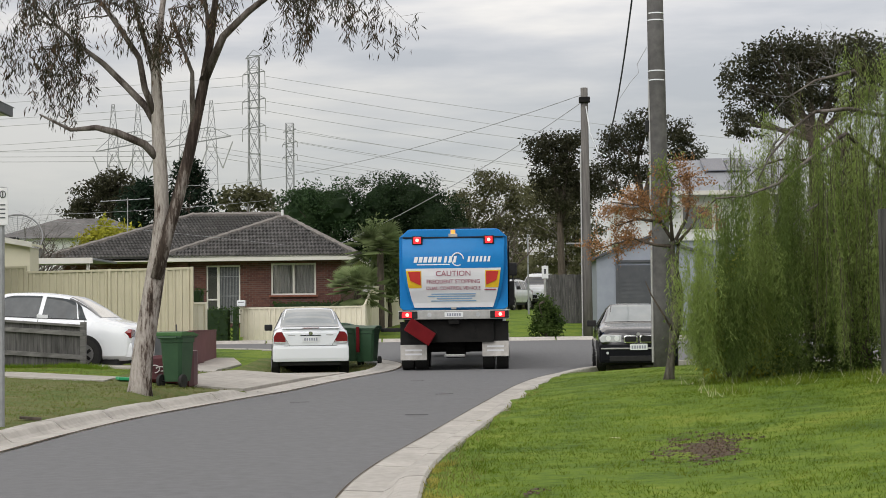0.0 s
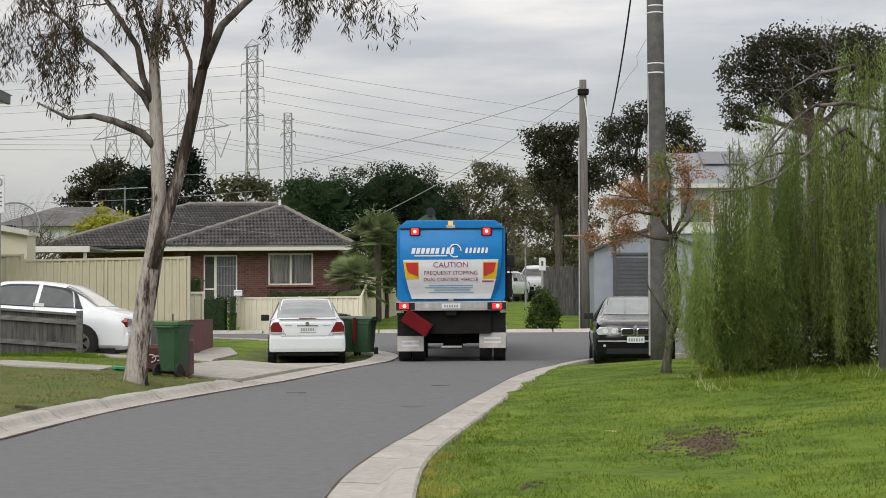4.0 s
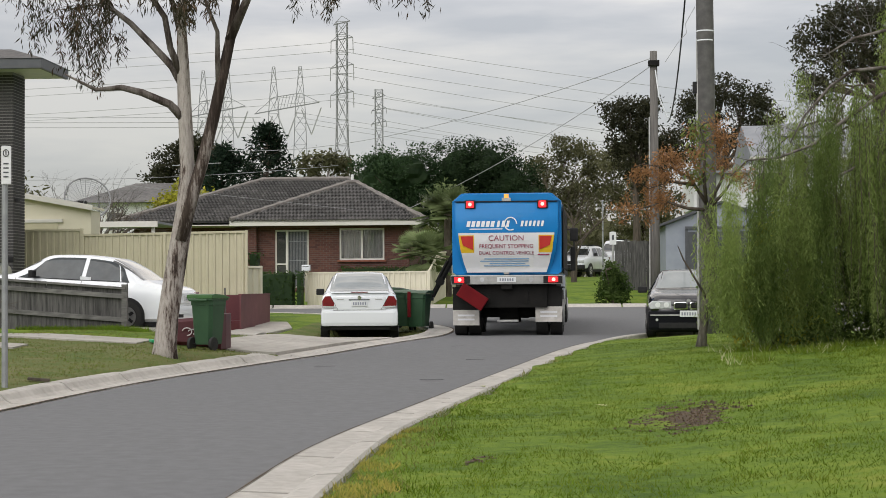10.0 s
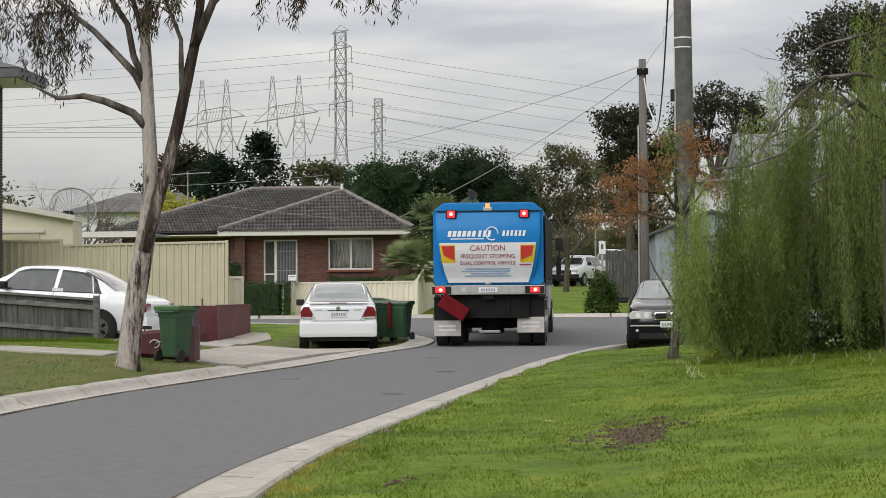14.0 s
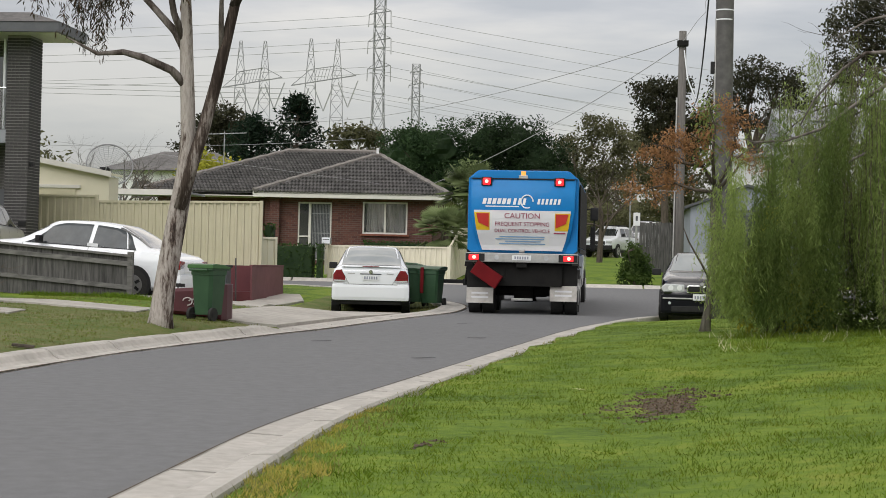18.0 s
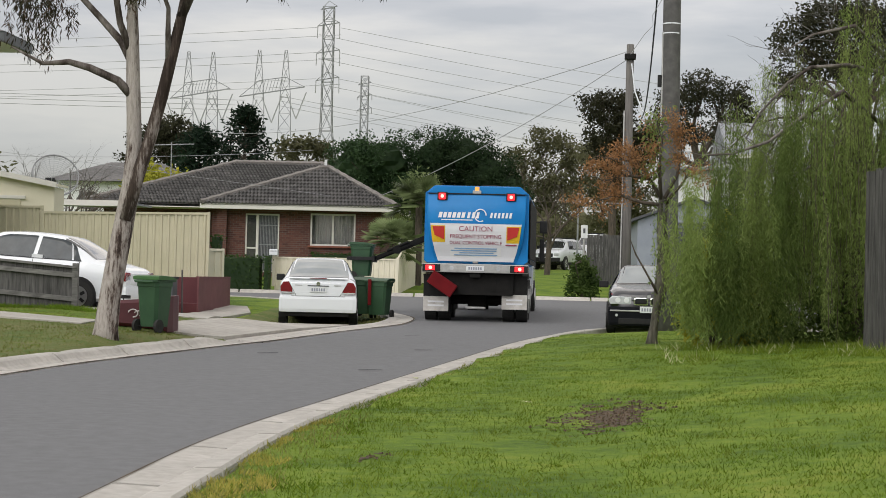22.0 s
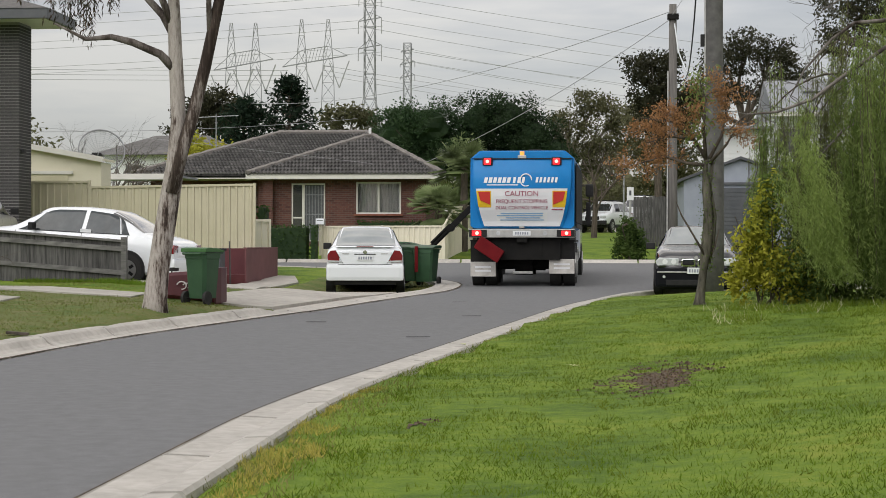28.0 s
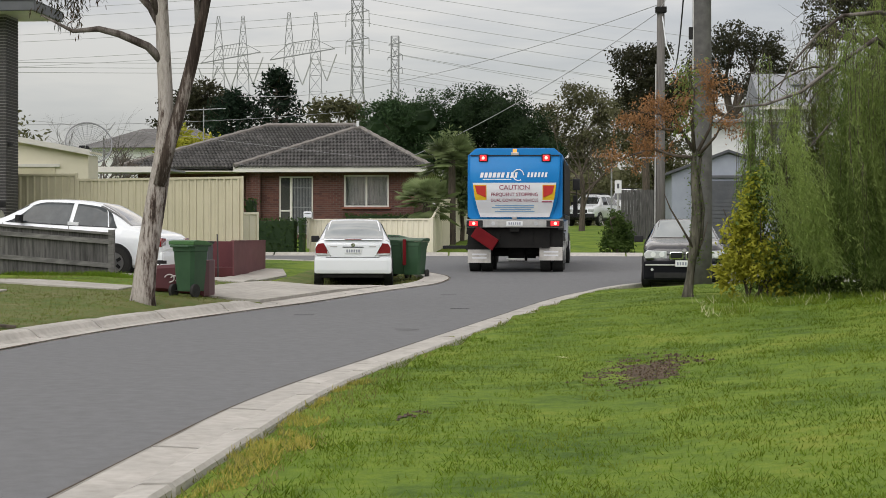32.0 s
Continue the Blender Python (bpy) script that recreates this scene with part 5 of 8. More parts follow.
def car(name, m, shape, L, W, H, paint, label, rear_win, front_win, side_wins, axles, r=0.315, clear=0.0, glass="car_glass", drop=0.0, panes=(5.15, 6.0)):
    """A car with its rear at y = 0, facing +y."""
    root = thing(name, m, label, "car")

    def ring(u):
        g = lambda k: curved(u, shape["y"], shape[k])
        w, wt, zt, zb, lo = g("wide") * W / 2, g("wtop") * W / 2, g("top") * H, g("belt") * H, g("low") * H + clear
        zt2 = max(zt, zb + 0.03)
        return [Vector(p) for p in ((0, u * L, lo), (w * 0.82, u * L, lo), (w * 0.97, u * L, lo + 0.10), (w, u * L, lo + (zb - lo) * 0.55), (w * 0.985, u * L, lo + (zb - lo) * 0.85), (w * 0.955, u * L, zb),
                                    (wt + (w * 0.955 - wt) * 0.12, u * L, zb + (zt2 - zb) * 0.78), (wt * 0.90, u * L, zb + (zt2 - zb) * 0.955), (wt * 0.55, u * L, zt2 - 0.004), (0, u * L, zt2))]

    def spot(u, v, s=1, lift=0.0):
        p = ring(u)
        i = min(int(v), len(p) - 2)
        q = p[i].lerp(p[i + 1], v - i)
        q2 = ring(min(u + 0.01, 1))[i].lerp(ring(min(u + 0.01, 1))[i + 1], v - i)
        t1, t2 = p[i + 1] - p[i], q2 - q
        n = t2.cross(t1).normalized() if t1.length * t2.length else Vector((0, 0, 1))
        if n.z < -0.2 or n.x < -0.2:
            n = -n
        q = q + n * lift
        return Vector((s * q.x, q.y, q.z))

    us = sorted({*shape["y"], *[i / 64 for i in range(65)]})
    rings = []
    for u in us:
        h = ring(u)
        rings.append([Vector((-p.x, p.y, p.z)) for p in h[1:-1]][::-1] + h[:1] + h[1:-1] + h[-1:])
    bm = loft(bmesh.new(), [[tuple(p) for p in q] for q in rings])
    bmesh.ops.recalc_face_normals(bm, faces=bm.faces)
    body = part("body", bm, paint, root, smooth=True)
    body.data.set_sharp_from_angle(angle=radians(38))

    def patch(nm, u0, u1, v0, v1, material, s=0, lift=0.006, slope=(0.0, 0.0), nu=8, nv=6, label=""):
        """A pane that follows the body; s = 0 spans both sides from v0 over the roof line."""
        bm, rows = bmesh.new(), []
        for i in range(nu + 1):
            u = u0 + (u1 - u0) * i / nu
            if s:
                row = [spot(u + slope[0] * j / nv * (1 - i / nu) + slope[1] * j / nv * i / nu, v0 + (v1 - v0) * j / nv, s, lift) for j in range(nv + 1)]
            else:
                half = [spot(u, v0 + (9 - v0) * j / nv, 1, lift) for j in range(nv + 1)]
                row = [Vector((-p.x, p.y, p.z)) for p in half[:-1]] + half[::-1]
            rows.append([bm.verts.new(p) for p in row])
        for a, b in zip(rows, rows[1:]):
            for k in range(len(a) - 1):
                bm.faces.new((a[k], a[k + 1], b[k + 1], b[k]))
        bmesh.ops.recalc_face_normals(bm, faces=bm.faces)
        return part(nm, bm, material, root, label, smooth=True)

    patch("rear_window", *rear_win, 6.35, 9, glass)
    patch("windscreen", *front_win, 6.35, 9, glass)
    for s in (-1, 1):
        for a, b, sl in side_wins:
            patch("side_window", a, b, *panes, "side_glass", s, 0.008, sl)
        patch("belt_moulding", side_wins[0][0], side_wins[-1][1], panes[0] - 0.045, panes[0] - 0.01, "black_plastic", s, 0.009, nu=14, nv=1)
        for u in (side_wins[-1][0] - 0.006, side_wins[-1][1] + 0.01, side_wins[0][1] - 0.03):
            patch("door_seam", u, u + 0.0022, 2.0, 5.0, "black_plastic", s, 0.003, nu=1, nv=8)
    for ay in axles:
        for s in (-1, 1):
            part("wheel_arch", cylm((s * (W / 2 - 0.075), ay, r + 0.02), r + 0.055, 0.165, "x", 26), "black_plastic", root)
            w = part("wheel", cylm((0, 0, 0), r, 0.20, "x", 26), "tyre", root, m=pose(s * (W / 2 - 0.09), ay, r - drop))
            part("rim", cylm((s * 0.095, 0, 0), r * 0.64, 0.02, "x", 20), "rim", w)
            for k in range(5):
                a = k * 2 * math.pi / 5
                part("spoke_gap", boxm(s * 0.108 - 0.003, s * 0.108 + 0.003, r * 0.33 - 0.035, r * 0.33 + 0.06, -0.03, 0.03, 0, Matrix.Rotation(a, 4, "X")), "black_plastic", w)
    part("underside", boxm(-W / 2 + 0.12, W / 2 - 0.12, 0.25, L - 0.3, 0.15 + clear, 0.30 + clear), "black_plastic", root)
    for s in (-1, 1):
        u = front_win[0] - 0.0
        part("mirror", boxm(s * (W / 2 + 0.08) - 0.10, s * (W / 2 + 0.08) + 0.10, u * L - 0.02, u * L + 0.08, H * 0.655, H * 0.75, 0.03), "black_plastic", root)
    return root, spot, patch


def plate(root, x, y, z, s, w=0.37, h=0.125):
    pl = part("number_plate", boxm(x - w / 2, x + w / 2, y - 0.008, y + 0.008, z - h / 2, z + h / 2, 0.005), "plate", root)
    for k in range(6):
        cx = x - w * 0.36 + w * 0.145 * k
        part("plate_bar", boxm(cx - 0.016, cx + 0.016, y + s * 0.009, y + s * 0.011, z - 0.035, z + 0.03), "plate_ink", pl)


def white_sedan_rear():
    L, W, H = 4.8, 1.79, 1.62
    sh = dict(SEDAN)
    sh["wtop"] = tuple(v + (0.05 if 0.6 < v < 0.75 else 0.0) for v in SEDAN["wtop"])
    sh["wide"] = (0.955, 0.975) + SEDAN["wide"][2:]
    c, spot, patch = car("sedan", pose(-3.02, 37.30, land(-3.06, 38.3) + 0.045, 0, 0, 6.5), sh, L, W, H, "white_paint", "white family sedan with a boot spoiler parked on the verge", (0.215, 0.378), (0.64, 0.755), ((0.275, 0.325, (0.06, 0.03)), (0.335, 0.485, (0.03, 0.0)), (0.497, 0.685, (0.0, -0.065))), (0.98, 3.74), clear=0.10, glass="pale_glass", drop=0.09, panes=(5.12, 6.2))
    for s in (-1, 1):
        bm = extruded([(s * 0.49, 0.76), (s * 0.845, 0.775), (s * 0.855, 0.93), (s * 0.79, 1.035), (s * 0.665, 1.045), (s * 0.60, 0.93)], "y", -0.022, 0.20, 0.012)
        h = part("tail_light", bm, "red_lens", c, "red tail light")
        part("reverse_lens", extruded([(s * 0.50, 0.767), (s * 0.835, 0.78), (s * 0.835, 0.815), (s * 0.53, 0.805)], "y", -0.034, -0.020), "clear_lens", h, "clear reversing lens")
        part("flasher_lens", extruded([(s * 0.60, 0.875), (s * 0.83, 0.875), (s * 0.84, 0.93), (s * 0.62, 0.93)], "y", -0.031, -0.020), "red_lens", h)
    part("boot_seam", boxm(-0.61, 0.61, -0.024, -0.018, 0.712, 0.722), "black_plastic", c)
    for s in (-1, 1):
        part("boot_seam", extruded([(s * 0.485, 0.72), (s * 0.493, 0.72), (s * 0.675, 1.05), (s * 0.667, 1.05)], "y", -0.026, -0.018), "black_plastic", c)
    part("bumper", boxm(-0.885, 0.885, -0.035, 0.30, 0.345, 0.735, 0.085), "white_paint", c)
    part("bumper_valance", boxm(-0.70, 0.70, 0.02, 0.25, 0.26, 0.36, 0.02), "dark_steel", c)
    part("boot_lid", boxm(-0.60, 0.60, -0.022, 0.06, 0.715, 1.02, 0.02), "white_paint", c)
    sp = extruded([(-0.03, 1.115), (0.02, 1.145), (0.20, 1.135), (0.20, 1.12), (0.02, 1.118)], "x", -0.66, 0.66, 0.006)
    part("spoiler", sp, "white_paint", c, "white boot spoiler")
    for s in (-1, 1):
        part("spoiler_foot", boxm(s * 0.60 - 0.03, s * 0.60 + 0.03, 0.02, 0.2, 1.03, 1.125, 0.01), "white_paint", c)
    part("brake_lamp", boxm(-0.19, 0.19, -0.036, -0.028, 1.120, 1.135), "red_lens", c)
    part("garnish", boxm(-0.24, 0.24, -0.034, -0.02, 0.945, 0.965, 0.003), "black_plastic", c)
    part("badge", cylm((0, -0.028, 1.0), 0.045, 0.012, "y", 18), "chrome", c)
    for x in (-0.44, 0.44):
        part("script_badge", boxm(x - 0.08, x + 0.08, -0.029, -0.02, 0.955, 0.975), "alu", c)
    plate(c, 0, -0.032, 0.87, -1)
    part("head_rest", boxm(-0.45, -0.2, 1.9, 2.0, 0.95, 1.12, 0.04), "black_plastic", c)
    part("head_rest", boxm(0.2, 0.45, 1.9, 2.0, 0.95, 1.12, 0.04), "black_plastic", c)
    part("inspection_sticker", boxm(0.28, 0.34, 1.24, 1.246, 1.12, 1.16), "ink_blue", c)


white_sedan_rear()


def black_sedan():
    L, W, H = 4.47, 1.74, 1.50
    sh = dict(SEDAN)
    sh["top"] = (0.60, 0.685, 0.70, 0.705, 0.715, 0.86, 0.975, 1.0, 0.985, 0.86, 0.715, 0.665, 0.62, 0.57, 0.47)
    sh["belt"] = (0.55, 0.64, 0.655, 0.66, 0.665, 0.66, 0.655, 0.645, 0.64, 0.635, 0.635, 0.615, 0.57, 0.52, 0.43)
    c, spot, patch = car("sedan", pose(4.47, 38.85, land(4.4, 37) - 0.03, 0, 0, 177), sh, L, W, H, "black_paint", "black compact sedan facing the street with a kidney grille", (0.225, 0.375), (0.635, 0.75), ((0.275, 0.325, (0.06, 0.03)), (0.335, 0.485, (0.03, 0.0)), (0.497, 0.685, (0.0, -0.065))), (0.90, 3.63), r=0.31, glass="pale_glass")
    F = L
    part("bumper", boxm(-0.84, 0.84, F - 0.20, F + 0.05, 0.20, 0.60, 0.07), "black_bumper", c)
    part("air_intake", boxm(-0.62, 0.62, F + 0.035, F + 0.056, 0.24, 0.36, 0.015), "black_plastic", c)
    part("moulding", boxm(-0.80, 0.80, F + 0.04, F + 0.062, 0.50, 0.53, 0.008), "alu", c)
    part("nose_panel", boxm(-0.80, 0.80, F - 0.16, F - 0.004, 0.60, 0.79, 0.05), "black_paint", c)
    for s in (-1, 1):
        g = part("kidney_grille", boxm(s * 0.165 - 0.15, s * 0.165 + 0.15, F - 0.005, F + 0.022, 0.625, 0.80, 0.05), "chrome", c, "chrome ringed kidney grille")
        part("grille_slats", boxm(s * 0.165 - 0.12, s * 0.165 + 0.12, F + 0.018, F + 0.028, 0.652, 0.773, 0.035), "black_plastic", g)
        h = part("headlight", extruded([(s * 0.36, 0.655), (s * 0.80, 0.65), (s * 0.84, 0.74), (s * 0.76, 0.815), (s * 0.36, 0.80)], "y", F - 0.10, F + 0.012, 0.015), "clear_lens", c, "clear headlight")
        for k in range(2):
            part("lamp_ring", cylm((s * (0.46 + 0.18 * k), F + 0.014, 0.73), 0.055, 0.01, "y", 16), "plate", h)
        part("fog_lamp", cylm((s * 0.66, F + 0.055, 0.42), 0.03, 0.02, "y", 14), "clear_lens", c)
    part("badge", cylm((0, F - 0.035, 0.815), 0.04, 0.02, "y", 16), "alu", c)
    plate(c, 0, F + 0.072, 0.545, 1, 0.37, 0.13)
    part("wiper", tubem([(-0.5, 3.34, 1.005), (0.1, 3.22, 1.03)], 0.01, 5), "black_plastic", c)
    patch("bonnet_seam", 0.775, 0.78, 6.8, 9, "black_plastic", 0, 0.003, nu=1)


black_sedan()


def white_sedan_side():
    L, W, H = 4.54, 1.76, 1.50
    sh = dict(SEDAN)
    sh["top"] = (0.54, 0.60, 0.635, 0.665, 0.70) + SEDAN["top"][5:]
    sh["belt"] = (0.50, 0.56, 0.60, 0.625, 0.65) + SEDAN["belt"][5:]
    sh["y"] = (0, 0.012, 0.035, 0.08, 0.14, 0.23, 0.32, 0.45, 0.60, 0.685, 0.77, 0.88, 0.955, 0.985, 1.0)
    c, spot, patch = car("sedan", pose(-6.13, 33.0, land(-6.9, 33.0) - 0.14, 4, 0, 84), sh, L, W, H, "white_paint", "white small sedan parked behind the low timber fence", (0.152, 0.310), (0.645, 0.762), ((0.206, 0.243, (0.06, 0.035)), (0.249, 0.415, (0.035, 0.0)), (0.434, 0.728, (0.0, -0.16))), (0.93, 3.53), r=0.315, panes=(5.06, 6.45))
    for s in (-1, 1):
        part("tail_light", extruded([(s * 0.50, 0.72), (s * 0.82, 0.69), (s * 0.845, 0.80), (s * 0.80, 0.87), (s * 0.56, 0.86)], "y", 0.0, 0.28, 0.012), "red_lens", c, "red tail light")
        for y in (1.62, 2.48):
            part("door_handle", boxm(s * 0.878 - 0.012, s * 0.878 + 0.012, y, y + 0.18, 0.80, 0.83, 0.008), "white_paint", c)
    part("bumper", boxm(-0.82, 0.82, -0.04, 0.25, 0.30, 0.60, 0.08), "white_paint", c)
    part("boot_lid", boxm(-0.56, 0.56, -0.012, 0.06, 0.62, 0.85, 0.03), "white_paint", c)
    plate(c, 0, -0.025, 0.74, -1)
    part("window_notice", boxm(-0.84, -0.83, 1.75, 1.98, 0.99, 1.06), "plate", c)


white_sedan_side()


def silver_hatch():
    L, W, H = 3.4, 1.70, 1.58
    c, spot, patch = car("hatchback", pose(-12.45, 36.5, 0.86, 0, 0, 5), HATCH, L, W, H, "silver_paint", "silver hatchback parked beside the dark brick building", (0.03, 0.145), (0.665, 0.79), ((0.14, 0.24, (0.03, 0.0)), (0.26, 0.44, (0.0, 0.0)), (0.45, 0.66, (0.0, -0.05))), (0.65, 2.75))
    for s in (-1, 1):
        part("tail_light", boxm(s * 0.70 - 0.16, s * 0.70 + 0.16, -0.02, 0.25, 0.93, 1.10, 0.03), "red_lens", c, "red tail light")
    part("bumper", boxm(-0.85, 0.85, -0.06, 0.2, 0.35, 0.72, 0.06), "silver_paint", c)
    part("roof_spoiler", boxm(-0.6, 0.6, 0.30, 0.75, 1.56, 1.60, 0.015), "silver_paint", c)
    plate(c, 0, -0.02, 0.86, -1)


silver_hatch()


def far_car(name, m, L, W, H, label, clear=0.15):
    c, spot, patch = car(name, m, HATCH, L, W, H, "white_paint", label, (0.03, 0.145), (0.665, 0.79), ((0.12, 0.26, (0.03, 0.0)), (0.28, 0.44, (0.0, 0.0)), (0.46, 0.66, (0.0, -0.05))), (0.9, L - 0.95), r=0.36, clear=clear)
    for s in (-1, 1):
        part("headlight", boxm(s * 0.66 - 0.16, s * 0.66 + 0.16, L - 0.12, L + 0.01, 0.80, 0.96, 0.03), "clear_lens", c)
        part("tail_light", boxm(s * 0.80 - 0.08, s * 0.80 + 0.08, -0.02, 0.2, 0.9, 1.2, 0.02), "red_lens", c)
    part("grille", boxm(-0.45, 0.45, L - 0.02, L + 0.012, 0.70, 0.92, 0.02), "black_plastic", c)
    part("bumper", boxm(-W / 2 + 0.06, W / 2 - 0.06, L - 0.1, L + 0.05, 0.42, 0.68, 0.05), "black_plastic", c)
    part("roof_rack", boxm(-0.55, 0.55, 1.2, 2.6, H + 0.01, H + 0.05, 0.01), "black_plastic", c)


far_car("four_wheel_drive", pose(4.2, 102.3, base(100), 0, 0, 160), 4.9, 1.9, 1.88, "white four-wheel drive parked beyond the far lawn")
far_car("van", pose(6.3, 109, base(107), 0, 0, 165), 5.2, 1.95, 2.35, "white van parked beyond the far lawn")


# ---- buildings behind ----
M["pierbrick"] = brickmat("charcoal_pier_brick", (0.045, 0.042, 0.041), (0.080, 0.076, 0.074), (0.17, 0.165, 0.16))


def brick_courses(root, x0, x1, y0, y1, z0, z1):
    """Courses of real bricks, proud of the joints, on the faces that look south and east."""
    kinds = {}

    def brick(a, b, c, d, e):
        size = (round(b - a, 3), round(d - c, 3))
        if size not in kinds:
            u, w, h = size[0] / 2, size[1] / 2, 0.032
            me = bpy.data.meshes.new("brick")
            me.from_pydata([(sx * u, sy * w, sz * h) for sz in (-1, 1) for sx, sy in ((-1, -1), (1, -1), (1, 1), (-1, 1))], [], [(0, 1, 5, 4), (1, 2, 6, 5), (3, 0, 4, 7), (4, 5, 6, 7), (3, 2, 1, 0)])
            me.materials.append(M["darkbrick"])
            kinds[size] = me
        part("brick", kinds[size], "darkbrick", root, m=Matrix.Translation(((a + b) / 2, (c + d) / 2, e + 0.032)))

    z, i = z0, 0
    while z + 0.076 < z1:
        for a, b, south in ((x0, x1, True), (y0, y1, False)):
            s = a - (0.12 if i % 2 else 0)
            while s < b:
                p, q = max(a, s), min(b, s + 0.23)
                if q - p > 0.02:
                    if south:
                        brick(p, q, y0 - 0.012, y0 + 0.03, z)
                    elif z > 1.6:
                        brick(x1 - 0.03, x1 + 0.012, p, q, z)
                s += 0.24
        z += 0.086
        i += 1


def brick_townhouse():
    near = Matrix.Translation((1.83, 0, 1.19)) @ Matrix.Scale(0.889, 4) @ Matrix.Translation((-1.83, 0, -1.19))
    b = thing("townhouse", near, "two-storey charcoal brick townhouse with a glazed balcony", "house")
    part("pier", boxm(-14.40, -13.75, 45.0, 46.0, 0.5, 7.36), "darkmortar", b)
    brick_courses(b, -14.40, -13.75, 45.0, 46.0, 0.6, 7.34)
    part("wall", boxm(-22, -14.41, 46.2, 46.5, 0.5, 7.36), "pierbrick", b)
    part("soffit", boxm(-22, -12.75, 44.2, 46.6, 7.37, 7.44), "fascia", b)
    part("fascia", boxm(-22, -12.72, 44.08, 44.198, 7.34, 7.62, 0.02), "dark_door", b, "dark grey gutter and fascia")
    part("fascia", boxm(-12.748, -12.64, 44.08, 46.6, 7.34, 7.62, 0.02), "dark_door", b)
    part("roof", roof_solid(-22.2, -12.62, 44.05, 46.8, 7.622, -18.5, -14.0, 45.6, 8.1), "tile", b)
    part("balcony_slab", boxm(-22, -14.41, 45.05, 46.19, 4.35, 4.72, 0.01), "steel_roof", b, "pale grey balcony edge")
    for x in (-15.85, -17.25):
        part("balustrade_glass", boxm(x, x + 1.36, 45.08, 45.092, 4.80, 5.86), "car_glass_clear", b)
    part("handrail", tubem([(-20, 45.086, 5.9), (-14.45, 45.086, 5.9)], 0.025, 8), "chrome", b)
    part("downpipe", tubem([(-14.58, 45.3, 4.75), (-14.58, 45.3, 7.3)], 0.045, 10), "white_paint", b, "white downpipe")
    part("opening", boxm(-16.6, -14.7, 46.17, 46.21, 4.75, 6.9), "car_glass", b)
    part("garage_door", boxm(-17.5, -14.6, 46.17, 46.205, 0.9, 3.1), "dark_door", b)
    part("camera_box", boxm(-13.735, -13.63, 45.1, 45.25, 3.72, 3.82, 0.01), "black_plastic", b)


brick_townhouse()


def cream_shed():
    s = thing("garden_shed", pose(0, 0, 0), "pale cream steel shed with a skillion roof behind the fence", "shed")
    part("wall", extruded([(-16.5, 0.9), (-12.3, 0.9), (-12.3, 3.64), (-16.5, 4.40)], "y", 48.0, 48.06), "cream_light", s)
    part("wall", boxm(-12.36, -12.3, 48.062, 49.0, 0.9, 3.6), "cream_light", s)
    part("roof", extruded([(-16.7, 4.44), (-12.2, 3.63), (-12.2, 3.70), (-16.7, 4.51)], "y", 47.85, 49.1, 0.008), "cream_light", s)
    part("barge", extruded([(-16.7, 4.40), (-12.2, 3.59), (-12.2, 3.75), (-16.7, 4.56)], "y", 47.80, 47.848), "fascia", s)
    part("roller_door", boxm(-16.2, -13.3, 47.965, 47.998, 0.9, 3.24), "cream", s)
    part("door_head", boxm(-16.3, -13.15, 47.94, 47.996, 3.242, 3.34, 0.01), "fascia", s)
    c = thing("carport", pose(0, 0, 0), "low pale carport roof beside the shed", "carport")
    part("roof", boxm(-16.0, -12.2, 56, 60, 3.52, 3.60, 0.01), "steel_roof", c)
    part("gutter", boxm(-16.0, -12.2, 55.9, 55.998, 3.40, 3.60, 0.01), "fascia", c)
    for x in (-15.8, -12.4):
        part("post", boxm(x - 0.05, x + 0.05, 56.1, 56.2, 0.4, 3.5), "fascia", c)
    n = thing("far_house", pose(0, 0, 0), "low house with a brown tiled roof beyond the shed", "house")
    part("wall", boxm(-24.5, -17.2, 90, 97, 1.3, 6.1), "white_wall", n)
    part("roof", roof_solid(-25.2, -16.6, 89.4, 98, 6.1, -22.5, -19.5, 93.5, 7.4), "tile", n)
    for x in (-22.8, -20.6, -18.6):
        w = part("window", boxm(x - 0.5, x + 0.5, 89.94, 89.998, 4.5, 5.6), "fascia", n)
        part("pane", boxm(x - 0.42, x + 0.42, 89.92, 89.938, 4.58, 5.52), "car_glass", w)


cream_shed()


def dish():
    d = thing("satellite_dish", pose(-15.95, 59.9, 2.6), "large grey mesh satellite dish on a pole behind the shed", "dish")
    bm = bmesh.new()
    n, R = 24, 0.84
    for k in range(n):
        a = 2 * math.pi * k / n
        tube(bm, [(r * math.cos(a), 0.42 * (r / R) ** 2, r * math.sin(a)) for r in (0.1, 0.4, 0.7, R)], 0.008, 4)
    for r in [0.1 + 0.0569 * i for i in range(14)]:
        tube(bm, [(r * math.cos(2 * math.pi * k / 32), 0.42 * (r / R) ** 2, r * math.sin(2 * math.pi * k / 32)) for k in range(33)], 0.006 if r < 0.82 else 0.03, 4, cap=False)
    part("reflector", bm, "mesh_dish", d, "see-through mesh reflector", m=pose(0.1, 0, 1.85, 25, 0, 205))
    part("mast", tubem([(0, 0, -2.2), (0, 0, 1.75)], 0.055, 8), "galv", d)
    part("feed_arm", tubem([(0.3, -0.9, 1.9), (0, 0, 1.8)], 0.02, 5), "galv", d)
    part("mount", boxm(-0.18, 0.12, -0.15, 0.15, 1.5, 1.95, 0.03), "black_plastic", d)


dish()


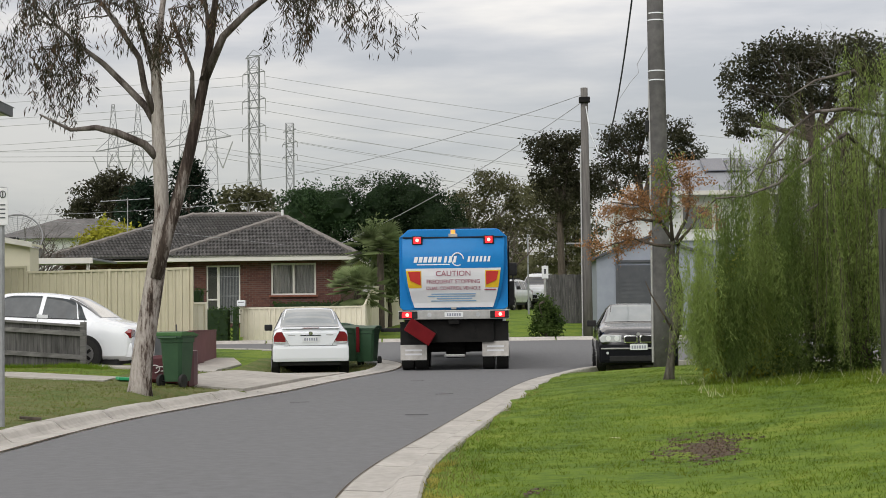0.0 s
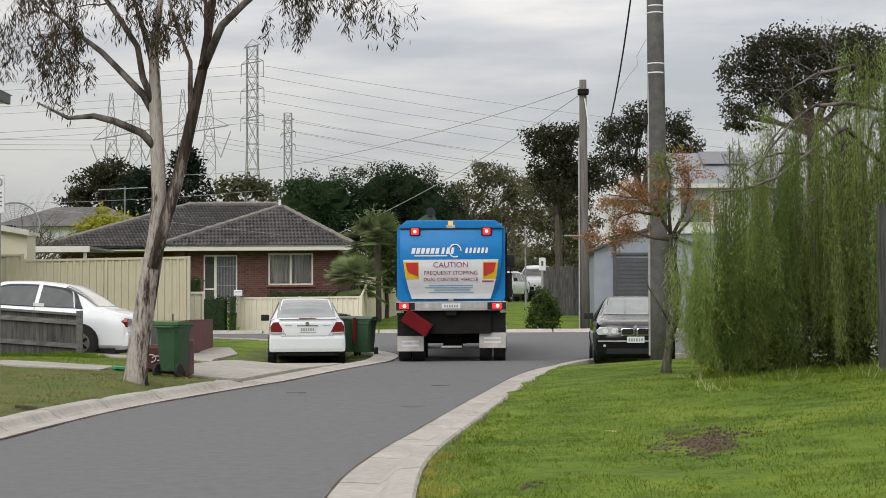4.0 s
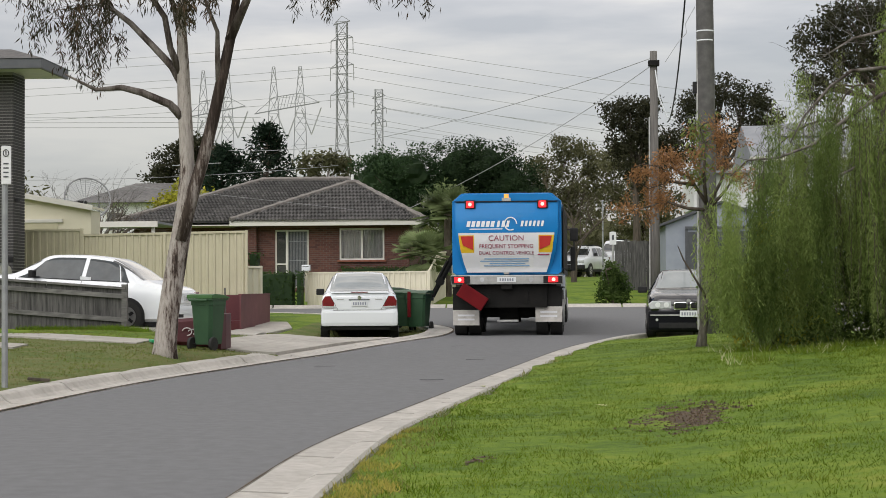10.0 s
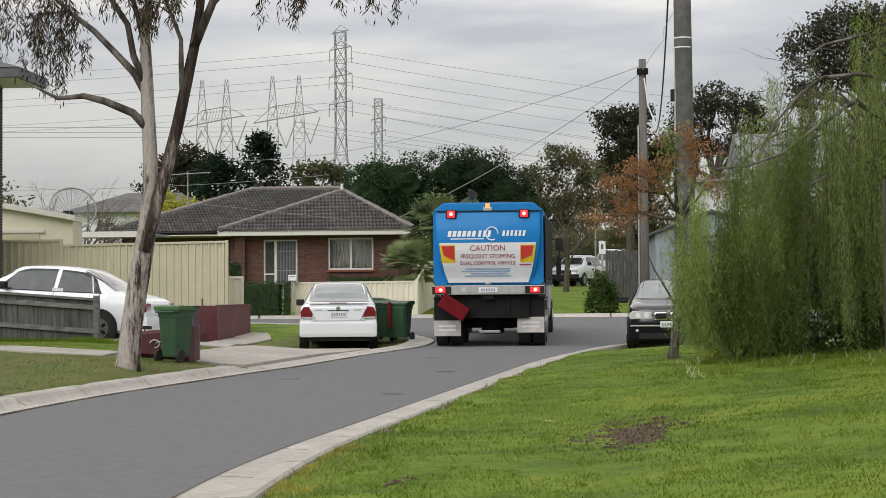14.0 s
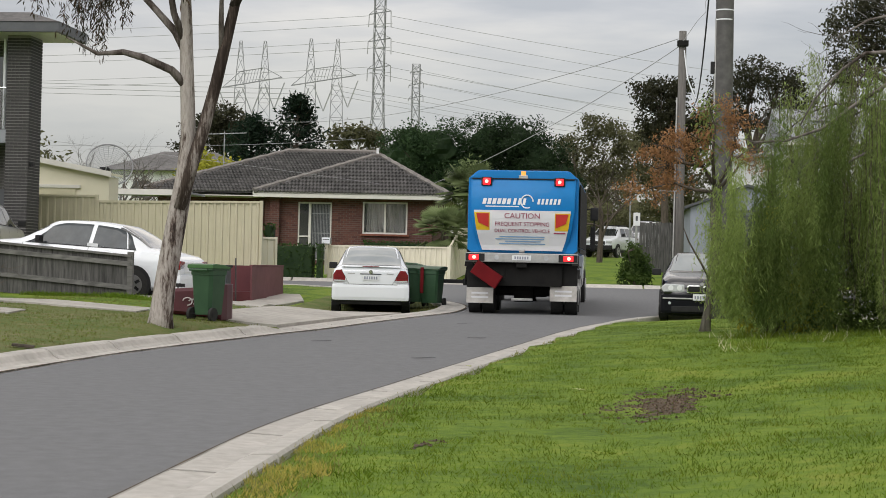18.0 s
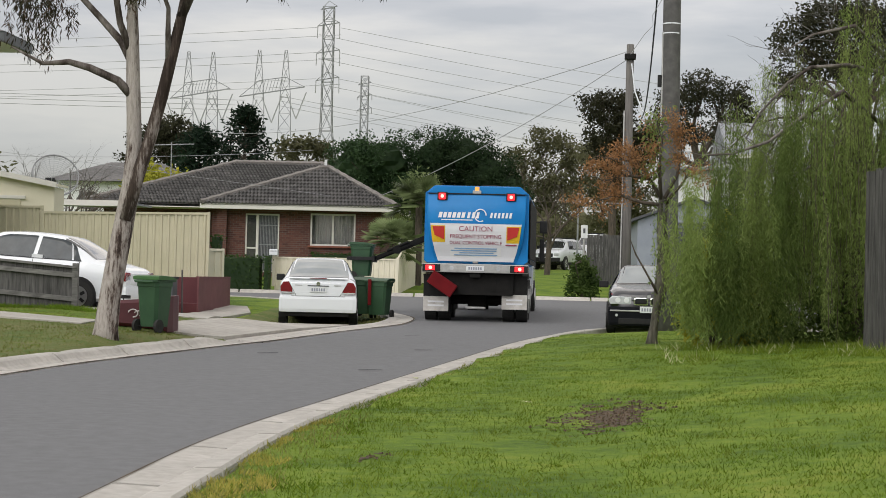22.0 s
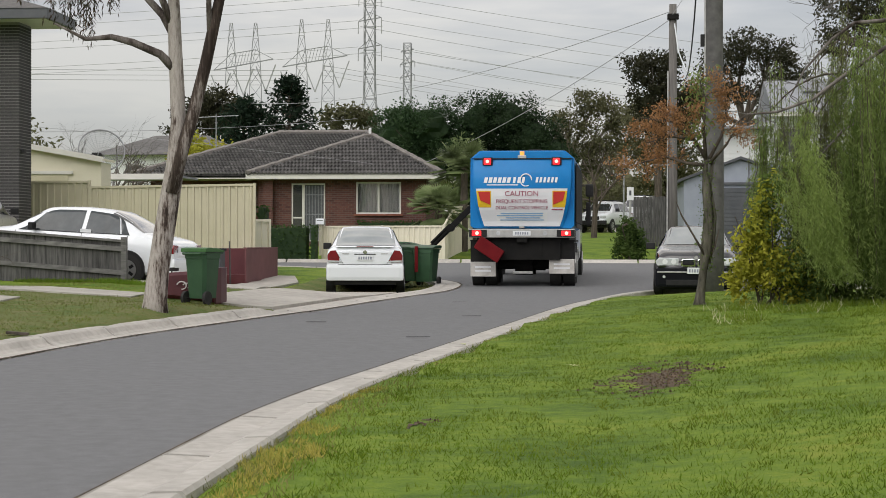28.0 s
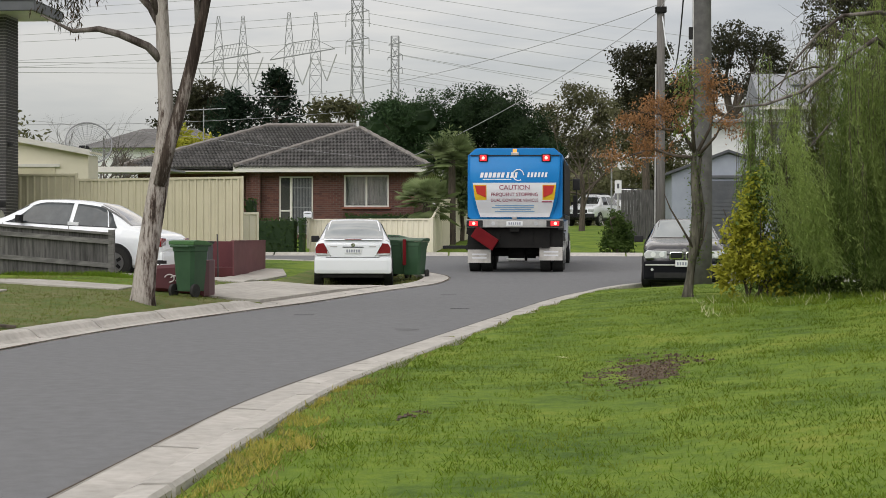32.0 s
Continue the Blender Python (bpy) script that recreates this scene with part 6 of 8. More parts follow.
def far_white_house():
    h = thing("weatherboard_house", pose(0, 0, 0), "white two-storey house with a grey steel roof and solar panels", "house")
    part("upper_wall", boxm(7.45, 14, 70.0, 76, 4.6, 6.0), "white_wall", h)
    part("lower_wall", boxm(7.6, 14, 70.1, 76, 0.9, 4.598), "blue_grey", h)
    part("gable_wall", boxm(9.9, 14, 70.05, 76, 6.002, 6.55), "white_wall", h)
    for z in [4.6 + 0.2 * i for i in range(7)]:
        part("weatherboard", boxm(7.44, 14, 69.975, 70.0, z, z + 0.18), "white_wall", h)
    part("roof", extruded([(69.4, 6.62), (73.2, 8.35), (77, 6.62), (77, 6.55), (69.4, 6.55)], "x", 9.8, 15, 0.01), "steel_roof", h)
    part("gutter", boxm(9.7, 15, 69.28, 69.398, 6.5, 6.68, 0.02), "fascia", h)
    part("lean_roof", boxm(7.1, 9.78, 69.4, 73, 6.01, 6.12, 0.01), "steel_roof", h)
    for i in range(2):
        part("solar_panel", boxm(0, 1.0, -0.02, 0.02, 0, 1.65, 0.01, pose(11.3 + 1.03 * i, 71.6, 7.72, -65.5 + 0, 0, 0)), "solar", h, "dark solar panel")
    w = part("window", boxm(10.0, 11.4, 69.93, 69.974, 5.0, 6.1), "fascia", h)
    part("pane", boxm(10.08, 11.32, 69.915, 69.929, 5.08, 6.02), "car_glass", w)
    s = thing("garage", pose(0, 0, 0), "blue-grey gabled garage with a dark roller door", "garage")
    part("wall", extruded([(5.68, 0.8), (9.9, 0.8), (9.9, 3.6), (7.75, 4.32), (5.68, 3.55)], "y", 62.0, 62.12), "blue_grey", s)
    part("side_wall", boxm(5.68, 5.8, 62.122, 67.5, 0.8, 3.52), "blue_grey", s)
    part("roof", extruded([(5.45, 3.50), (7.75, 4.36), (10.1, 3.55), (10.1, 3.65), (7.75, 4.46), (5.45, 3.60)], "y", 61.8, 67.6, 0.008), "dark_door", s)
    d = part("roller_door", boxm(6.50, 8.6, 61.93, 61.998, 0.8, 3.30), "dark_door", s, "dark grey roller door")
    for k in range(16):
        part("door_slat", boxm(6.52, 8.58, 61.915, 61.929, 0.84 + 0.152 * k, 0.975 + 0.152 * k, 0), "dark_door", d)
    part("door_frame", boxm(6.40, 6.498, 61.92, 61.998, 0.8, 3.40), "dark_door", s)
    part("door_head", boxm(6.40, 8.7, 61.90, 61.998, 3.402, 3.50, 0.01), "dark_door", s)


far_white_house()


# ---- poles, cables, signs ----
def power_pole_near():
    p = thing("power_pole", pose(4.33, 31.0, land(4.33, 31.0)) @ Matrix.Scale(0.90, 4), "tall grey concrete power pole with pale bands beside the black sedan", "pole")
    part("shaft", tubem([(0, 0, -0.3), (0, 0, 1.5), (-0.02, 0, 6), (-0.05, 0, 11)], [0.20, 0.198, 0.185, 0.160], 22), "pole_conc", p, smooth=True)
    for z in (6.15, 6.35, 7.45, 7.6, 8.3, 8.9, 9.6):
        part("band", tubem([(-0.025, 0, z), (-0.025, 0, z + 0.025)], 0.195 - 0.0045 * z + 0.02, 22), "white_paint", p, "pale strap band")
    part("conduit", tubem([(-0.21, -0.05, 0.1), (-0.2, -0.05, 3), (-0.185, -0.03, 6.2)], 0.03, 8), "alu", p, "pale conduit up the pole")
    part("junction_box", boxm(-0.29, -0.20, -0.06, 0.04, 5.05, 5.30, 0.01), "black_plastic", p)
    part("drooping_wire", tubem([(-0.22, 0, 6.9), (-0.42, 0.1, 6.55), (-0.40, 0.1, 6.35), (-0.58, 0.1, 6.15), (-0.85, 0.2, 5.75)], 0.008, 4), "wire_far", p)


def power_pole_far():
    p = thing("power_pole", pose(5.14, 59.8, 0.5), "weathered grey timber power pole by the far kerb", "pole")
    part("shaft", tubem([(0, 0, -0.3), (0, 0, 3), (0, 0, 9.3)], [0.20, 0.17, 0.13], 16), "pole_wood", p, smooth=True)
    part("crossarm", boxm(-0.20, 0.20, -0.22, 0.06, 8.75, 8.95, 0.02), "dark_steel", p)
    part("bracket", tubem([(0, -0.1, 3.55), (-0.75, -0.1, 3.55)], 0.03, 6), "galv", p)
    part("conduit", tubem([(-0.2, -0.1, 0), (-0.17, -0.1, 6.9)], 0.03, 6), "alu", p)
    part("service_cable", tubem([(0.05, -0.15, 8.6), (0.18, -0.2, 7.6), (0.45, -0.2, 6.9), (0.75, -0.2, 6.75)], 0.025, 6), "white_paint", p, "pale looped service cable")


def steel_pole():
    p = thing("steel_pole", pose(4.05, 85.0, 1.3), "thin pale steel pole beyond the far lawn", "pole")
    part("shaft", tubem([(0, 0, -0.2), (0, 0, 4.4)], [0.055, 0.04], 8), "galv", p)
    part("cap", cylm((0, 0, 4.42), 0.06, 0.06, "z", 8), "alu", p)


steel_pole()
power_pole_near()
power_pole_far()


def sagging(a, b, sag, n=18):
    a, b = Vector(a), Vector(b)
    return [a.lerp(b, i / n) - Vector((0, 0, sag * 4 * (i / n) * (1 - i / n))) for i in range(n + 1)]


def cable(a, b, sag, r, material, label):
    ob = part("overhead_cable", tubem(sagging(a, b, sag), r, 5), material)
    tagged(ob, label, "cable", "overhead cables")


cable((5.6, 59.6, 7.2), (4.25, 31.4, 10.3), 1.5, 0.022, "wire", "black service cable between two power poles")
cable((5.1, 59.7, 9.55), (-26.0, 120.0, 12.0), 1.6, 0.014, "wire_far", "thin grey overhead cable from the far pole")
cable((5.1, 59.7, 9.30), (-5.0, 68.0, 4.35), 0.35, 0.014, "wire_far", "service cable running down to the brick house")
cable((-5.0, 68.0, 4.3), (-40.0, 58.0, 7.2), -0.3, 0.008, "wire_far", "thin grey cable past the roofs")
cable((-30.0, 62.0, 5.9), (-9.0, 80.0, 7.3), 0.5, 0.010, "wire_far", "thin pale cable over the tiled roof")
cable((-4.0, 24.0, 9.2), (-30.0, 30.0, 3.8), 0.2, 0.012, "wire", "thin cable behind the gum tree")
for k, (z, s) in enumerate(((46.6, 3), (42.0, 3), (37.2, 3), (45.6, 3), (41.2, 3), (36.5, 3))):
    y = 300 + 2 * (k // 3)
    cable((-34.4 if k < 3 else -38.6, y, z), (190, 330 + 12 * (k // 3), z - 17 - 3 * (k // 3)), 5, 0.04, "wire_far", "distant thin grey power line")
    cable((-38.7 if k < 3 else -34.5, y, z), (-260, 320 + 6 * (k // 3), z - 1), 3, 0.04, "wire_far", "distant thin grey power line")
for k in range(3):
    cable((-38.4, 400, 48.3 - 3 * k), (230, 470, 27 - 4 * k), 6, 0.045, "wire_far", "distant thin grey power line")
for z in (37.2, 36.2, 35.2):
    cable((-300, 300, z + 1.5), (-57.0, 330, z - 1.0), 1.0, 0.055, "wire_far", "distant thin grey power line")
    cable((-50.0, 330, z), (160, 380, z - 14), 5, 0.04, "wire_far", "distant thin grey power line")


def bar(bm, a, b, r=0.2):
    tube(bm, [a, b], r, 4)


def lattice(m, half0, half1, height, arms, label, r=0.085):
    p = thing("pylon", m, label, "pylon", "pylons")
    levels = [height * (1 - (1 - i / 11) ** 1.25) for i in range(12)]
    wid = lambda z: half0 + (half1 - half0) * min(1, z / (height * 0.55))
    for sx, sy in ((-1, -1), (1, -1), (1, 1), (-1, 1)):
        part("leg", tubem([(sx * wid(a), sy * wid(a), a) for a in levels], r * 1.15, 4), "pylon", p)
    bm = bmesh.new()
    for a, b in zip(levels, levels[1:]):
        for (ax, ay), (bx, by) in (((-1, -1), (1, -1)), ((1, -1), (1, 1)), ((1, 1), (-1, 1)), ((-1, 1), (-1, -1))):
            bar(bm, (ax * wid(a), ay * wid(a), a), (bx * wid(b), by * wid(b), b), r * 0.7)
            bar(bm, (bx * wid(a), by * wid(a), a), (ax * wid(b), ay * wid(b), b), r * 0.7)
            bar(bm, (ax * wid(b), ay * wid(b), b), (bx * wid(b), by * wid(b), b), r * 0.7)
    part("bracing", bm, "pylon", p, kind="stuff")
    for z, reach, drop in arms:
        bm = bmesh.new()
        bar(bm, (-reach, 0, z - 0.35), (reach, 0, z + 0.35), r * 1.4)
        bar(bm, (-reach, 0, z - 0.35), (0, 0, z + 1.3), r * 0.8)
        bar(bm, (reach, 0, z + 0.35), (0, 0, z + 1.3), r * 0.8)
        part("crossarm", bm, "pylon", p)
        if drop:
            for s in (-1, 1):
                part("insulator", tubem([(s * reach, 0, z + 0.35 * s), (s * reach * 1.03, 0, z - drop)], r, 5), "wire_far", p)


lattice(pose(-36.6, 300, 2), 4.2, 0.95, 48.3, ((35.2, 2.1, 2.6), (40.2, 2.1, 2.6), (45.2, 2.0, 2.6), (48.2, 1.5, 0)), "tall grey lattice power pylon with three crossarms")
lattice(pose(-40.2, 400, 2), 3.6, 0.9, 48.0, ((40.0, 1.75, 1.0), (43.2, 1.75, 1.0), (46.2, 1.6, 0)), "smaller grey lattice pylon further off", 0.095)


def portal_pylon(x, y, z0, span, top, label):
    p = thing("pylon", pose(x, y, z0), label, "pylon", "pylons")
    for s in (-1, 1):
        bm = bmesh.new()
        cx = s * span / 2
        hs = [i / 14 for i in range(15)]
        w = lambda t: 0.25 + 4.0 * (1 - t) if t > 0.82 else 2.2 - 1.45 * t
        for sx in (-1, 1):
            for a, b in zip(hs, hs[1:]):
                bar(bm, (cx + sx * w(a), 0, top * a), (cx + sx * w(b), 0, top * b), 0.095)
                bar(bm, (cx + sx * w(a), 0, top * a), (cx - sx * w(b), 0, top * b), 0.055)
        for b in hs[1:]:
            bar(bm, (cx - w(b), 0, top * b), (cx + w(b), 0, top * b), 0.055)
        part("mast", bm, "pylon", p, kind="stuff")
    zb = top - 8.4
    bm = bmesh.new()
    bar(bm, (-span * 1.22, 0, zb - 1.1), (span * 1.22, 0, zb + 1.1), 0.15)
    bar(bm, (-span * 0.5, 0, zb + 2.2), (span * 0.5, 0, zb + 3.0), 0.10)
    bar(bm, (-span * 1.22, 0, zb - 1.1), (-span * 0.5, 0, zb + 2.2), 0.08)
    bar(bm, (span * 1.22, 0, zb + 1.1), (span * 0.5, 0, zb + 3.0), 0.08)
    for k in range(8):
        a, b = -span / 2 + span * k / 8, -span / 2 + span * (k + 1) / 8
        bar(bm, (a, 0, zb - 0.4 + 0.9 * k / 8), (b, 0, zb + 2.3 + 0.8 * k / 8), 0.055)
    part("crossbeam", bm, "pylon", p)
    for c in (-span * 0.92, 0.02, span * 0.92):
        bm = bmesh.new()
        t = zb + c / span * 0.9
        bar(bm, (c - 2.0, 0, t - 1.2), (c, 0, t - 6.2), 0.15)
        bar(bm, (c + 2.0, 0, t - 0.8), (c, 0, t - 6.2), 0.15)
        part("insulator_pair", bm, "wire_far", p, "vee pair of insulator strings")


portal_pylon(-66.2, 330, 2, 5.0, 43.8, "grey twin-mast portal pylon with vee insulators")
portal_pylon(-51.6, 330, 2, 5.4, 44.4, "grey twin-mast portal pylon with vee insulators")


def street_signs():
    s = thing("parking_sign", pose(-4.90, 18.2, 0.12), "narrow white parking sign on a grey steel post", "sign")
    part("post", tubem([(0, 0, -0.2), (0, 0, 2.75)], 0.036, 10), "galv", s)
    f = part("face", boxm(-0.028, 0.088, -0.052, -0.040, 2.30, 2.74, 0.012), "sign_white", s)
    part("symbol_ring", tubem([(0.03 + 0.032 * math.cos(a), -0.056, 2.66 + 0.04 * math.sin(a)) for a in [i * math.pi / 8 for i in range(17)]], 0.005, 4), "ink_black", f)
    part("symbol_bar", boxm(0.025, 0.035, -0.058, -0.053, 2.63, 2.69), "ink_black", f)
    for k in range(4):
        part("print_bar", boxm(0.0, 0.06, -0.056, -0.053, 2.38 + 0.05 * k, 2.395 + 0.05 * k), "dark_door", f)
    s = thing("street_sign", pose(3.68, 61.4, 0.72), "small white sign on a pale post by the far lawn", "sign")
    part("post", tubem([(0, 0, -0.2), (0, 0, 2.6)], 0.045, 8), "alu", s)
    f = part("face", boxm(-0.125, 0.125, -0.066, -0.05, 2.10, 2.58, 0.015), "sign_white", s)
    part("print_bar", boxm(-0.04, 0.04, -0.07, -0.067, 2.28, 2.46), "dark_door", f)
    b = thing("letterbox", pose(-7.42, 58.6, 0.78), "white letterbox on the end of the front fence", "letterbox")
    part("post", boxm(-0.05, 0.05, -0.05, 0.05, 0, 1.1), "cream_light", b)
    part("box", boxm(-0.14, 0.16, -0.2, 0.16, 1.1, 1.32, 0.03), "white_paint", b)
    part("slot", boxm(-0.1, 0.12, -0.204, -0.201, 1.24, 1.26), "black_plastic", b)
    b = thing("letterbox", pose(-7.35, 24.0, 0.32), "pale letterbox on a thin white post on the verge", "letterbox")
    part("post", boxm(-0.03, 0.03, -0.03, 0.03, 0, 0.84, 0.005), "white_paint", b)
    part("box", boxm(-0.25, 0.24, -0.18, 0.18, 0.84, 1.02, 0.03), "sign_white", b)


street_signs()
slabs("crossing", "narrow concrete strip to the letterbox", [((-12.0, 25.1), (-9.5, 24.95), (-9.5, 25.75), (-12.0, 25.9)), ((-9.48, 24.95), (-7.0, 24.8), (-7.0, 25.6), (-9.48, 25.75))])
tagged(part("fallen_bark", boxm(-0.13, 0.13, -0.05, 0.05, 0, 0.035, 0.012, pose(-4.85, 19.3, land(-4.85, 19.3) + 0.012, 0, 5, 8)), "bark_dark"), "curled strip of dark fallen bark on the verge", "bark")


def bare_shrub(x, y, h, seed):
    rng = np.random.default_rng(seed)
    t = thing("bare_shrub", pose(x, y, land(x, y)), "leafless brown shrub beside the letterbox", "shrub")
    for k in range(6):
        bm = bmesh.new()
        twigs(bm, (rng.normal(0, 0.04), rng.normal(0, 0.04), -0.03), (rng.normal(0, 0.25), rng.normal(0, 0.25), 1), h * 0.55, 0.014, rng, 2, [], 0.3, 3)
        part("branch", bm, "bark_dark", t)


part("garden_sheet", boxm(-0.28, 0.28, -0.2, 0.2, 0, 0.05, 0.012, pose(-5.2, 27.5, land(-5.2, 27.5) + 0.01, 0, 4, 20)), "green_cloth")
tagged(bpy.data.objects["garden_sheet"], "bright green plastic sheet lying on the grass", "sheet")


# ---- trees and shrubs ----
M["leaf_willow_deep"] = leafmat("deep_drooping_leaf", (0.110, 0.168, 0.043), (0.184, 0.242, 0.071), 0.5, thin=0.5)
M["leaf_willow_grey"] = leafmat("grey_drooping_leaf", (0.16, 0.19, 0.065), (0.255, 0.275, 0.11), 0.5, thin=0.5)
M["leaf_gumdark"] = leafmat("dark_brownish_gum_leaf", (0.036, 0.040, 0.022), (0.070, 0.068, 0.040))
M["bark_mossy"] = mat("mossy_grey_bark", (0.035, 0.032, 0.022), (0.145, 0.135, 0.105), 0.9, 5, 0.7, 20, stretch=(3, 3, 0.7))
def leaves(name, at, length, width, material, parent, rng, droop=0.0, label="", spread=0.0, kind="stuff"):
    """Many small leaf blades at the given places; droop 1 hangs them straight down, 0 turns them every way."""
    at = np.asarray(at, float)
    n = len(at)
    if spread:
        at = at + rng.normal(0, spread, (n, 3))
    d = rng.normal(0, 1, (n, 3))
    d[:, 2] = d[:, 2] * (1 - droop) - 2.2 * droop
    d /= np.linalg.norm(d, axis=1)[:, None]
    s = np.cross(d, rng.normal(0, 1, (n, 3)))
    s /= np.linalg.norm(s, axis=1)[:, None]
    k = rng.uniform(0.7, 1.3, (n, 1))
    L, W = length * k, width * k * rng.uniform(0.8, 1.2, (n, 1))
    v = np.stack([at, at + d * L * 0.5 + s * W / 2, at + d * L, at + d * L * 0.5 - s * W / 2], 1).reshape(-1, 3)
    me = bpy.data.meshes.new(name)
    me.vertices.add(4 * n)
    me.vertices.foreach_set("co", v.ravel())
    me.loops.add(4 * n)
    me.loops.foreach_set("vertex_index", np.arange(4 * n, dtype=np.int32))
    me.polygons.add(n)
    me.polygons.foreach_set("loop_start", np.arange(0, 4 * n, 4, dtype=np.int32))
    me.update(calc_edges=True)
    return part(name, me, material, parent, label, kind=kind)


def twigs(bm, p, d, length, r, rng, depth, tips, curl=0.35, split=3, droop=0.0):
    """A limb that wanders, thins and forks; the places along its last forks are gathered in tips."""
    pts, radii, q, n = [Vector(p)], [r], Vector(p), 5
    d = Vector(d).normalized()
    for i in range(n):
        d = (d + Vector(rng.normal(0, curl / 2, 3)) + Vector((0, 0, -droop * 0.3))).normalized()
        q = q + d * (length / n)
        pts.append(q)
        radii.append(r * (1 - 0.62 * (i + 1) / n))
    tube(bm, pts, radii, 5 if r < 0.03 else 8)
    if depth == 0:
        tips += pts[1:]
        return
    for k in range(split):
        i = min(n, 2 + int(rng.integers(0, n - 1)))
        twigs(bm, pts[i], d + Vector(rng.normal(0, 0.75, 3)), length * rng.uniform(0.55, 0.8), max(radii[i] * 0.75, 0.003), rng, depth - 1, tips, curl, split, droop)


bare_shrub(-8.35, 27.0, 1.25, 25)


def lowest(x):
    """How low the gum's foliage hangs."""
    return interp(x, (-4.9, -4.7, -4.0, -3.8, -2.7, -2.5), (4.3, 4.7, 5.2, 5.6, 5.6, 5.65))


def gum_tree():
    t = thing("gum_tree", pose(0, 0, 0), "tall smooth-barked gum tree with a forked trunk and drooping leaves", "tree")
    rng = np.random.default_rng(11)
    Y0 = 24.2
    P = lambda *q: [(x, Y0 + dy, z) for x, z, dy in q]
    trunk = tubem(P((-4.47, 0.0, 0), (-4.45, 0.35, 0), (-4.40, 0.8, 0), (-4.33, 1.3, 0), (-4.22, 1.9, 0), (-4.13, 2.45, 0), (-4.10, 3.0, 0), (-4.12, 3.5, 0), (-4.14, 4.0, 0), (-4.17, 4.6, 0), (-4.20, 5.3, 0), (-4.10, 6.1, 0.1), (-3.98, 7.2, 0.2)),
                  [0.235, 0.175, 0.155, 0.148, 0.142, 0.138, 0.115, 0.105, 0.105, 0.09, 0.07, 0.05, 0.025], 14)
    for v in trunk.verts:
        k = 0.018 * noise.noise(v.co * 3.5) + 0.010 * noise.noise(v.co * 9)
        v.co += Vector((v.co.x + 4.3, v.co.y - Y0, 0)).normalized() * k
    part("trunk", trunk, "bark", t, "pale grey trunk with dark peeling patches", smooth=True)
    limbs = [
        (P((-4.20, 1.95, -0.05), (-4.02, 2.6, -0.08), (-3.86, 3.1, -0.1), (-3.68, 3.8, -0.1), (-3.55, 4.4, -0.1), (-3.42, 5.0, -0.1), (-3.33, 5.6, -0.1), (-3.24, 6.4, 0), (-3.15, 7.4, 0)), [0.11, 0.10, 0.095, 0.09, 0.085, 0.075, 0.06, 0.045, 0.02]),
        (P((-3.44, 4.95, -0.1), (-3.12, 5.62, -0.2), (-2.72, 5.98, -0.3), (-2.36, 6.25, -0.3), (-1.7, 6.55, -0.3), (-1.1, 6.6, -0.4)), [0.075, 0.06, 0.05, 0.042, 0.03, 0.015]),
        (P((-3.60, 4.25, -0.1), (-3.60, 4.7, -0.2), (-3.58, 5.05, -0.3), (-3.74, 5.5, -0.4), (-3.9, 6.0, -0.5)), [0.05, 0.04, 0.032, 0.025, 0.012]),
        (P((-4.12, 3.75, 0), (-4.35, 4.0, -0.1), (-4.75, 4.17, -0.2), (-5.06, 4.25, -0.2), (-5.45, 4.22, -0.2), (-5.9, 4.45, -0.3)), [0.075, 0.062, 0.055, 0.045, 0.03, 0.012]),
        (P((-4.15, 4.25, 0), (-4.36, 4.60, 0.1), (-4.70, 4.95, 0.2), (-5.05, 5.3, 0.3), (-5.5, 5.65, 0.4), (-6.1, 6.2, 0.4)), [0.07, 0.06, 0.05, 0.045, 0.03, 0.012]),
        (P((-4.17, 4.4, 0), (-4.34, 4.85, -0.1), (-4.40, 5.3, -0.2), (-4.66, 5.72, -0.3), (-5.0, 6.2, -0.3), (-5.3, 6.9, -0.3)), [0.06, 0.05, 0.045, 0.04, 0.03, 0.015]),
        (P((-4.19, 5.0, 0), (-4.35, 5.5, 0.2), (-4.55, 6.1, 0.3), (-4.7, 6.9, 0.4)), [0.05, 0.042, 0.03, 0.015]),
        (P((-3.36, 5.4, -0.1), (-3.42, 6.0, 0.2), (-3.6, 6.8, 0.4)), [0.05, 0.035, 0.015]),
        (P((-3.05, 5.7, -0.2), (-2.6, 6.2, 0.2), (-2.2, 6.9, 0.5)), [0.04, 0.03, 0.012]),
    ]
    tips = []
    for pts, rad in limbs:
        bm = tubem(pts, rad, 9)
        part("limb", bm, "bark_fork" if pts is limbs[0][0] else "bark_limb", t, smooth=True)
    bm = bmesh.new()
    for li, count, d, ln in ((1, 9, (0.4, 0, -0.1), 0.75), (3, 7, (-0.7, 0, 0.25), 0.65), (4, 10, (-0.6, 0, 0.2), 0.85), (5, 9, (-0.5, 0, 0.4), 0.8), (6, 7, (-0.2, 0, 0.6), 0.8), (2, 5, (-0.2, 0, 0.3), 0.45), (7, 4, (0, 0, 0.6), 0.7), (8, 6, (0.4, 0, 0.4), 0.7), (0, 3, (0.1, 0, 0.9), 0.7)):
        pts = limbs[li][0]
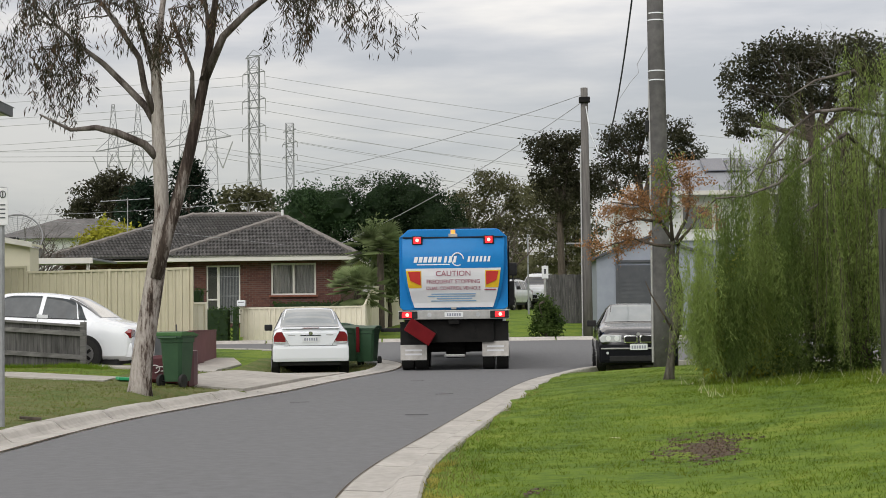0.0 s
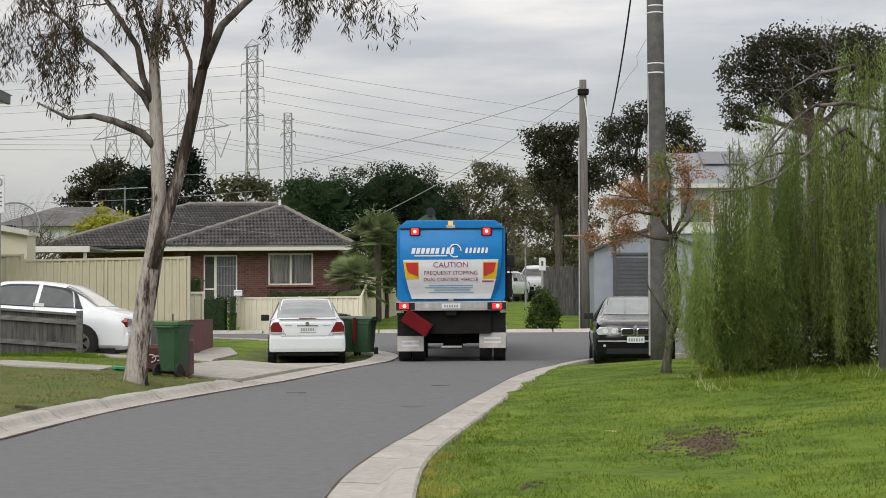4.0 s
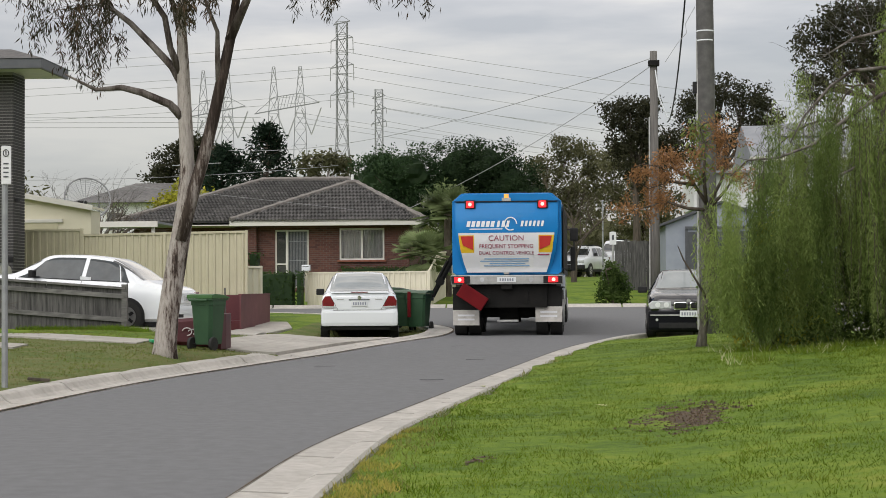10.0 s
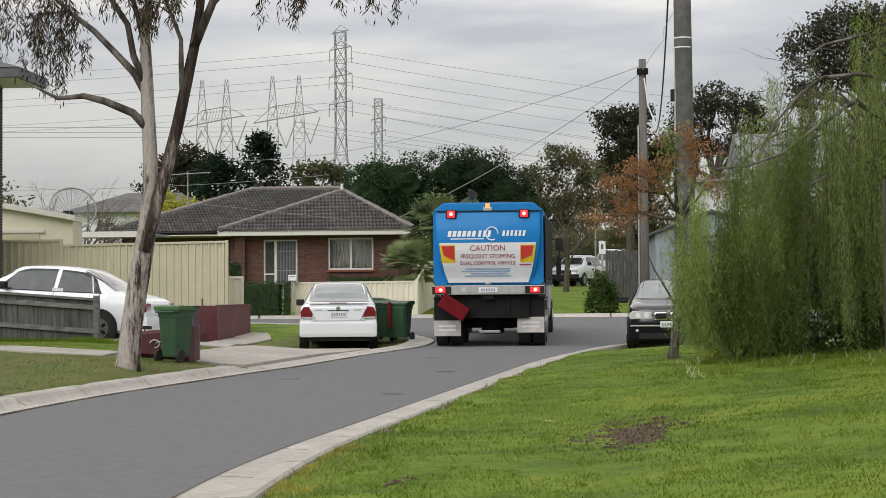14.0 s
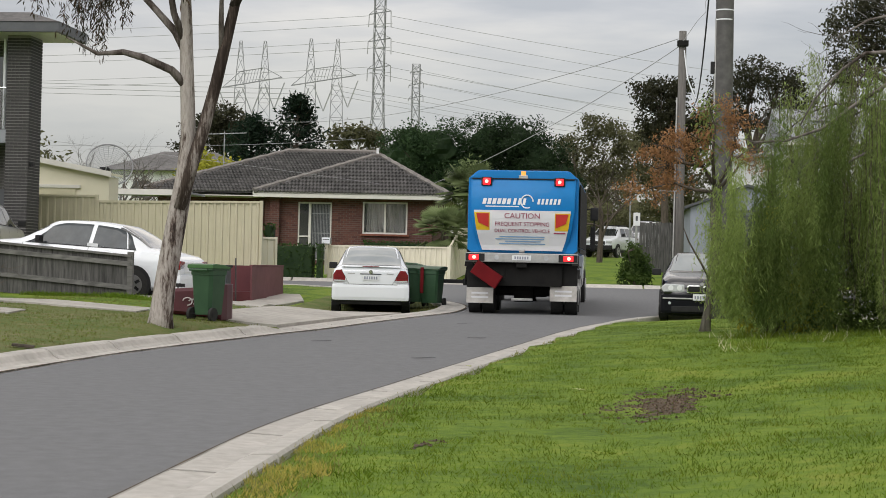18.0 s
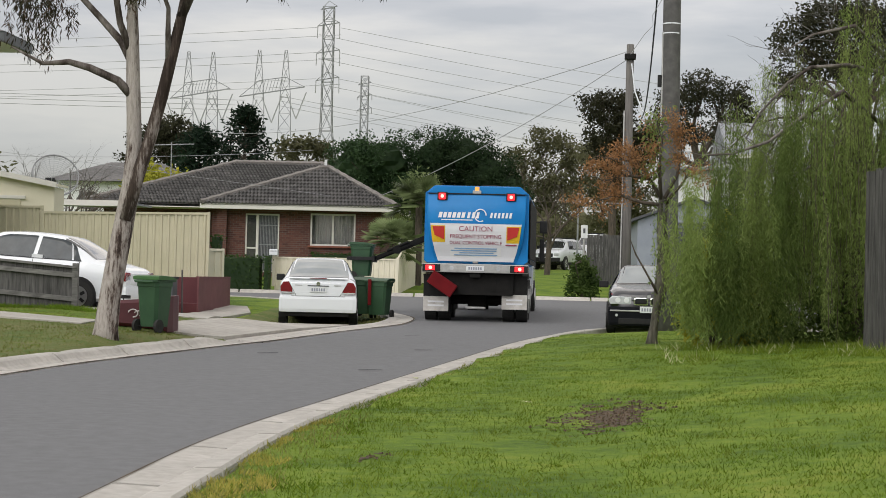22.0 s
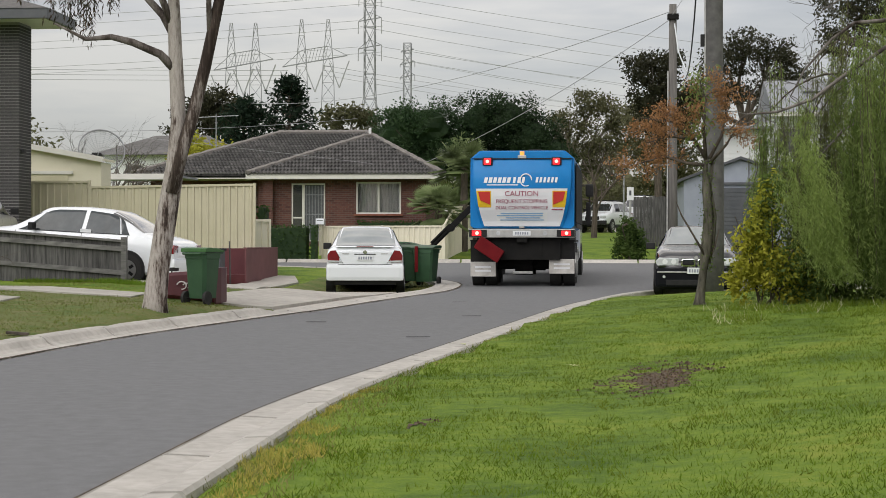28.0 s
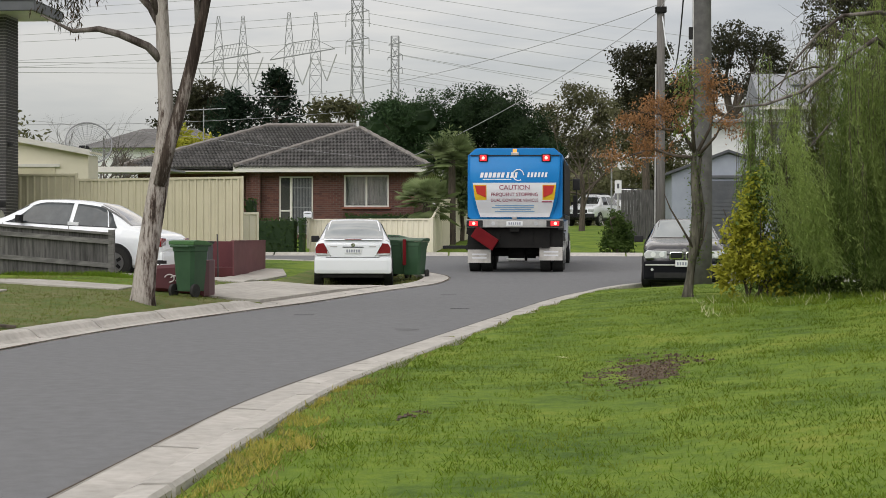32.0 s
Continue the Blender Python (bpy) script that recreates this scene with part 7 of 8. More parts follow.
        for k in range(count):
            a = rng.uniform(0.62, 1.0)
            i = min(int(a * (len(pts) - 1)), len(pts) - 2)
            p = Vector(pts[i]).lerp(Vector(pts[i + 1]), a * (len(pts) - 1) - i)
            spray, ends = bmesh.new(), []
            twigs(spray, p, Vector(d) + Vector(rng.normal(0, 0.5, 3)), ln * rng.uniform(0.7, 1.3), 0.014, rng, 2, ends, 0.45, 3, 0.25)
            if sum(q.z > lowest(q.x) for q in ends) > 0.7 * len(ends):
                me = mesh_of(spray, "spray")
                bm.from_mesh(me)
                bpy.data.meshes.remove(me)
                tips += ends
            else:
                spray.free()
    part("twig", bm, "bark_dark", t, "thin dark twigs", kind="stuff")
    tips = np.array([tuple(p) for p in tips])
    tips = tips[[q[2] > lowest(q[0]) for q in tips]]

    def tufts(share, count, material, label):
        """Bunches of leaves that hang straight down from the twig ends."""
        keep = np.repeat(tips[rng.random(len(tips)) < share], count, axis=0)
        keep[:, 2] -= 0.40 * rng.random(len(keep)) ** 1.4
        leaves("foliage", keep, 0.12, 0.018, material, t, rng, 0.86, label, 0.042)

    tufts(0.24, 15, "leaf_gum", "hanging bunches of narrow dark olive leaves")
    tufts(0.13, 13, "leaf_gum_brown", "brownish hanging leaves")


gum_tree()


def crown_points(blobs, count, rng, shell=0.55):
    """Places in clumpy crowns, mostly near their outside, with gaps between the clumps; blobs: x, y, z, rx, ry, rz."""
    vol = np.array([b[3] * b[4] * b[5] for b in blobs]) ** 0.75
    out = []
    for b, k in zip(blobs, (vol / vol.sum() * count).astype(int)):
        m = 30
        d = rng.normal(0, 1, (m, 3))
        d /= np.linalg.norm(d, axis=1)[:, None]
        r = shell + (1 - shell) * rng.random(m) ** 0.6
        size = np.array(b[3:])
        heart = np.array(b[:3]) + d * r[:, None] * size * rng.uniform(0.85, 1.12, (m, 1))
        pick = rng.integers(0, m, k)
        out.append(heart[pick] + np.clip(rng.normal(0, 1, (k, 3)), -1.5, 1.5) * size * np.array((0.19, 0.19, 0.14)) * rng.uniform(0.6, 1.35, m)[pick][:, None])
    return np.vstack(out)


def core(blobs, material, parent, scale=0.60):
    bm = bmesh.new()
    for x, y, z, a, b, c in blobs:
        r = bmesh.ops.create_icosphere(bm, subdivisions=3, radius=1.0)
        for v in r["verts"]:
            k = scale * (1 + 0.3 * noise.noise(v.co * 2.3 + Vector((x, y, z))))
            v.co = Vector((x + v.co.x * a * k, y + v.co.y * b * k, z + v.co.z * c * k))
    part("inner_foliage", bm, material, parent)


def blob_tree(name, base_xy, z0, blobs, count, size, material, label, seed, trunk_r=0.25, cored=True, droop=0.1, bark="bark_dark", category="tree", width=0.45, shell=0.55):
    rng = np.random.default_rng(seed)
    t = thing(name, pose(0, 0, 0), label, category)
    bm = bmesh.new()
    low = min(b[2] - b[5] for b in blobs)
    top = Vector((base_xy[0], base_xy[1], max(low, z0 + 0.4) + 0.2))
    tube(bm, [(base_xy[0], base_xy[1], z0 - 0.3), (base_xy[0] + 0.05, base_xy[1], (z0 + top.z) / 2), top], [trunk_r * 1.25, trunk_r, trunk_r * 0.85], 9)
    part("trunk", bm, bark, t)
    for b in blobs:
        bm = bmesh.new()
        mid = top.lerp(Vector(b[:3]), 0.55) + Vector(rng.normal(0, 0.25, 3))
        tube(bm, [top - Vector((0, 0, 0.3)), mid, Vector(b[:3])], [trunk_r * 0.6, trunk_r * 0.4, trunk_r * 0.15], 6)
        for _ in range(4):
            tube(bm, [mid, Vector(b[:3]) + Vector(rng.normal(0, 0.3, 3)) * b[3]], [trunk_r * 0.25, 0.02], 5)
        part("limb", bm, bark, t)
    if cored:
        core(blobs, material, t)
    leaves("crown", crown_points(blobs, count, rng, shell), size, size * width, material, t, rng, droop, spread=size * 0.5)
    return t


# dark broad-leaved trees behind the brick house
blob_tree("broadleaf_tree", (-7.6, 95), 1.5, [(-8.6, 95, 7.3, 2.1, 2.2, 2.0), (-6.9, 94.6, 7.8, 2.1, 2.2, 1.8), (-9.9, 95, 6.0, 1.6, 2, 1.8), (-7.5, 94.5, 5.2, 3.0, 2.2, 1.8)], 30000, 0.17, "leaf_dark", "dense dark green tree behind the tiled roof", 1)
blob_tree("broadleaf_tree", (-3.2, 96), 1.5, [(-3.9, 96, 8.2, 1.8, 2, 1.9), (-2.4, 96, 8.4, 1.7, 2, 1.6), (-1.2, 96, 7.2, 1.9, 2, 2.0), (-4.9, 96, 6.8, 1.6, 2, 1.8), (-2.5, 95.5, 5.2, 3.4, 2.2, 2.0), (0.3, 96, 6.2, 1.4, 2, 1.7)], 34000, 0.17, "leaf_dark", "dense rounded dark green tree beyond the house", 2)
blob_tree("gum_tree", (-23.0, 112), 2, [(-24.5, 112, 10.4, 1.4, 1.5, 0.9), (-22.8, 112, 11.0, 1.5, 1.5, 0.9), (-25.4, 112, 9.2, 1.2, 1.5, 0.8), (-23.4, 112, 9.3, 1.5, 1.5, 0.8), (-21.4, 112, 10.2, 1.3, 1.5, 0.9), (-24.4, 112, 8.0, 1.2, 1.4, 0.7)], 9500, 0.25, "leaf_gumdark", "dark open-crowned gum tree on the skyline", 3, 0.2, False, 0.2, shell=0.2)


def conifer(x, y, z0, h, r, seed, label):
    rng = np.random.default_rng(seed)
    t = thing("conifer", pose(0, 0, 0), label, "tree")
    part("trunk", tubem([(x, y, z0), (x, y, z0 + h)], [0.3, 0.03], 8), "bark_dark", t)
    bm, pts = bmesh.new(), []
    for k in range(120):
        f = rng.random() ** 0.75
        z = z0 + h * (0.12 + 0.84 * f)
        ln = r * (1 - f**1.7) ** 0.7 * rng.uniform(0.5, 1.1) + 0.2
        a = rng.uniform(0, 2 * math.pi)
        e = Vector((x + ln * math.cos(a), y + ln * math.sin(a), z + ln * 0.45))
        s = Vector((x, y, z))
        tube(bm, [s, s.lerp(e, 0.6) - Vector((0, 0, 0.12)), e], [0.05, 0.03, 0.01], 4)
        pts += [tuple(s.lerp(e, u) + Vector(rng.normal(0, 0.10 + 0.10 * u, 3))) for u in rng.uniform(0.35, 1.05, 46)]
    part("bough", bm, "bark_dark", t, "upswept dark boughs", kind="stuff")
    leaves("foliage", pts, 0.40, 0.12, "leaf_pine", t, rng, 0.05)


conifer(-20.6, 109, 2, 9.0, 2.6, 4, "dark conifer on the skyline")
conifer(-17.7, 110, 2, 10.5, 2.9, 5, "dark conifer with upswept boughs on the skyline")
blob_tree("gum_tree", (-15.3, 121), 2, [(-16.4, 121, 10.6, 1.1, 1.2, 0.8), (-15.2, 121, 10.9, 1.2, 1.2, 0.7), (-14.1, 121, 10.4, 1.0, 1.2, 0.8), (-16.0, 121, 9.4, 1.1, 1.2, 0.6), (-13.6, 121, 9.4, 0.9, 1.2, 0.6)], 1900, 0.36, "leaf_far", "open-crowned gum tree with pale limbs on the skyline", 6, 0.16, False, 0.3, "bark", shell=0.2)
blob_tree("shrub_tree", (-16.5, 80), 1.3, [(-16.7, 80, 5.6, 1.1, 1.1, 0.9), (-15.7, 80, 5.1, 0.9, 1, 0.9), (-17.4, 80, 4.9, 0.9, 1, 0.9)], 2600, 0.24, "leaf_yellow", "bright yellow-green shrub behind the roof", 7)
blob_tree("shrub_tree", (-13.0, 78), 1.3, [(-13.4, 82, 4.3, 1.3, 1.1, 1.3)], 700, 0.24, "leaf_mid", "green shrub behind the roof", 17)


def bare_tree(x, y, z0, h, seed, name="bare_tree", material="bark_dark"):
    rng = np.random.default_rng(seed)
    t = thing(name, pose(0, 0, 0), "leafless winter tree with fine grey twigs", "tree")
    part("trunk", tubem([(x, y, z0), (x + 0.1, y, z0 + h * 0.35)], [0.16, 0.11], 8), material, t)
    for k in range(7):
        bm = bmesh.new()
        twigs(bm, (x + 0.1, y, z0 + h * rng.uniform(0.2, 0.36)), Vector((rng.normal(0, 0.55), rng.normal(0, 0.4), 1)), h * 0.36, 0.06, rng, 3, [], 0.35, 3)
        part("branch", bm, material, t)
    return t


bare_tree(-19.8, 75, 1.4, 6.4, 21, material="pole_wood")
bare_tree(-21.4, 76, 1.4, 5.6, 22, material="pole_wood")
bare_tree(-16.3, 64, 1.2, 4.6, 23, material="bark_dark")
blob_tree("gum_tree", (-18.4, 60), 1.0, [(-18.9, 60, 4.9, 0.8, 1, 1.1), (-18.2, 60, 4.2, 0.8, 1, 1.0)], 700, 0.2, "leaf_far", "thin pale green tree behind the shed", 24, 0.1, False, 0.2, shell=0.2)

# gums beyond the junction
blob_tree("gum_tree", (1.2, 104), 1.6, [(1.2, 100, 8.6, 1.3, 1.4, 0.9), (2.6, 100, 9.6, 1.5, 1.4, 0.9), (3.9, 100, 9.0, 1.5, 1.4, 1.0), (2.2, 100, 7.3, 1.6, 1.4, 1.1), (4.4, 100, 7.2, 1.5, 1.4, 1.1), (0.4, 100, 7.0, 1.2, 1.4, 1.0), (3.2, 100, 5.9, 1.8, 1.4, 1.0)], 12500, 0.20, "leaf_far", "tall olive gum tree beyond the junction", 31, 0.26, False, 0.3, "bark", shell=0.25)
blob_tree("gum_tree", (6.9, 98), 1.6, [(5.4, 98, 9.0, 1.4, 1.4, 1.2), (6.9, 98, 8.4, 1.4, 1.4, 1.2), (6.0, 98, 6.8, 1.9, 1.4, 1.3), (7.6, 98, 6.6, 1.4, 1.4, 1.2), (6.8, 98, 5.2, 1.9, 1.4, 1.2)], 12000, 0.20, "leaf_far", "tall olive gum tree beyond the junction", 32, 0.26, False, 0.3, "bark", shell=0.25)
blob_tree("gum_tree", (5.8, 86), 1.5, [(5.2, 86, 10.2, 1.1, 1.2, 1.0), (6.2, 86, 10.5, 1.2, 1.2, 1.0), (5.6, 86, 8.9, 1.4, 1.2, 1.0), (6.8, 86, 8.8, 1.2, 1.2, 1.1), (6.2, 86, 7.3, 1.5, 1.2, 1.1)], 11000, 0.18, "leaf_gumdark", "dark gum tree behind the timber pole", 33, 0.2, False, 0.3, shell=0.25)
blob_tree("gum_tree", (10.2, 86), 1.5, [(8.9, 86, 10.6, 1.3, 1.2, 1.0), (10.2, 86, 11.3, 1.4, 1.2, 0.9), (11.6, 86, 11.0, 1.3, 1.2, 0.9), (12.4, 86, 9.9, 1.2, 1.2, 1.0), (10.4, 86, 9.4, 1.7, 1.2, 1.1), (8.4, 86, 8.6, 1.3, 1.2, 1.2), (12.2, 86, 8.4, 1.3, 1.2, 1.0)], 12500, 0.18, "leaf_gumdark", "leafy gum tree behind the white house", 34, 0.22, False, 0.3, shell=0.25)
blob_tree("gum_tree", (13.6, 60), 1.0, [(11.3, 60, 9.9, 1.1, 1.4, 1.1), (12.3, 60, 10.8, 1.4, 1.4, 0.8), (13.6, 60, 11.0, 1.6, 1.4, 0.9), (15.2, 60, 10.9, 1.6, 1.4, 1.0), (12.6, 60, 9.4, 1.5, 1.4, 0.9), (14.6, 60, 9.6, 1.6, 1.4, 1.0), (11.0, 60, 8.6, 0.8, 1.2, 0.7), (16.6, 60, 10.6, 1.5, 1.4, 1.4)], 21000, 0.15, "leaf_gumdark", "big dark gum crown above the roofs", 35, 0.24, False, 0.4, shell=0.25)
for i, (x, y, h) in enumerate(((2.8, 118, 6.4), (5.2, 120, 6.8), (9.5, 116, 6.0), (1.4, 122, 5.4))):
    blob_tree("scrub_tree", (x, y), 1.5, [(x, y, 5.0, 1.6, 1.4, 2.1), (x + 0.9, y, 3.9, 1.6, 1.4, 1.7)], 1700, 0.28, "leaf_far", "scrubby olive trees beyond the far lawn", 40 + i, 0.12, True, 0.3)
bare_tree(2.5, 82, 1.3, 6.4, 45)
rngw = np.random.default_rng(50)
far = thing("far_trees", pose(0, 0, 0), "distant dark tree line on the horizon, unseen added row behind camera", "trees", kind="stuff")
pts = crown_points([(x, 190 + 10 * math.sin(x), 4.5 + 2.0 * math.sin(x * 0.37) + 1.2 * math.sin(x * 0.9), 5, 3, 4) for x in range(-130, 131, 5)], 16000, rngw, 0.2)
leaves("foliage", pts, 1.1, 0.7, "leaf_far", far, rngw, 0.1)
# unseen row added behind the camera to darken reflections in the paintwork
pts = crown_points([(x, -42 + 4 * math.sin(x), 4.2 + 1.6 * math.sin(x * 0.37), 5, 3, 4.5) for x in range(-75, 76, 5)], 9000, rngw, 0.2)
leaves("foliage", pts, 1.3, 0.9, "leaf_dark", far, rngw, 0.1)

# palms, hedge and shrubs near the front fence
def palm(x, y, z0, h, r, seed, label):
    rng = np.random.default_rng(seed)
    t = thing("palm", pose(0, 0, 0), label, "palm")
    part("trunk", tubem([(x, y, z0 - 0.2), (x, y, z0 + h)], [0.16, 0.13], 10), "bark_dark", t)
    for k in range(44):
        a, e = rng.uniform(0, 2 * math.pi), rng.uniform(-0.5, 1.2)
        d = Vector((math.cos(a) * math.cos(e), math.sin(a) * math.cos(e), math.sin(e)))
        s = Vector((x, y, z0 + h))
        ln = r * rng.uniform(0.75, 1.1)
        stem = [s + d * ln * u - Vector((0, 0, 0.35 * ln * u * u)) for u in (0, 0.3, 0.6)]
        bm = tubem(stem, [0.02, 0.015, 0.01], 4)
        side = d.cross(Vector((0, 0, 1))).normalized()
        upv = side.cross(d)
        for j in range(17):
            b = -1.25 + 2.5 * j / 16
            q = (d * math.cos(b) + side * math.sin(b)) * ln * 0.55 + Vector((0, 0, -0.12 * ln))
            w = upv * 0.02 + side * 0.035
            vs = [bm.verts.new(p) for p in (stem[-1] - w, stem[-1] + w, stem[-1] + q * 0.6 + w, stem[-1] + q, stem[-1] + q * 0.6 - w)]
            bm.faces.new(vs)
        part("frond", bm, "leaf_palm", t)


palm(-3.35, 60.6, 0.75, 1.75, 1.2, 61, "low fan palm behind the front fence")
palm(-2.65, 64.0, 0.9, 3.3, 1.35, 62, "taller fan palm beside the house")
blob_tree("shrub", (-2.4, 66), 1.0, [(-2.6, 66, 4.3, 0.9, 0.9, 1.1), (-2.1, 66, 3.2, 0.9, 0.9, 1.2), (-2.7, 66, 3.2, 0.8, 0.9, 1.0)], 3600, 0.2, "leaf_palm", "dark leafy shrub beside the house", 63, 0.08)
blob_tree("shrub", (3.56, 59.4), 0.65, [(3.56, 59.4, 1.02, 0.60, 0.55, 0.42), (3.58, 59.4, 1.45, 0.45, 0.45, 0.40), (3.54, 59.4, 1.88, 0.26, 0.28, 0.34)], 4200, 0.11, "leaf_bush", "pointed green shrub at the foot of the street sign", 64, 0.05, category="shrub")


def hedge(x0, x1, y, z0, z1, seed, label):
    rng = np.random.default_rng(seed)
    t = thing("hedge", pose(0, 0, 0), label, "hedge")
    part("inner_foliage", boxm(x0 + 0.08, x1 - 0.08, y, y + 0.7, z0, z1 - 0.07, 0.05), "leaf_dark", t)
    n = int((x1 - x0) * 1500)
    p = np.stack([rng.uniform(x0, x1, n), y + rng.uniform(-0.06, 0.75, n), rng.uniform(z0, z1, n)], 1)
    p = p[(p[:, 1] < y + 0.08) | (p[:, 2] > z1 - 0.12)]
    leaves("foliage", p, 0.10, 0.06, "leaf_hedge", t, rng, 0.1, spread=0.02)


hedge(-9.45, -7.75, 58.0, 0.55, 1.84, 71, "clipped dark green hedge by the front path")
hedge(-7.73, -7.42, 57.9, 0.55, 1.86, 72, "clipped green shrub by the front path")
hedge(-7.2, -4.0, 66.4, 1.0, 2.12, 73, "low garden shrubs below the window")
hedge(-6.88, -6.55, 44.0, 0.35, 2.25, 74, "small green shrub behind the low fence")


# ---- the drooping tree at the roadside ----
WILLOW_Y = 22.3


def drooping_tree():
    t = thing("drooping_tree", pose(0, 0, 0), "large drooping green tree with curtains of fine leaves", "tree")
    rng = np.random.default_rng(81)
    part("trunk", tubem([(6.5, 24.4, 0.2), (6.45, 24.4, 1.6), (6.6, 24.3, 3.2)], [0.24, 0.19, 0.14], 12), "bark_dark", t)
    for k in range(20):
        a = rng.uniform(2.2, 4.4) if k < 13 else rng.uniform(-1.2, 1.6)
        reach, top = rng.uniform(0.8, 2.0), rng.uniform(3.4, 4.6)
        s = Vector((6.6, 24.3, rng.uniform(2.2, 3.2)))
        d = Vector((math.cos(a), math.sin(a) * 0.7, 0))
        pts = [s, s + d * reach * 0.3 + Vector((0, 0, (top - s.z) * 0.6)), s + d * reach * 0.65 + Vector((0, 0, top - s.z)), s + d * reach + Vector((0, 0, (top - s.z) * 0.72))]
        bow = geometry.interpolate_bezier(pts[0], pts[1] + Vector((0, 0, 0.3)), pts[2] + Vector((0, 0, 0.2)), pts[3] - Vector((0, 0, 0.4)), 12)
        part("limb", tubem(bow, [0.026 * (1 - 0.07 * i) + 0.003 for i in range(12)], 6), "bark_dark", t, smooth=True)
    fine = bmesh.new()
    for pts in (((6.9, 24.2, 4.3), (5.95, 22.3, 4.17), (5.45, 22.2, 4.12), (5.15, 22.2, 3.90), (4.80, 22.2, 3.50), (4.62, 22.2, 3.15)), ((6.9, 24.2, 3.5), (5.9, 22.3, 3.82), (5.35, 22.2, 3.45), (4.92, 22.2, 3.12), (4.45, 22.2, 2.95), (4.05, 22.2, 2.92), (3.8, 22.2, 2.7)), ((6.8, 24.2, 4.6), (6.1, 22.6, 4.75), (5.55, 22.6, 4.62), (5.1, 22.6, 4.35)), ((6.6, 24.3, 3.0), (5.9, 23.0, 3.0), (5.4, 22.8, 2.75), (5.0, 22.7, 2.3))):
        n = len(pts)
        part("limb", tubem(pts, [0.036 - 0.028 * i / (n - 1) for i in range(n)], 7), "bark_limb", t, "bare arching dark limb", smooth=True)
        for k in range(9):
            a = rng.uniform(0.35, 1.0) * (n - 1)
            i = min(int(a), n - 2)
            twigs(fine, Vector(pts[i]).lerp(Vector(pts[i + 1]), a - i), (rng.normal(-0.5, 0.5), rng.normal(0, 0.3), rng.normal(0.2, 0.5)), 0.5, 0.006, rng, 1, [], 0.5, 3)
    part("twig", fine, "pole_wood", t, "fine bare grey twigs", kind="stuff")

    def hem(x):
        return interp(x, (3.4, 3.8, 4.4, 5.2, 7.0), (0.75, 0.50, 0.42, 0.42, 0.5))

    def crest(x, y):
        return interp(x, (3.42, 3.55, 3.8, 4.2, 4.7, 5.3, 5.8, 6.5, 7.5), (1.7, 2.3, 2.8, 3.4, 4.0, 4.5, 4.85, 5.3, 5.6)) + 0.12 * math.sin(5 * x + y) + 0.10 * math.sin(11.1 * x - 2 * y)

    def curtain(x0, x1, tufts, dens, seed, y0, y1, highest=1.0):
        """Bunches of long hanging strands; their places fan out with depth, so that the tree keeps a narrow flank to the street."""
        r = np.random.default_rng(seed)
        out, stems = [], bmesh.new()
        for _ in range(tufts):
            cx, y = x0 + (x1 - x0) * r.random(), r.uniform(y0, y1)
            top = 0.4 + (crest(cx, y) - 0.4) * (r.uniform(0.35, 0.75) if r.random() < 0.68 else r.uniform(0.72, highest))
            long = r.uniform(0.7, 2.3)
            for _ in range(int(r.integers(3, 8))):
                x, yy = cx + r.normal(0, 0.055), y + r.normal(0, 0.08)
                zt = top + r.normal(0, 0.10)
                ln = min(zt - hem(x) * r.uniform(0.95, 1.5), long * r.uniform(0.7, 1.2))
                if ln < 0.25:
                    continue
                k = int(ln * dens)
                u = np.sort(r.random(k))
                s = 0.10 * r.normal()
                px, pz = x + s * u**2 + 0.018 * np.sin(9 * u), zt - ln * u
                f = (yy + 0.4) / (WILLOW_Y + 0.4)
                out.append(np.stack([1.2 + (px - 1.2) * f, np.full(k, yy) + 0.02 * np.cos(8 * u), 1.2 + (pz - 1.2) * f], 1))
                if r.random() < 0.5:
                    P = lambda q: (1.2 + (x + s * q * q - 1.2) * f, yy, 1.2 + (zt - ln * q - 1.2) * f)
                    tube(stems, [P(0), P(0.5), P(1)], [0.005, 0.004, 0.0025], 3)
        return np.vstack(out), stems, r

    for i, (n, x0, x1, y0, y1, top, material, label) in enumerate(((80, 5.35, 7.6, 21.6, 23.2, 1.05, "leaf_willow", "fine drooping yellow-green leaves"), (60, 4.1, 7.6, 23.7, 25.2, 1.0, "leaf_willow", "fine drooping yellow-green leaves"), (34, 5.35, 7.6, 21.8, 23.4, 0.85, "leaf_willow_deep", "fine drooping deep green leaves"), (52, 4.0, 7.6, 23.7, 25.4, 0.8, "leaf_willow_deep", "fine drooping deep green leaves"), (62, 4.5, 7.6, 23.7, 25.0, 1.0, "leaf_willow_grey", "fine drooping grey-green leaves"))):
        p, stems, r = curtain(x0, x1, n, 84, 82 + i, y0, y1, top)
        leaves("foliage", p, 0.066, 0.010, material, t, r, 0.66, label, 0.02)
        part("twig", stems, "bark_dark", t, "thin hanging twigs", kind="stuff")
    inner = crown_points([(4.9, 24.2, 0.8, 0.7, 0.5, 0.5), (5.6, 24.2, 1.0, 0.8, 0.6, 0.8), (6.4, 24.4, 1.1, 0.8, 0.6, 0.9), (7.2, 24.2, 1.3, 0.8, 0.6, 1.1), (5.5, 24.8, 1.9, 0.8, 0.6, 0.8), (6.6, 25.0, 2.4, 0.9, 0.6, 1.0), (5.3, 24.0, 0.62, 0.55, 0.4, 0.32), (6.1, 24.0, 0.64, 0.6, 0.4, 0.34), (6.9, 24.0, 0.68, 0.6, 0.4, 0.38), (7.6, 24.2, 0.8, 0.6, 0.4, 0.5)], 22000, rng, 0.3)
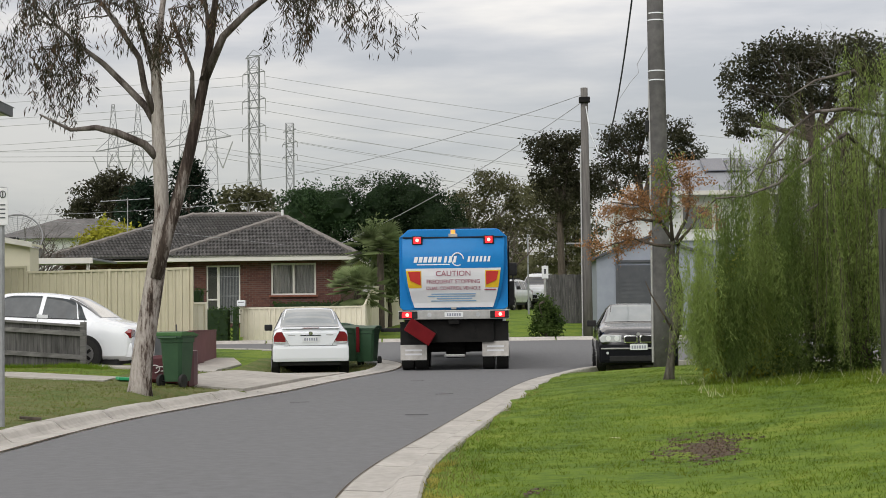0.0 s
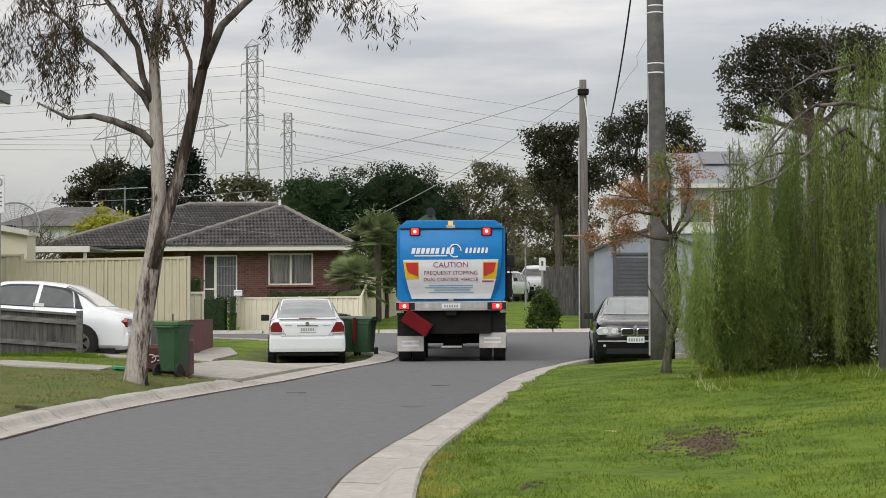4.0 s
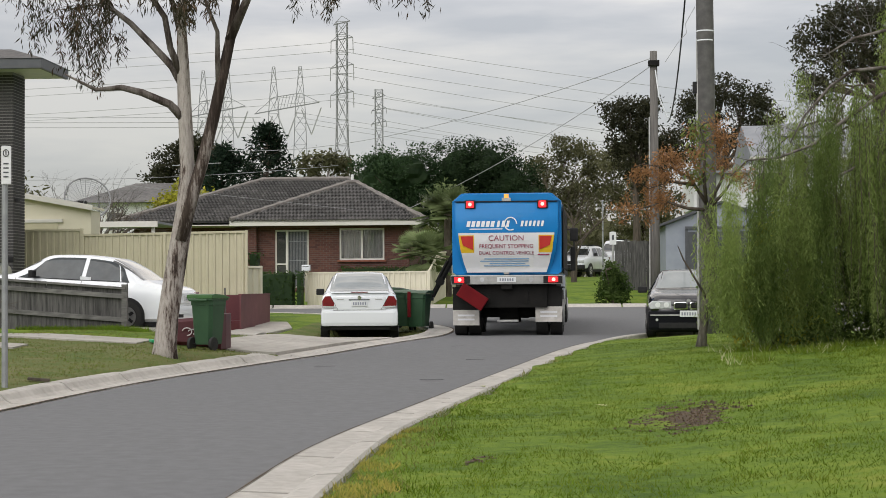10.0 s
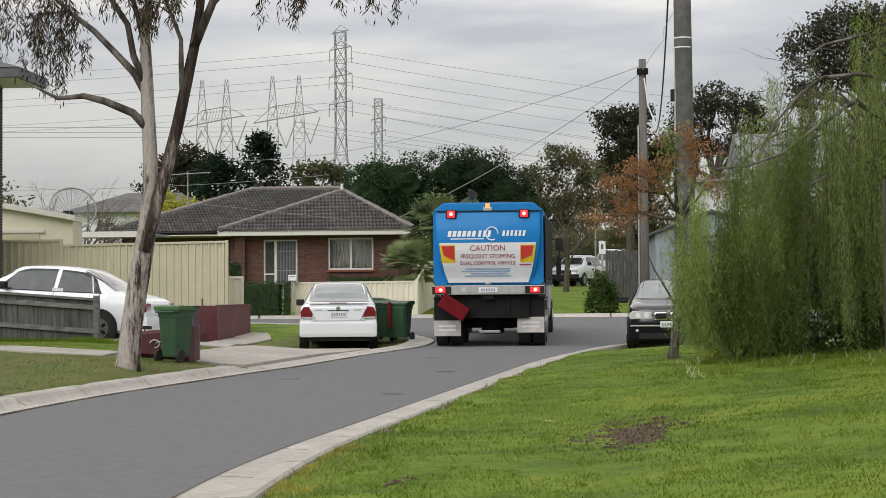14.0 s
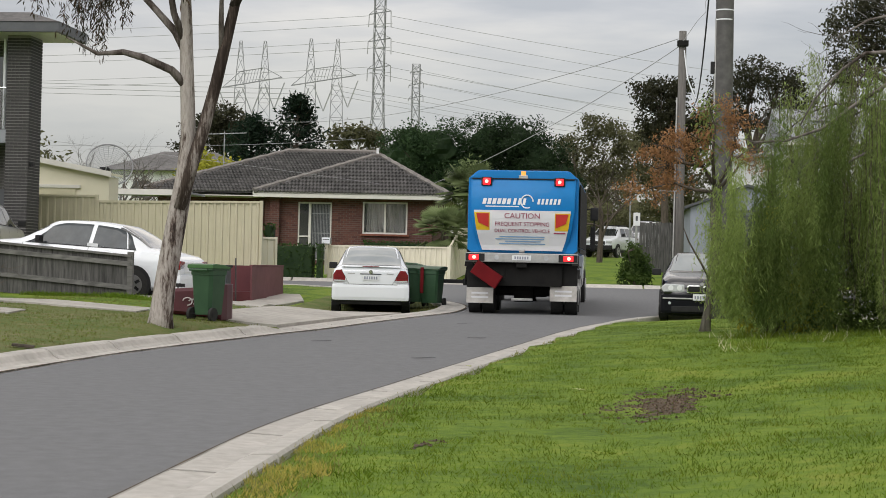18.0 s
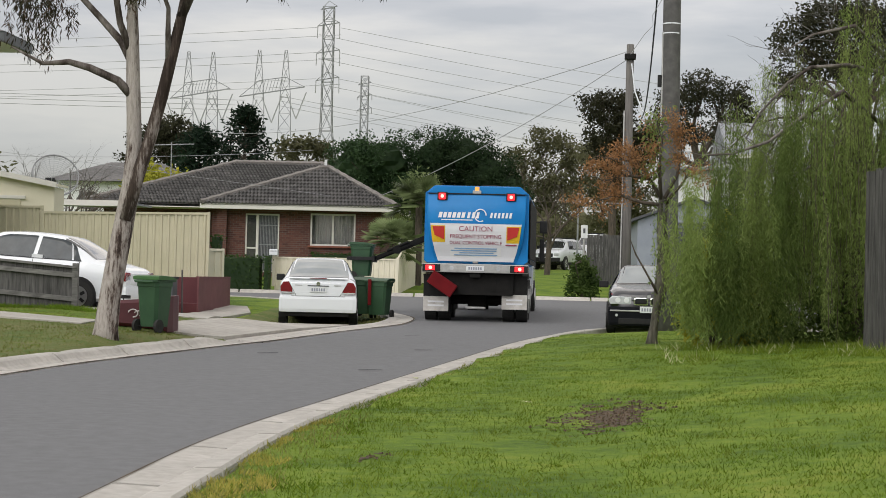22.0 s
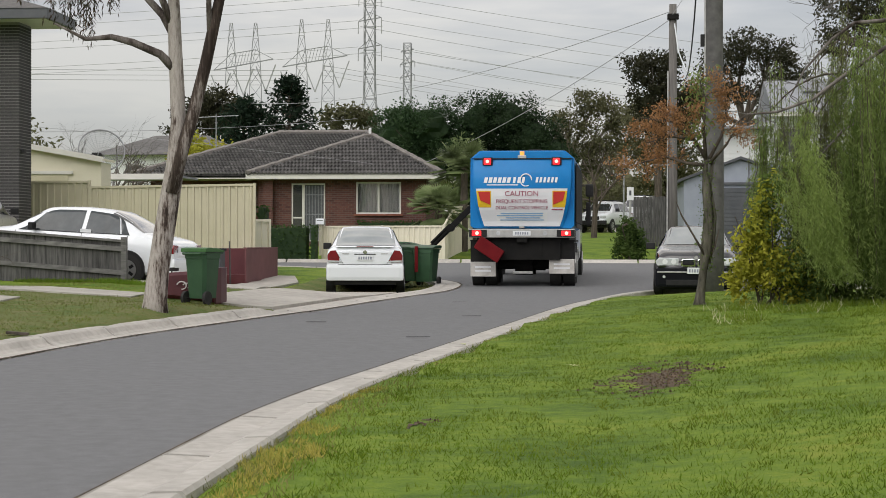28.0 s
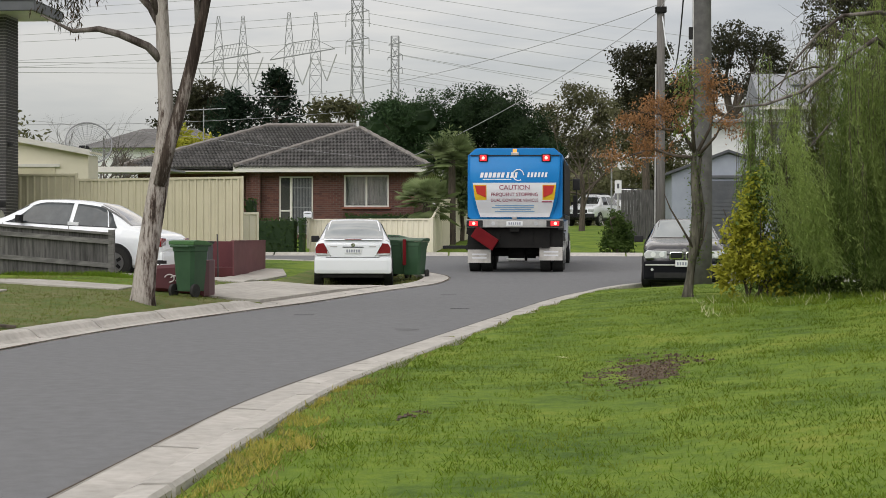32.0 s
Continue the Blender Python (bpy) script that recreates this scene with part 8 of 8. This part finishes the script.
    leaves("foliage", inner[inner[:, 2] > 0.30], 0.075, 0.032, "leaf_mid", t, rng, 0.2, "dense green leaves near the ground", 0.05)
    sway = []
    for i, (a, b) in enumerate(((3.44, 3.75), (3.7, 4.1), (4.05, 4.5), (4.45, 4.9), (4.85, 5.3))):
        p, stems, r = curtain(a, b, (13, 22, 26, 24, 20)[i], 92, 90 + i, 21.3, 22.6)
        stems.free()
        ox, oz = float(p[:, 0].mean()), float(p[:, 2].max())
        ob = leaves("hanging_curtain", p - np.array((ox, WILLOW_Y, oz)), 0.066, 0.0095, ("leaf_willow", "leaf_willow", "leaf_willow_deep", "leaf_willow", "leaf_willow_deep")[i], t, r, 0.66, "outer curtain of drooping leaves stirring in the wind", 0.022)
        ob.location = (ox, WILLOW_Y, oz)
        sway.append((ob, ox, oz))
    return sway


def yellow_bush():
    t = thing("shrub", pose(0, 0, 0), "leafy yellow-green shrub under the edge of the drooping tree", "shrub")
    rng = np.random.default_rng(95)
    for k in range(9):
        a = rng.uniform(0, 2 * math.pi)
        p = Vector((4.5 + 0.15 * math.cos(a), 23.3, 0.32))
        q = p + Vector((rng.normal(0, 0.4), rng.normal(0, 0.15), rng.uniform(0.7, 1.3)))
        part("stem", tubem([p, p.lerp(q, 0.5) + Vector((rng.normal(0, 0.05), 0, 0.05)), q], [0.018, 0.013, 0.005], 6), "bark_dark", t)
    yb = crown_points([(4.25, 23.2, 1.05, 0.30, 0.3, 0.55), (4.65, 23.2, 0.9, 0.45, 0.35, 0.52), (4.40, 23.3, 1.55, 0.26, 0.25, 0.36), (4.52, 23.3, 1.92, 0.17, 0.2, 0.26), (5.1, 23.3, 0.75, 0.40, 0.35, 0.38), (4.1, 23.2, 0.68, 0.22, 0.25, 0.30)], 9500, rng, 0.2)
    # sunlit side put into the leaf colour: bright yellow left, green elsewhere
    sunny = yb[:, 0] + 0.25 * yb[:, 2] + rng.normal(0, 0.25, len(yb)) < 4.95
    leaves("foliage", yb[sunny], 0.072, 0.034, "leaf_yellow", t, rng, 0.3, "bright yellow leaves, painted as the sunlit side", 0.03)
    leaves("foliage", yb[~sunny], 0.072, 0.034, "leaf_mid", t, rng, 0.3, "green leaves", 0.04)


yellow_bush()
SWAY = drooping_tree()


def autumn_tree():
    t = thing("autumn_tree", pose(3.58, 24.0, land(3.58, 24.0) - 0.03), "small bent tree with orange autumn leaves by the pole", "tree")
    rng = np.random.default_rng(101)

    def rough(bm, k=0.012):
        for v in bm.verts:
            v.co += Vector((1, 0, 0)) * k * noise.noise(v.co * 7) + Vector((0, 1, 0)) * k * noise.noise(v.co * 7 + Vector((9, 0, 0)))
        return bm

    P = lambda *q: [(a, c, b) for a, b, c in q]
    part("trunk", rough(tubem(P((-0.02, -0.1, 0), (-0.01, 0.08, 0), (0.01, 0.3, 0), (0.05, 0.55, 0), (0.08, 0.78, 0), (0.10, 1.05, 0), (0.11, 1.35, 0), (0.09, 1.67, 0), (0.06, 1.95, 0), (0.08, 2.15, 0)), [0.125, 0.082, 0.066, 0.062, 0.080, 0.064, 0.060, 0.055, 0.046, 0.038], 12), 0.035), "bark_mossy", t, "mossy grey trunk", smooth=True)
    part("trunk", rough(tubem(P((0.09, 0.62, 0.02), (0.17, 0.9, 0.05), (0.19, 1.3, 0.06), (0.13, 1.7, 0.05), (0.17, 2.1, 0.05)), [0.05, 0.04, 0.035, 0.03, 0.02], 8)), "bark_mossy", t, smooth=True)
    part("stick", tubem(P((0.06, 0.72, -0.05), (-0.10, 1.0, -0.08), (-0.28, 1.30, -0.1), (-0.36, 1.5, -0.1)), [0.02, 0.016, 0.012, 0.006], 6), "bark_dark", t, "dead dark side shoot", smooth=True)
    part("stick", tubem(P((0.10, 0.62, 0), (0.2, 0.85, 0), (0.26, 1.1, 0)), [0.014, 0.011, 0.006], 6), "bark_dark", t, smooth=True)
    limbs = [P((0.07, 2.02, 0), (-0.2, 2.05, 0), (-0.5, 2.14, 0), (-0.78, 2.08, 0), (-1.02, 2.0, 0)), P((0.07, 2.12, 0), (-0.15, 2.5, 0.1), (-0.39, 2.66, 0.2), (-0.85, 2.72, 0.2)), P((0.07, 2.1, 0), (0.03, 2.55, -0.1), (0.06, 2.95, -0.1), (-0.05, 3.3, -0.1)), P((0.12, 2.12, 0), (0.30, 2.45, 0.1), (0.36, 2.75, 0.1), (0.36, 3.1, 0.1)), P((0.12, 2.05, 0), (0.36, 2.32, -0.1), (0.46, 2.5, -0.1)), P((-0.1, 2.4, 0.08), (-0.45, 2.45, 0.05), (-0.75, 2.35, 0.05))]
    bm, tips = bmesh.new(), []
    for i, pts in enumerate(limbs):
        n = len(pts)
        part("limb", tubem(pts, [0.03 - 0.024 * k / (n - 1) for k in range(n)], 6), "bark_dark", t, smooth=True)
        for k in range((11, 12, 8, 8, 3, 9)[i]):
            a = rng.uniform(0.3, 1.0) * (n - 1)
            j = min(int(a), n - 2)
            d = (Vector(pts[-1]) - Vector(pts[0])).normalized()
            twigs(bm, Vector(pts[j]).lerp(Vector(pts[j + 1]), a - j), d + Vector(rng.normal(0, 0.8, 3)), 0.28, 0.007, rng, 1, tips, 0.5, 3)
    part("twig", bm, "bark_dark", t, "thin dark twigs", kind="stuff")
    tips = np.array([tuple(p) for p in tips])
    leaves("foliage", np.repeat(tips[rng.random(len(tips)) < 0.7], 12, axis=0), 0.042, 0.019, "leaf_orange", t, rng, 0.35, "rusty orange leaves", 0.045)
    up = np.stack([rng.normal(-0.04, 0.09, 420), rng.normal(-0.05, 0.08, 420), rng.uniform(2.35, 3.45, 420)], 1)
    leaves("foliage", up, 0.09, 0.026, "leaf_willow", t, rng, 0.5, "green leaves hanging about the top", 0.04)
    moss = np.stack([rng.normal(0.09, 0.06, 500), rng.normal(0, 0.06, 500), rng.uniform(0.5, 2.1, 500)], 1)
    leaves("foliage", moss, 0.045, 0.02, "leaf_mid", t, rng, 0.3, "small leaves sprouting from the trunk", 0.02)


autumn_tree()


# ---- grass, dirt, litter ----
def verge_grass():
    rng = np.random.default_rng(200)
    g = thing("grass", pose(0, 0, 0), "short winter grass blades over the verges", "grass", kind="stuff")

    def scatter(n, x0, x1, y0, y1, power=1.0):
        y = y0 + (y1 - y0) * rng.random(n) ** power
        x = rng.uniform(x0, x1, n)
        return x, y

    def lay(x, y, ok, size, width, material, droop=0.0):
        keep = [i for i in range(len(x)) if ok(x[i], y[i])]
        p = np.array([(x[i], y[i], ground_z(x[i], y[i]) - 0.004) for i in keep])
        n = len(p)
        d = np.stack([rng.normal(0, 0.7, n), rng.normal(0, 0.7, n), np.ones(n)], 1)
        d /= np.linalg.norm(d, axis=1)[:, None]
        s = np.cross(d, rng.normal(0, 1, (n, 3)))
        s /= np.linalg.norm(s, axis=1)[:, None]
        L = size * rng.uniform(0.5, 1.3, (n, 1))
        v = np.stack([p - s * width, p + s * width, p + d * L], 1).reshape(-1, 3)
        me = bpy.data.meshes.new("blades")
        me.from_pydata(v.tolist(), [], np.arange(3 * n).reshape(-1, 3).tolist())
        part("blades", me, material, g, kind="stuff")

    right = lambda x, y: x > rx(min(y, 38)) + 0.66 and not (DIRT(x, y) < 0.80 and rng.random() < 0.86)
    x, y = scatter(125000, -0.4, 6.5, 5.6, 36, 1.8)
    thick = lambda a, b: noise.noise((a * 0.7, b * 0.5, 3)) + 0.5 * noise.noise((a * 2.3, b * 1.7, 8)) > -0.25
    lay(x, y, lambda a, b: right(a, b) and thick(a, b), 0.030, 0.0032, "blade")
    x, y = scatter(52000, -0.4, 6.2, 5.6, 24, 1.7)
    lay(x, y, lambda a, b: right(a, b) and noise.noise((a * 3.1, b * 2.2, 31)) + 0.6 * noise.noise((a * 0.8, b * 0.6, 9)) > 0.15, 0.040, 0.0030, "blade_deep")
    x, y = scatter(60000, -0.4, 6.2, 5.6, 22, 1.7)
    lay(x, y, lambda a, b: right(a, b) and noise.noise((a * 3.6, b * 2.6, 47)) > 0.12, 0.042, 0.0038, "blade_lime")
    x, y = scatter(5600, -0.3, 2.2, 5.6, 26, 1.2)
    lay(x, y, lambda a, b: 0.60 < a - rx(b) < 0.80, 0.045, 0.006, "blade_dry")
    x, y = scatter(3600, -0.6, 0.6, 4.5, 13, 1.0)
    lay(x, y, lambda a, b: 0.60 < a - rx(b) < 1.0 + 0.25 * noise.noise((a * 2, b, 5)), 0.05, 0.004, "blade_dry")
    x, y = scatter(24000, -0.4, 0.9, 5.2, 12.5, 1.0)
    lay(x, y, lambda a, b: 0.60 < a - rx(b) < 0.88 + 0.3 * noise.noise((a * 2, b, 5)) and noise.noise((a * 4, b * 2.5, 15)) > -0.1, 0.045, 0.0045, "blade_yellow")
    x, y = scatter(16000, -0.4, 2.4, 5.6, 18, 1.2)
    lay(x, y, lambda a, b: 0.66 < a - rx(b) < 1.25 and noise.noise((a * 2.6, b * 1.6, 61)) > 0.22, 0.060, 0.0045, "blade_deep")
    x, y = scatter(42000, -8.5, -1.2, 16.5, 37)
    lay(x, y, lambda a, b: a < lx(b) - 0.64 and not paved(a, b, 0.05), 0.032, 0.005, "blade_dry")
    lay(x[:26000], y[:26000], lambda a, b: a < lx(b) - 0.9 and not paved(a, b, 0.05) and noise.noise((a * 0.9, b * 0.7, 13)) > -0.15, 0.034, 0.005, "blade")
    x, y = scatter(7000, 3.6, 7.6, 18.6, 23.6)
    lay(x, y, lambda a, b: noise.noise((a * 1.3, b * 0.8, 77)) > 0.08, 0.13, 0.006, "blade_lime")
    x, y = scatter(520, 3.4, 7.6, 18.8, 22.8)
    lay(x, y, lambda a, b: noise.noise((a * 1.3, b * 0.8, 77)) > 0.10, 0.15, 0.005, "straw")
    x, y = scatter(1300, -7.3, -6.4, 30.6, 31.5)
    lay(x, y, lambda a, b: True, 0.10, 0.006, "blade_deep")
    x, y = scatter(2600, -9.0, -6.6, 30.9, 31.9)
    lay(x, y, lambda a, b: True, 0.10, 0.006, "blade_deep")
    x, y = scatter(5000, -4.2, -1.3, 36.6, 42.6)
    lay(x, y, lambda a, b: a < lx(b) - 0.64 and not paved(a, b, 0.05), 0.045, 0.008, "blade_dry")


M["straw"] = mat("pale_straw", (0.42, 0.44, 0.24), (0.52, 0.50, 0.32), 0.8, 4, rand=0.2)


def DIRT(x, y):
    d1 = math.hypot((x - 2.43 - 0.13 * (y - 13.0)) / 0.42, (y - 13.0) / 1.42)
    d2 = math.hypot((x - 0.88) / 0.22, (y - 10.0) / 0.50)
    hollow = 0.55 * math.exp(-(((x - 2.36 - 0.13 * (y - 13.0)) / 0.16) ** 2 + ((y - 13.5) / 0.55) ** 2))
    return min(d1 - 0.10 + hollow, d2 + 0.34) + 0.42 * noise.noise((x * 5, y * 3, 1)) + 0.38 * noise.noise((x * 14, y * 9, 6)) + 0.35 * noise.noise((x * 33, y * 21, 9))


def bare_patch():
    rng = np.random.default_rng(210)
    v, f = [], []

    def clod(a, b, s, z):
        k = len(v)
        v.extend([(a - s, b - s, z - 0.02), (a + s, b - s * 0.7, z - 0.02), (a + s * 0.8, b + s, z - 0.015), (a - s * 0.9, b + s, z - 0.02), (a - 0.3 * s, b - 0.2 * s, z + s * 0.45), (a + 0.35 * s, b + 0.2 * s, z + s * 0.38)])
        f.extend([(k, k + 1, k + 5, k + 4), (k + 1, k + 2, k + 5), (k + 2, k + 3, k + 4, k + 5), (k + 3, k, k + 4)])

    step = 0.028
    for x in np.arange(0.4, 3.4, step):
        for y in np.arange(8.8, 15.2, step * 1.6):
            d = DIRT(x, y)
            if d < 0.74 and rng.random() < 1.6 - 1.5 * max(d, 0.3):
                k = len(v)
                q = [(x, y), (x + step, y), (x + step, y + step * 1.6), (x, y + step * 1.6)]
                v.extend([(a, b, ground_z(a, b) + 0.004 + 0.005 * noise.noise((a * 23, b * 17, 2))) for a, b in q])
                f.append((k, k + 1, k + 2, k + 3))
                if rng.random() < 0.45:
                    a, b = x + rng.uniform(0, step), y + rng.uniform(0, step)
                    clod(a, b, rng.uniform(0.004, 0.015), ground_z(a, b) + 0.010)
    me = bpy.data.meshes.new("bare_soil")
    me.from_pydata(v, [], f)
    ob = part("bare_soil", me, "soil", kind="stuff")
    tagged(ob, "crumbled brown soil in a bare patch of the lawn", "soil")


def litter():
    for x, y, rz in ((1.80, 13.99, 20), (0.62, 17.5, 60)):
        bm = bmesh.new()
        n = 8
        top = [bm.verts.new((0.06 * (i / n - 0.5) * 2, 0.016 * math.sin(math.pi * i / n), 0.010 * math.sin(3 * i))) for i in range(n + 1)]
        bot = [bm.verts.new((q.co.x, -q.co.y, q.co.z + 0.004)) for q in top]
        for i in range(n):
            bm.faces.new((bot[i], bot[i + 1], top[i + 1], top[i]))
        z = ground_z(x, y) + 0.05 if y < 15 else base(y) + 0.13
        tagged(part("dry_leaf", bm, "straw", m=pose(x, y, z, 10, 5, rz)), "pale curled dry leaf", "leaf", "fallen leaves")
    for i, (x, y) in enumerate(((-0.15, 20.5), (-2.0, 24.0), (0.15, 26.0), (-0.4, 31.0))):
        bm = boxm(-0.15, 0.15, -0.02, 0.02, 0, 0.004, 0.001)
        tagged(part("tar_patch", bm, "ink_black", road, m=pose(x, y, base(y) + 0.028, 0, 0, 10 * i)))


bare_patch()
verge_grass()
litter()


# ---- what moves ----
TRUCK_WAY = ((0, 0.30, 36.45), (8, 0.34, 36.5), (12, 0.41, 36.65), (18.1, 0.42, 36.7), (18.4, 0.43, 36.8), (18.8, 0.42, 37.25), (19.4, 0.46, 38.0), (20.0, 0.48, 38.6), (20.5, 0.47, 38.85), (21.0, 0.47, 38.9), (30.2, 0.50, 38.92), (30.5, 0.51, 39.2), (30.8, 0.51, 39.9), (31.2, 0.52, 40.9), (31.6, 0.51, 41.8), (32, 0.47, 42.7))
STOW = (-1.50, 0.62, 0)
HAND = ((0.0, -1.2, 0.9, 0), (0.2, -1.2, 0.9, 0), (0.6, -1.75, 0.80, 0), (1.0, -1.8, 0.80, 0), (1.5, -2.15, 0.80, 0), (1.8, -2.31, 0.63, 0), (2.0, -2.42, 1.25, 2), (2.5, -2.2, 2.40, 35), (2.75, -1.8, 2.95, 75), (3.0, -1.0, 3.25, 110), (3.4, -0.45, 3.05, 148), (5.0, -0.45, 3.05, 148), (5.5, -1.35, 3.25, 105), (5.75, -1.85, 2.8, 75), (6.0, -2.2, 2.25, 50), (6.5, -2.3, 1.20, 6), (7.0, -1.9, 0.70, 0), (7.4, -2.2, 0.63, 0), (7.6, -2.31, 0.63, 0), (8.0, -1.95, 0.75, 0), (8.6, *STOW),
        (9.2, *STOW), (9.5, -1.6, 0.8, 0), (10.0, -2.05, 0.85, 0), (10.4, -2.79, 0.63, 0), (10.6, -2.75, 0.95, 0), (11.0, -2.32, 2.05, 12), (11.5, -1.8, 2.75, 62), (11.75, -1.4, 3.15, 100), (12.1, -0.45, 3.05, 148), (14.1, -0.45, 3.05, 148), (14.5, -1.35, 3.25, 105), (14.9, -1.85, 2.8, 75), (15.3, -2.3, 2.2, 45), (15.9, -2.65, 1.15, 5), (16.4, -2.79, 0.68, 0), (16.6, -2.81, 0.63, 0), (17.0, -2.15, 0.9, 0), (17.5, -1.8, 0.78, 0), (18.2, *STOW),
        (19.4, *STOW), (20.0, -1.75, 0.95, 0), (20.5, -2.0, 0.95, 0), (21.0, -2.35, 1.0, 0), (21.5, -2.8, 0.72, 0), (21.7, -2.92, 0.63, 0), (22.0, -2.85, 1.45, 0), (22.5, -2.4, 2.05, 14), (23.0, -1.9, 2.75, 62), (23.25, -1.45, 3.15, 100), (23.7, -0.45, 3.05, 148), (25.2, -0.45, 3.05, 148), (25.6, -1.35, 3.25, 105), (26.0, -1.85, 2.8, 75), (26.4, -2.3, 2.2, 45), (26.9, -2.6, 1.15, 5), (27.5, -2.55, 0.74, -6), (27.9, -2.92, 0.63, 0), (28.3, -2.4, 0.95, 0), (28.8, -2.05, 0.88, 0), (29.4, -1.95, 0.85, 0), (30.0, -1.75, 0.80, 0), (30.5, *STOW), (32, *STOW))


def hand_at(t):
    x, z, tilt = (interp(t, [h[0] for h in HAND], [h[k] for h in HAND]) for k in (1, 2, 3))
    return x - interp(z, (1.2, 2.2, 2.9), (0.36, 0.25, 0.1)), z, tilt


def truck_at(t):
    x, y = (interp(t, [r[0] for r in TRUCK_WAY], [r[k] for r in TRUCK_WAY]) for k in (1, 2))
    return pose(x, y, base(y) + 0.012, 0, 0, -1.4)


def reach(t):
    """Poses of boom, sliding forearm and grabber, in the truck's space, that bring the grabber to its place."""
    ex, ez, tilt = hand_at(t)
    a = radians(tilt)
    hx, hz = ex + 0.36 * math.cos(a), ez - 0.36 * math.sin(a)
    px, pz = PIVOT
    d = math.hypot(hx - px, hz - pz)
    ux, uz = (hx - px) / d, (hz - pz) / d
    way = math.degrees(math.atan2(uz, -ux))
    return (pose(px, ARM_Y, pz, 0, way, 0), pose(hx - ux * LINK_B, ARM_Y, hz - uz * LINK_B, 0, way, 0), pose(ex, ARM_Y, ez, 0, tilt, 0))


def motions():
    times = sorted({round(0.2 * i, 1) for i in range(161)} | {h[0] for h in HAND})
    walk(truck, [(t, truck_at(t)) for t in sorted({r[0] for r in TRUCK_WAY})])
    poses = [reach(t) for t in times]
    for k, ob in enumerate((boom, forearm, grabber)):
        walk(ob, [(t, p[k]) for t, p in zip(times, poses)])
    for ob, t0, t1 in ((lift_a, 1.8, 7.6), (lift_b, 10.4, 16.6), (lift_c, 21.7, 27.9)):
        def held(t):
            ex, ez, tilt = hand_at(t)
            return truck_at(t) @ pose(ex, ARM_Y, ez * 1.025, 0, tilt, 0) @ pose(0, 0, -0.56, 0, 0, 90)
        rows = [(0, held(t0)), (t0 - 0.1, held(t0))] + [(t, held(t)) for t in times if t0 <= t <= t1] + [(t1 + 0.1, held(t1)), (32, held(t1))]
        walk(ob, rows)
        lid = [c for c in ob.children if c.name.startswith("lid")][0]
        hinge = Vector((0, 0.31, 0.911))
        def gape(t):
            a = 0.0 if not t0 <= t <= t1 else interp(hand_at(t)[2], (25, 60, 110), (0, 45, 100))
            return Matrix.Translation(hinge) @ Matrix.Rotation(-radians(a), 4, "X") @ Matrix.Translation(-hinge)
        walk(lid, [(0, gape(0))] + [(t, gape(t)) for t in times if t0 <= t <= t1] + [(32, gape(32))])
    for i, (ob, ox, oz) in enumerate(SWAY):
        k = 1.0 - 0.04 * i
        walk(ob, [(t, pose(ox - 0.021 * min(a, 0.0), WILLOW_Y - 0.005 * min(a, 0.0), oz - 0.002 * a, 0, 0.34 * k * a, 0)) for t, a in ((0, 0), (3, 0.7), (6, -0.7), (8, 0.8), (9.5, 0), (11, 0.8), (12.5, 1.5), (14, 1.5), (16.5, 1), (18, 0.6), (19.5, 0), (21, -2), (22, -5), (22.5, -8), (23, -15), (23.5, -26), (24, -33), (25, -38), (27, -40), (28.5, -44), (30, -41), (31, -44), (32, -42))])


motions()
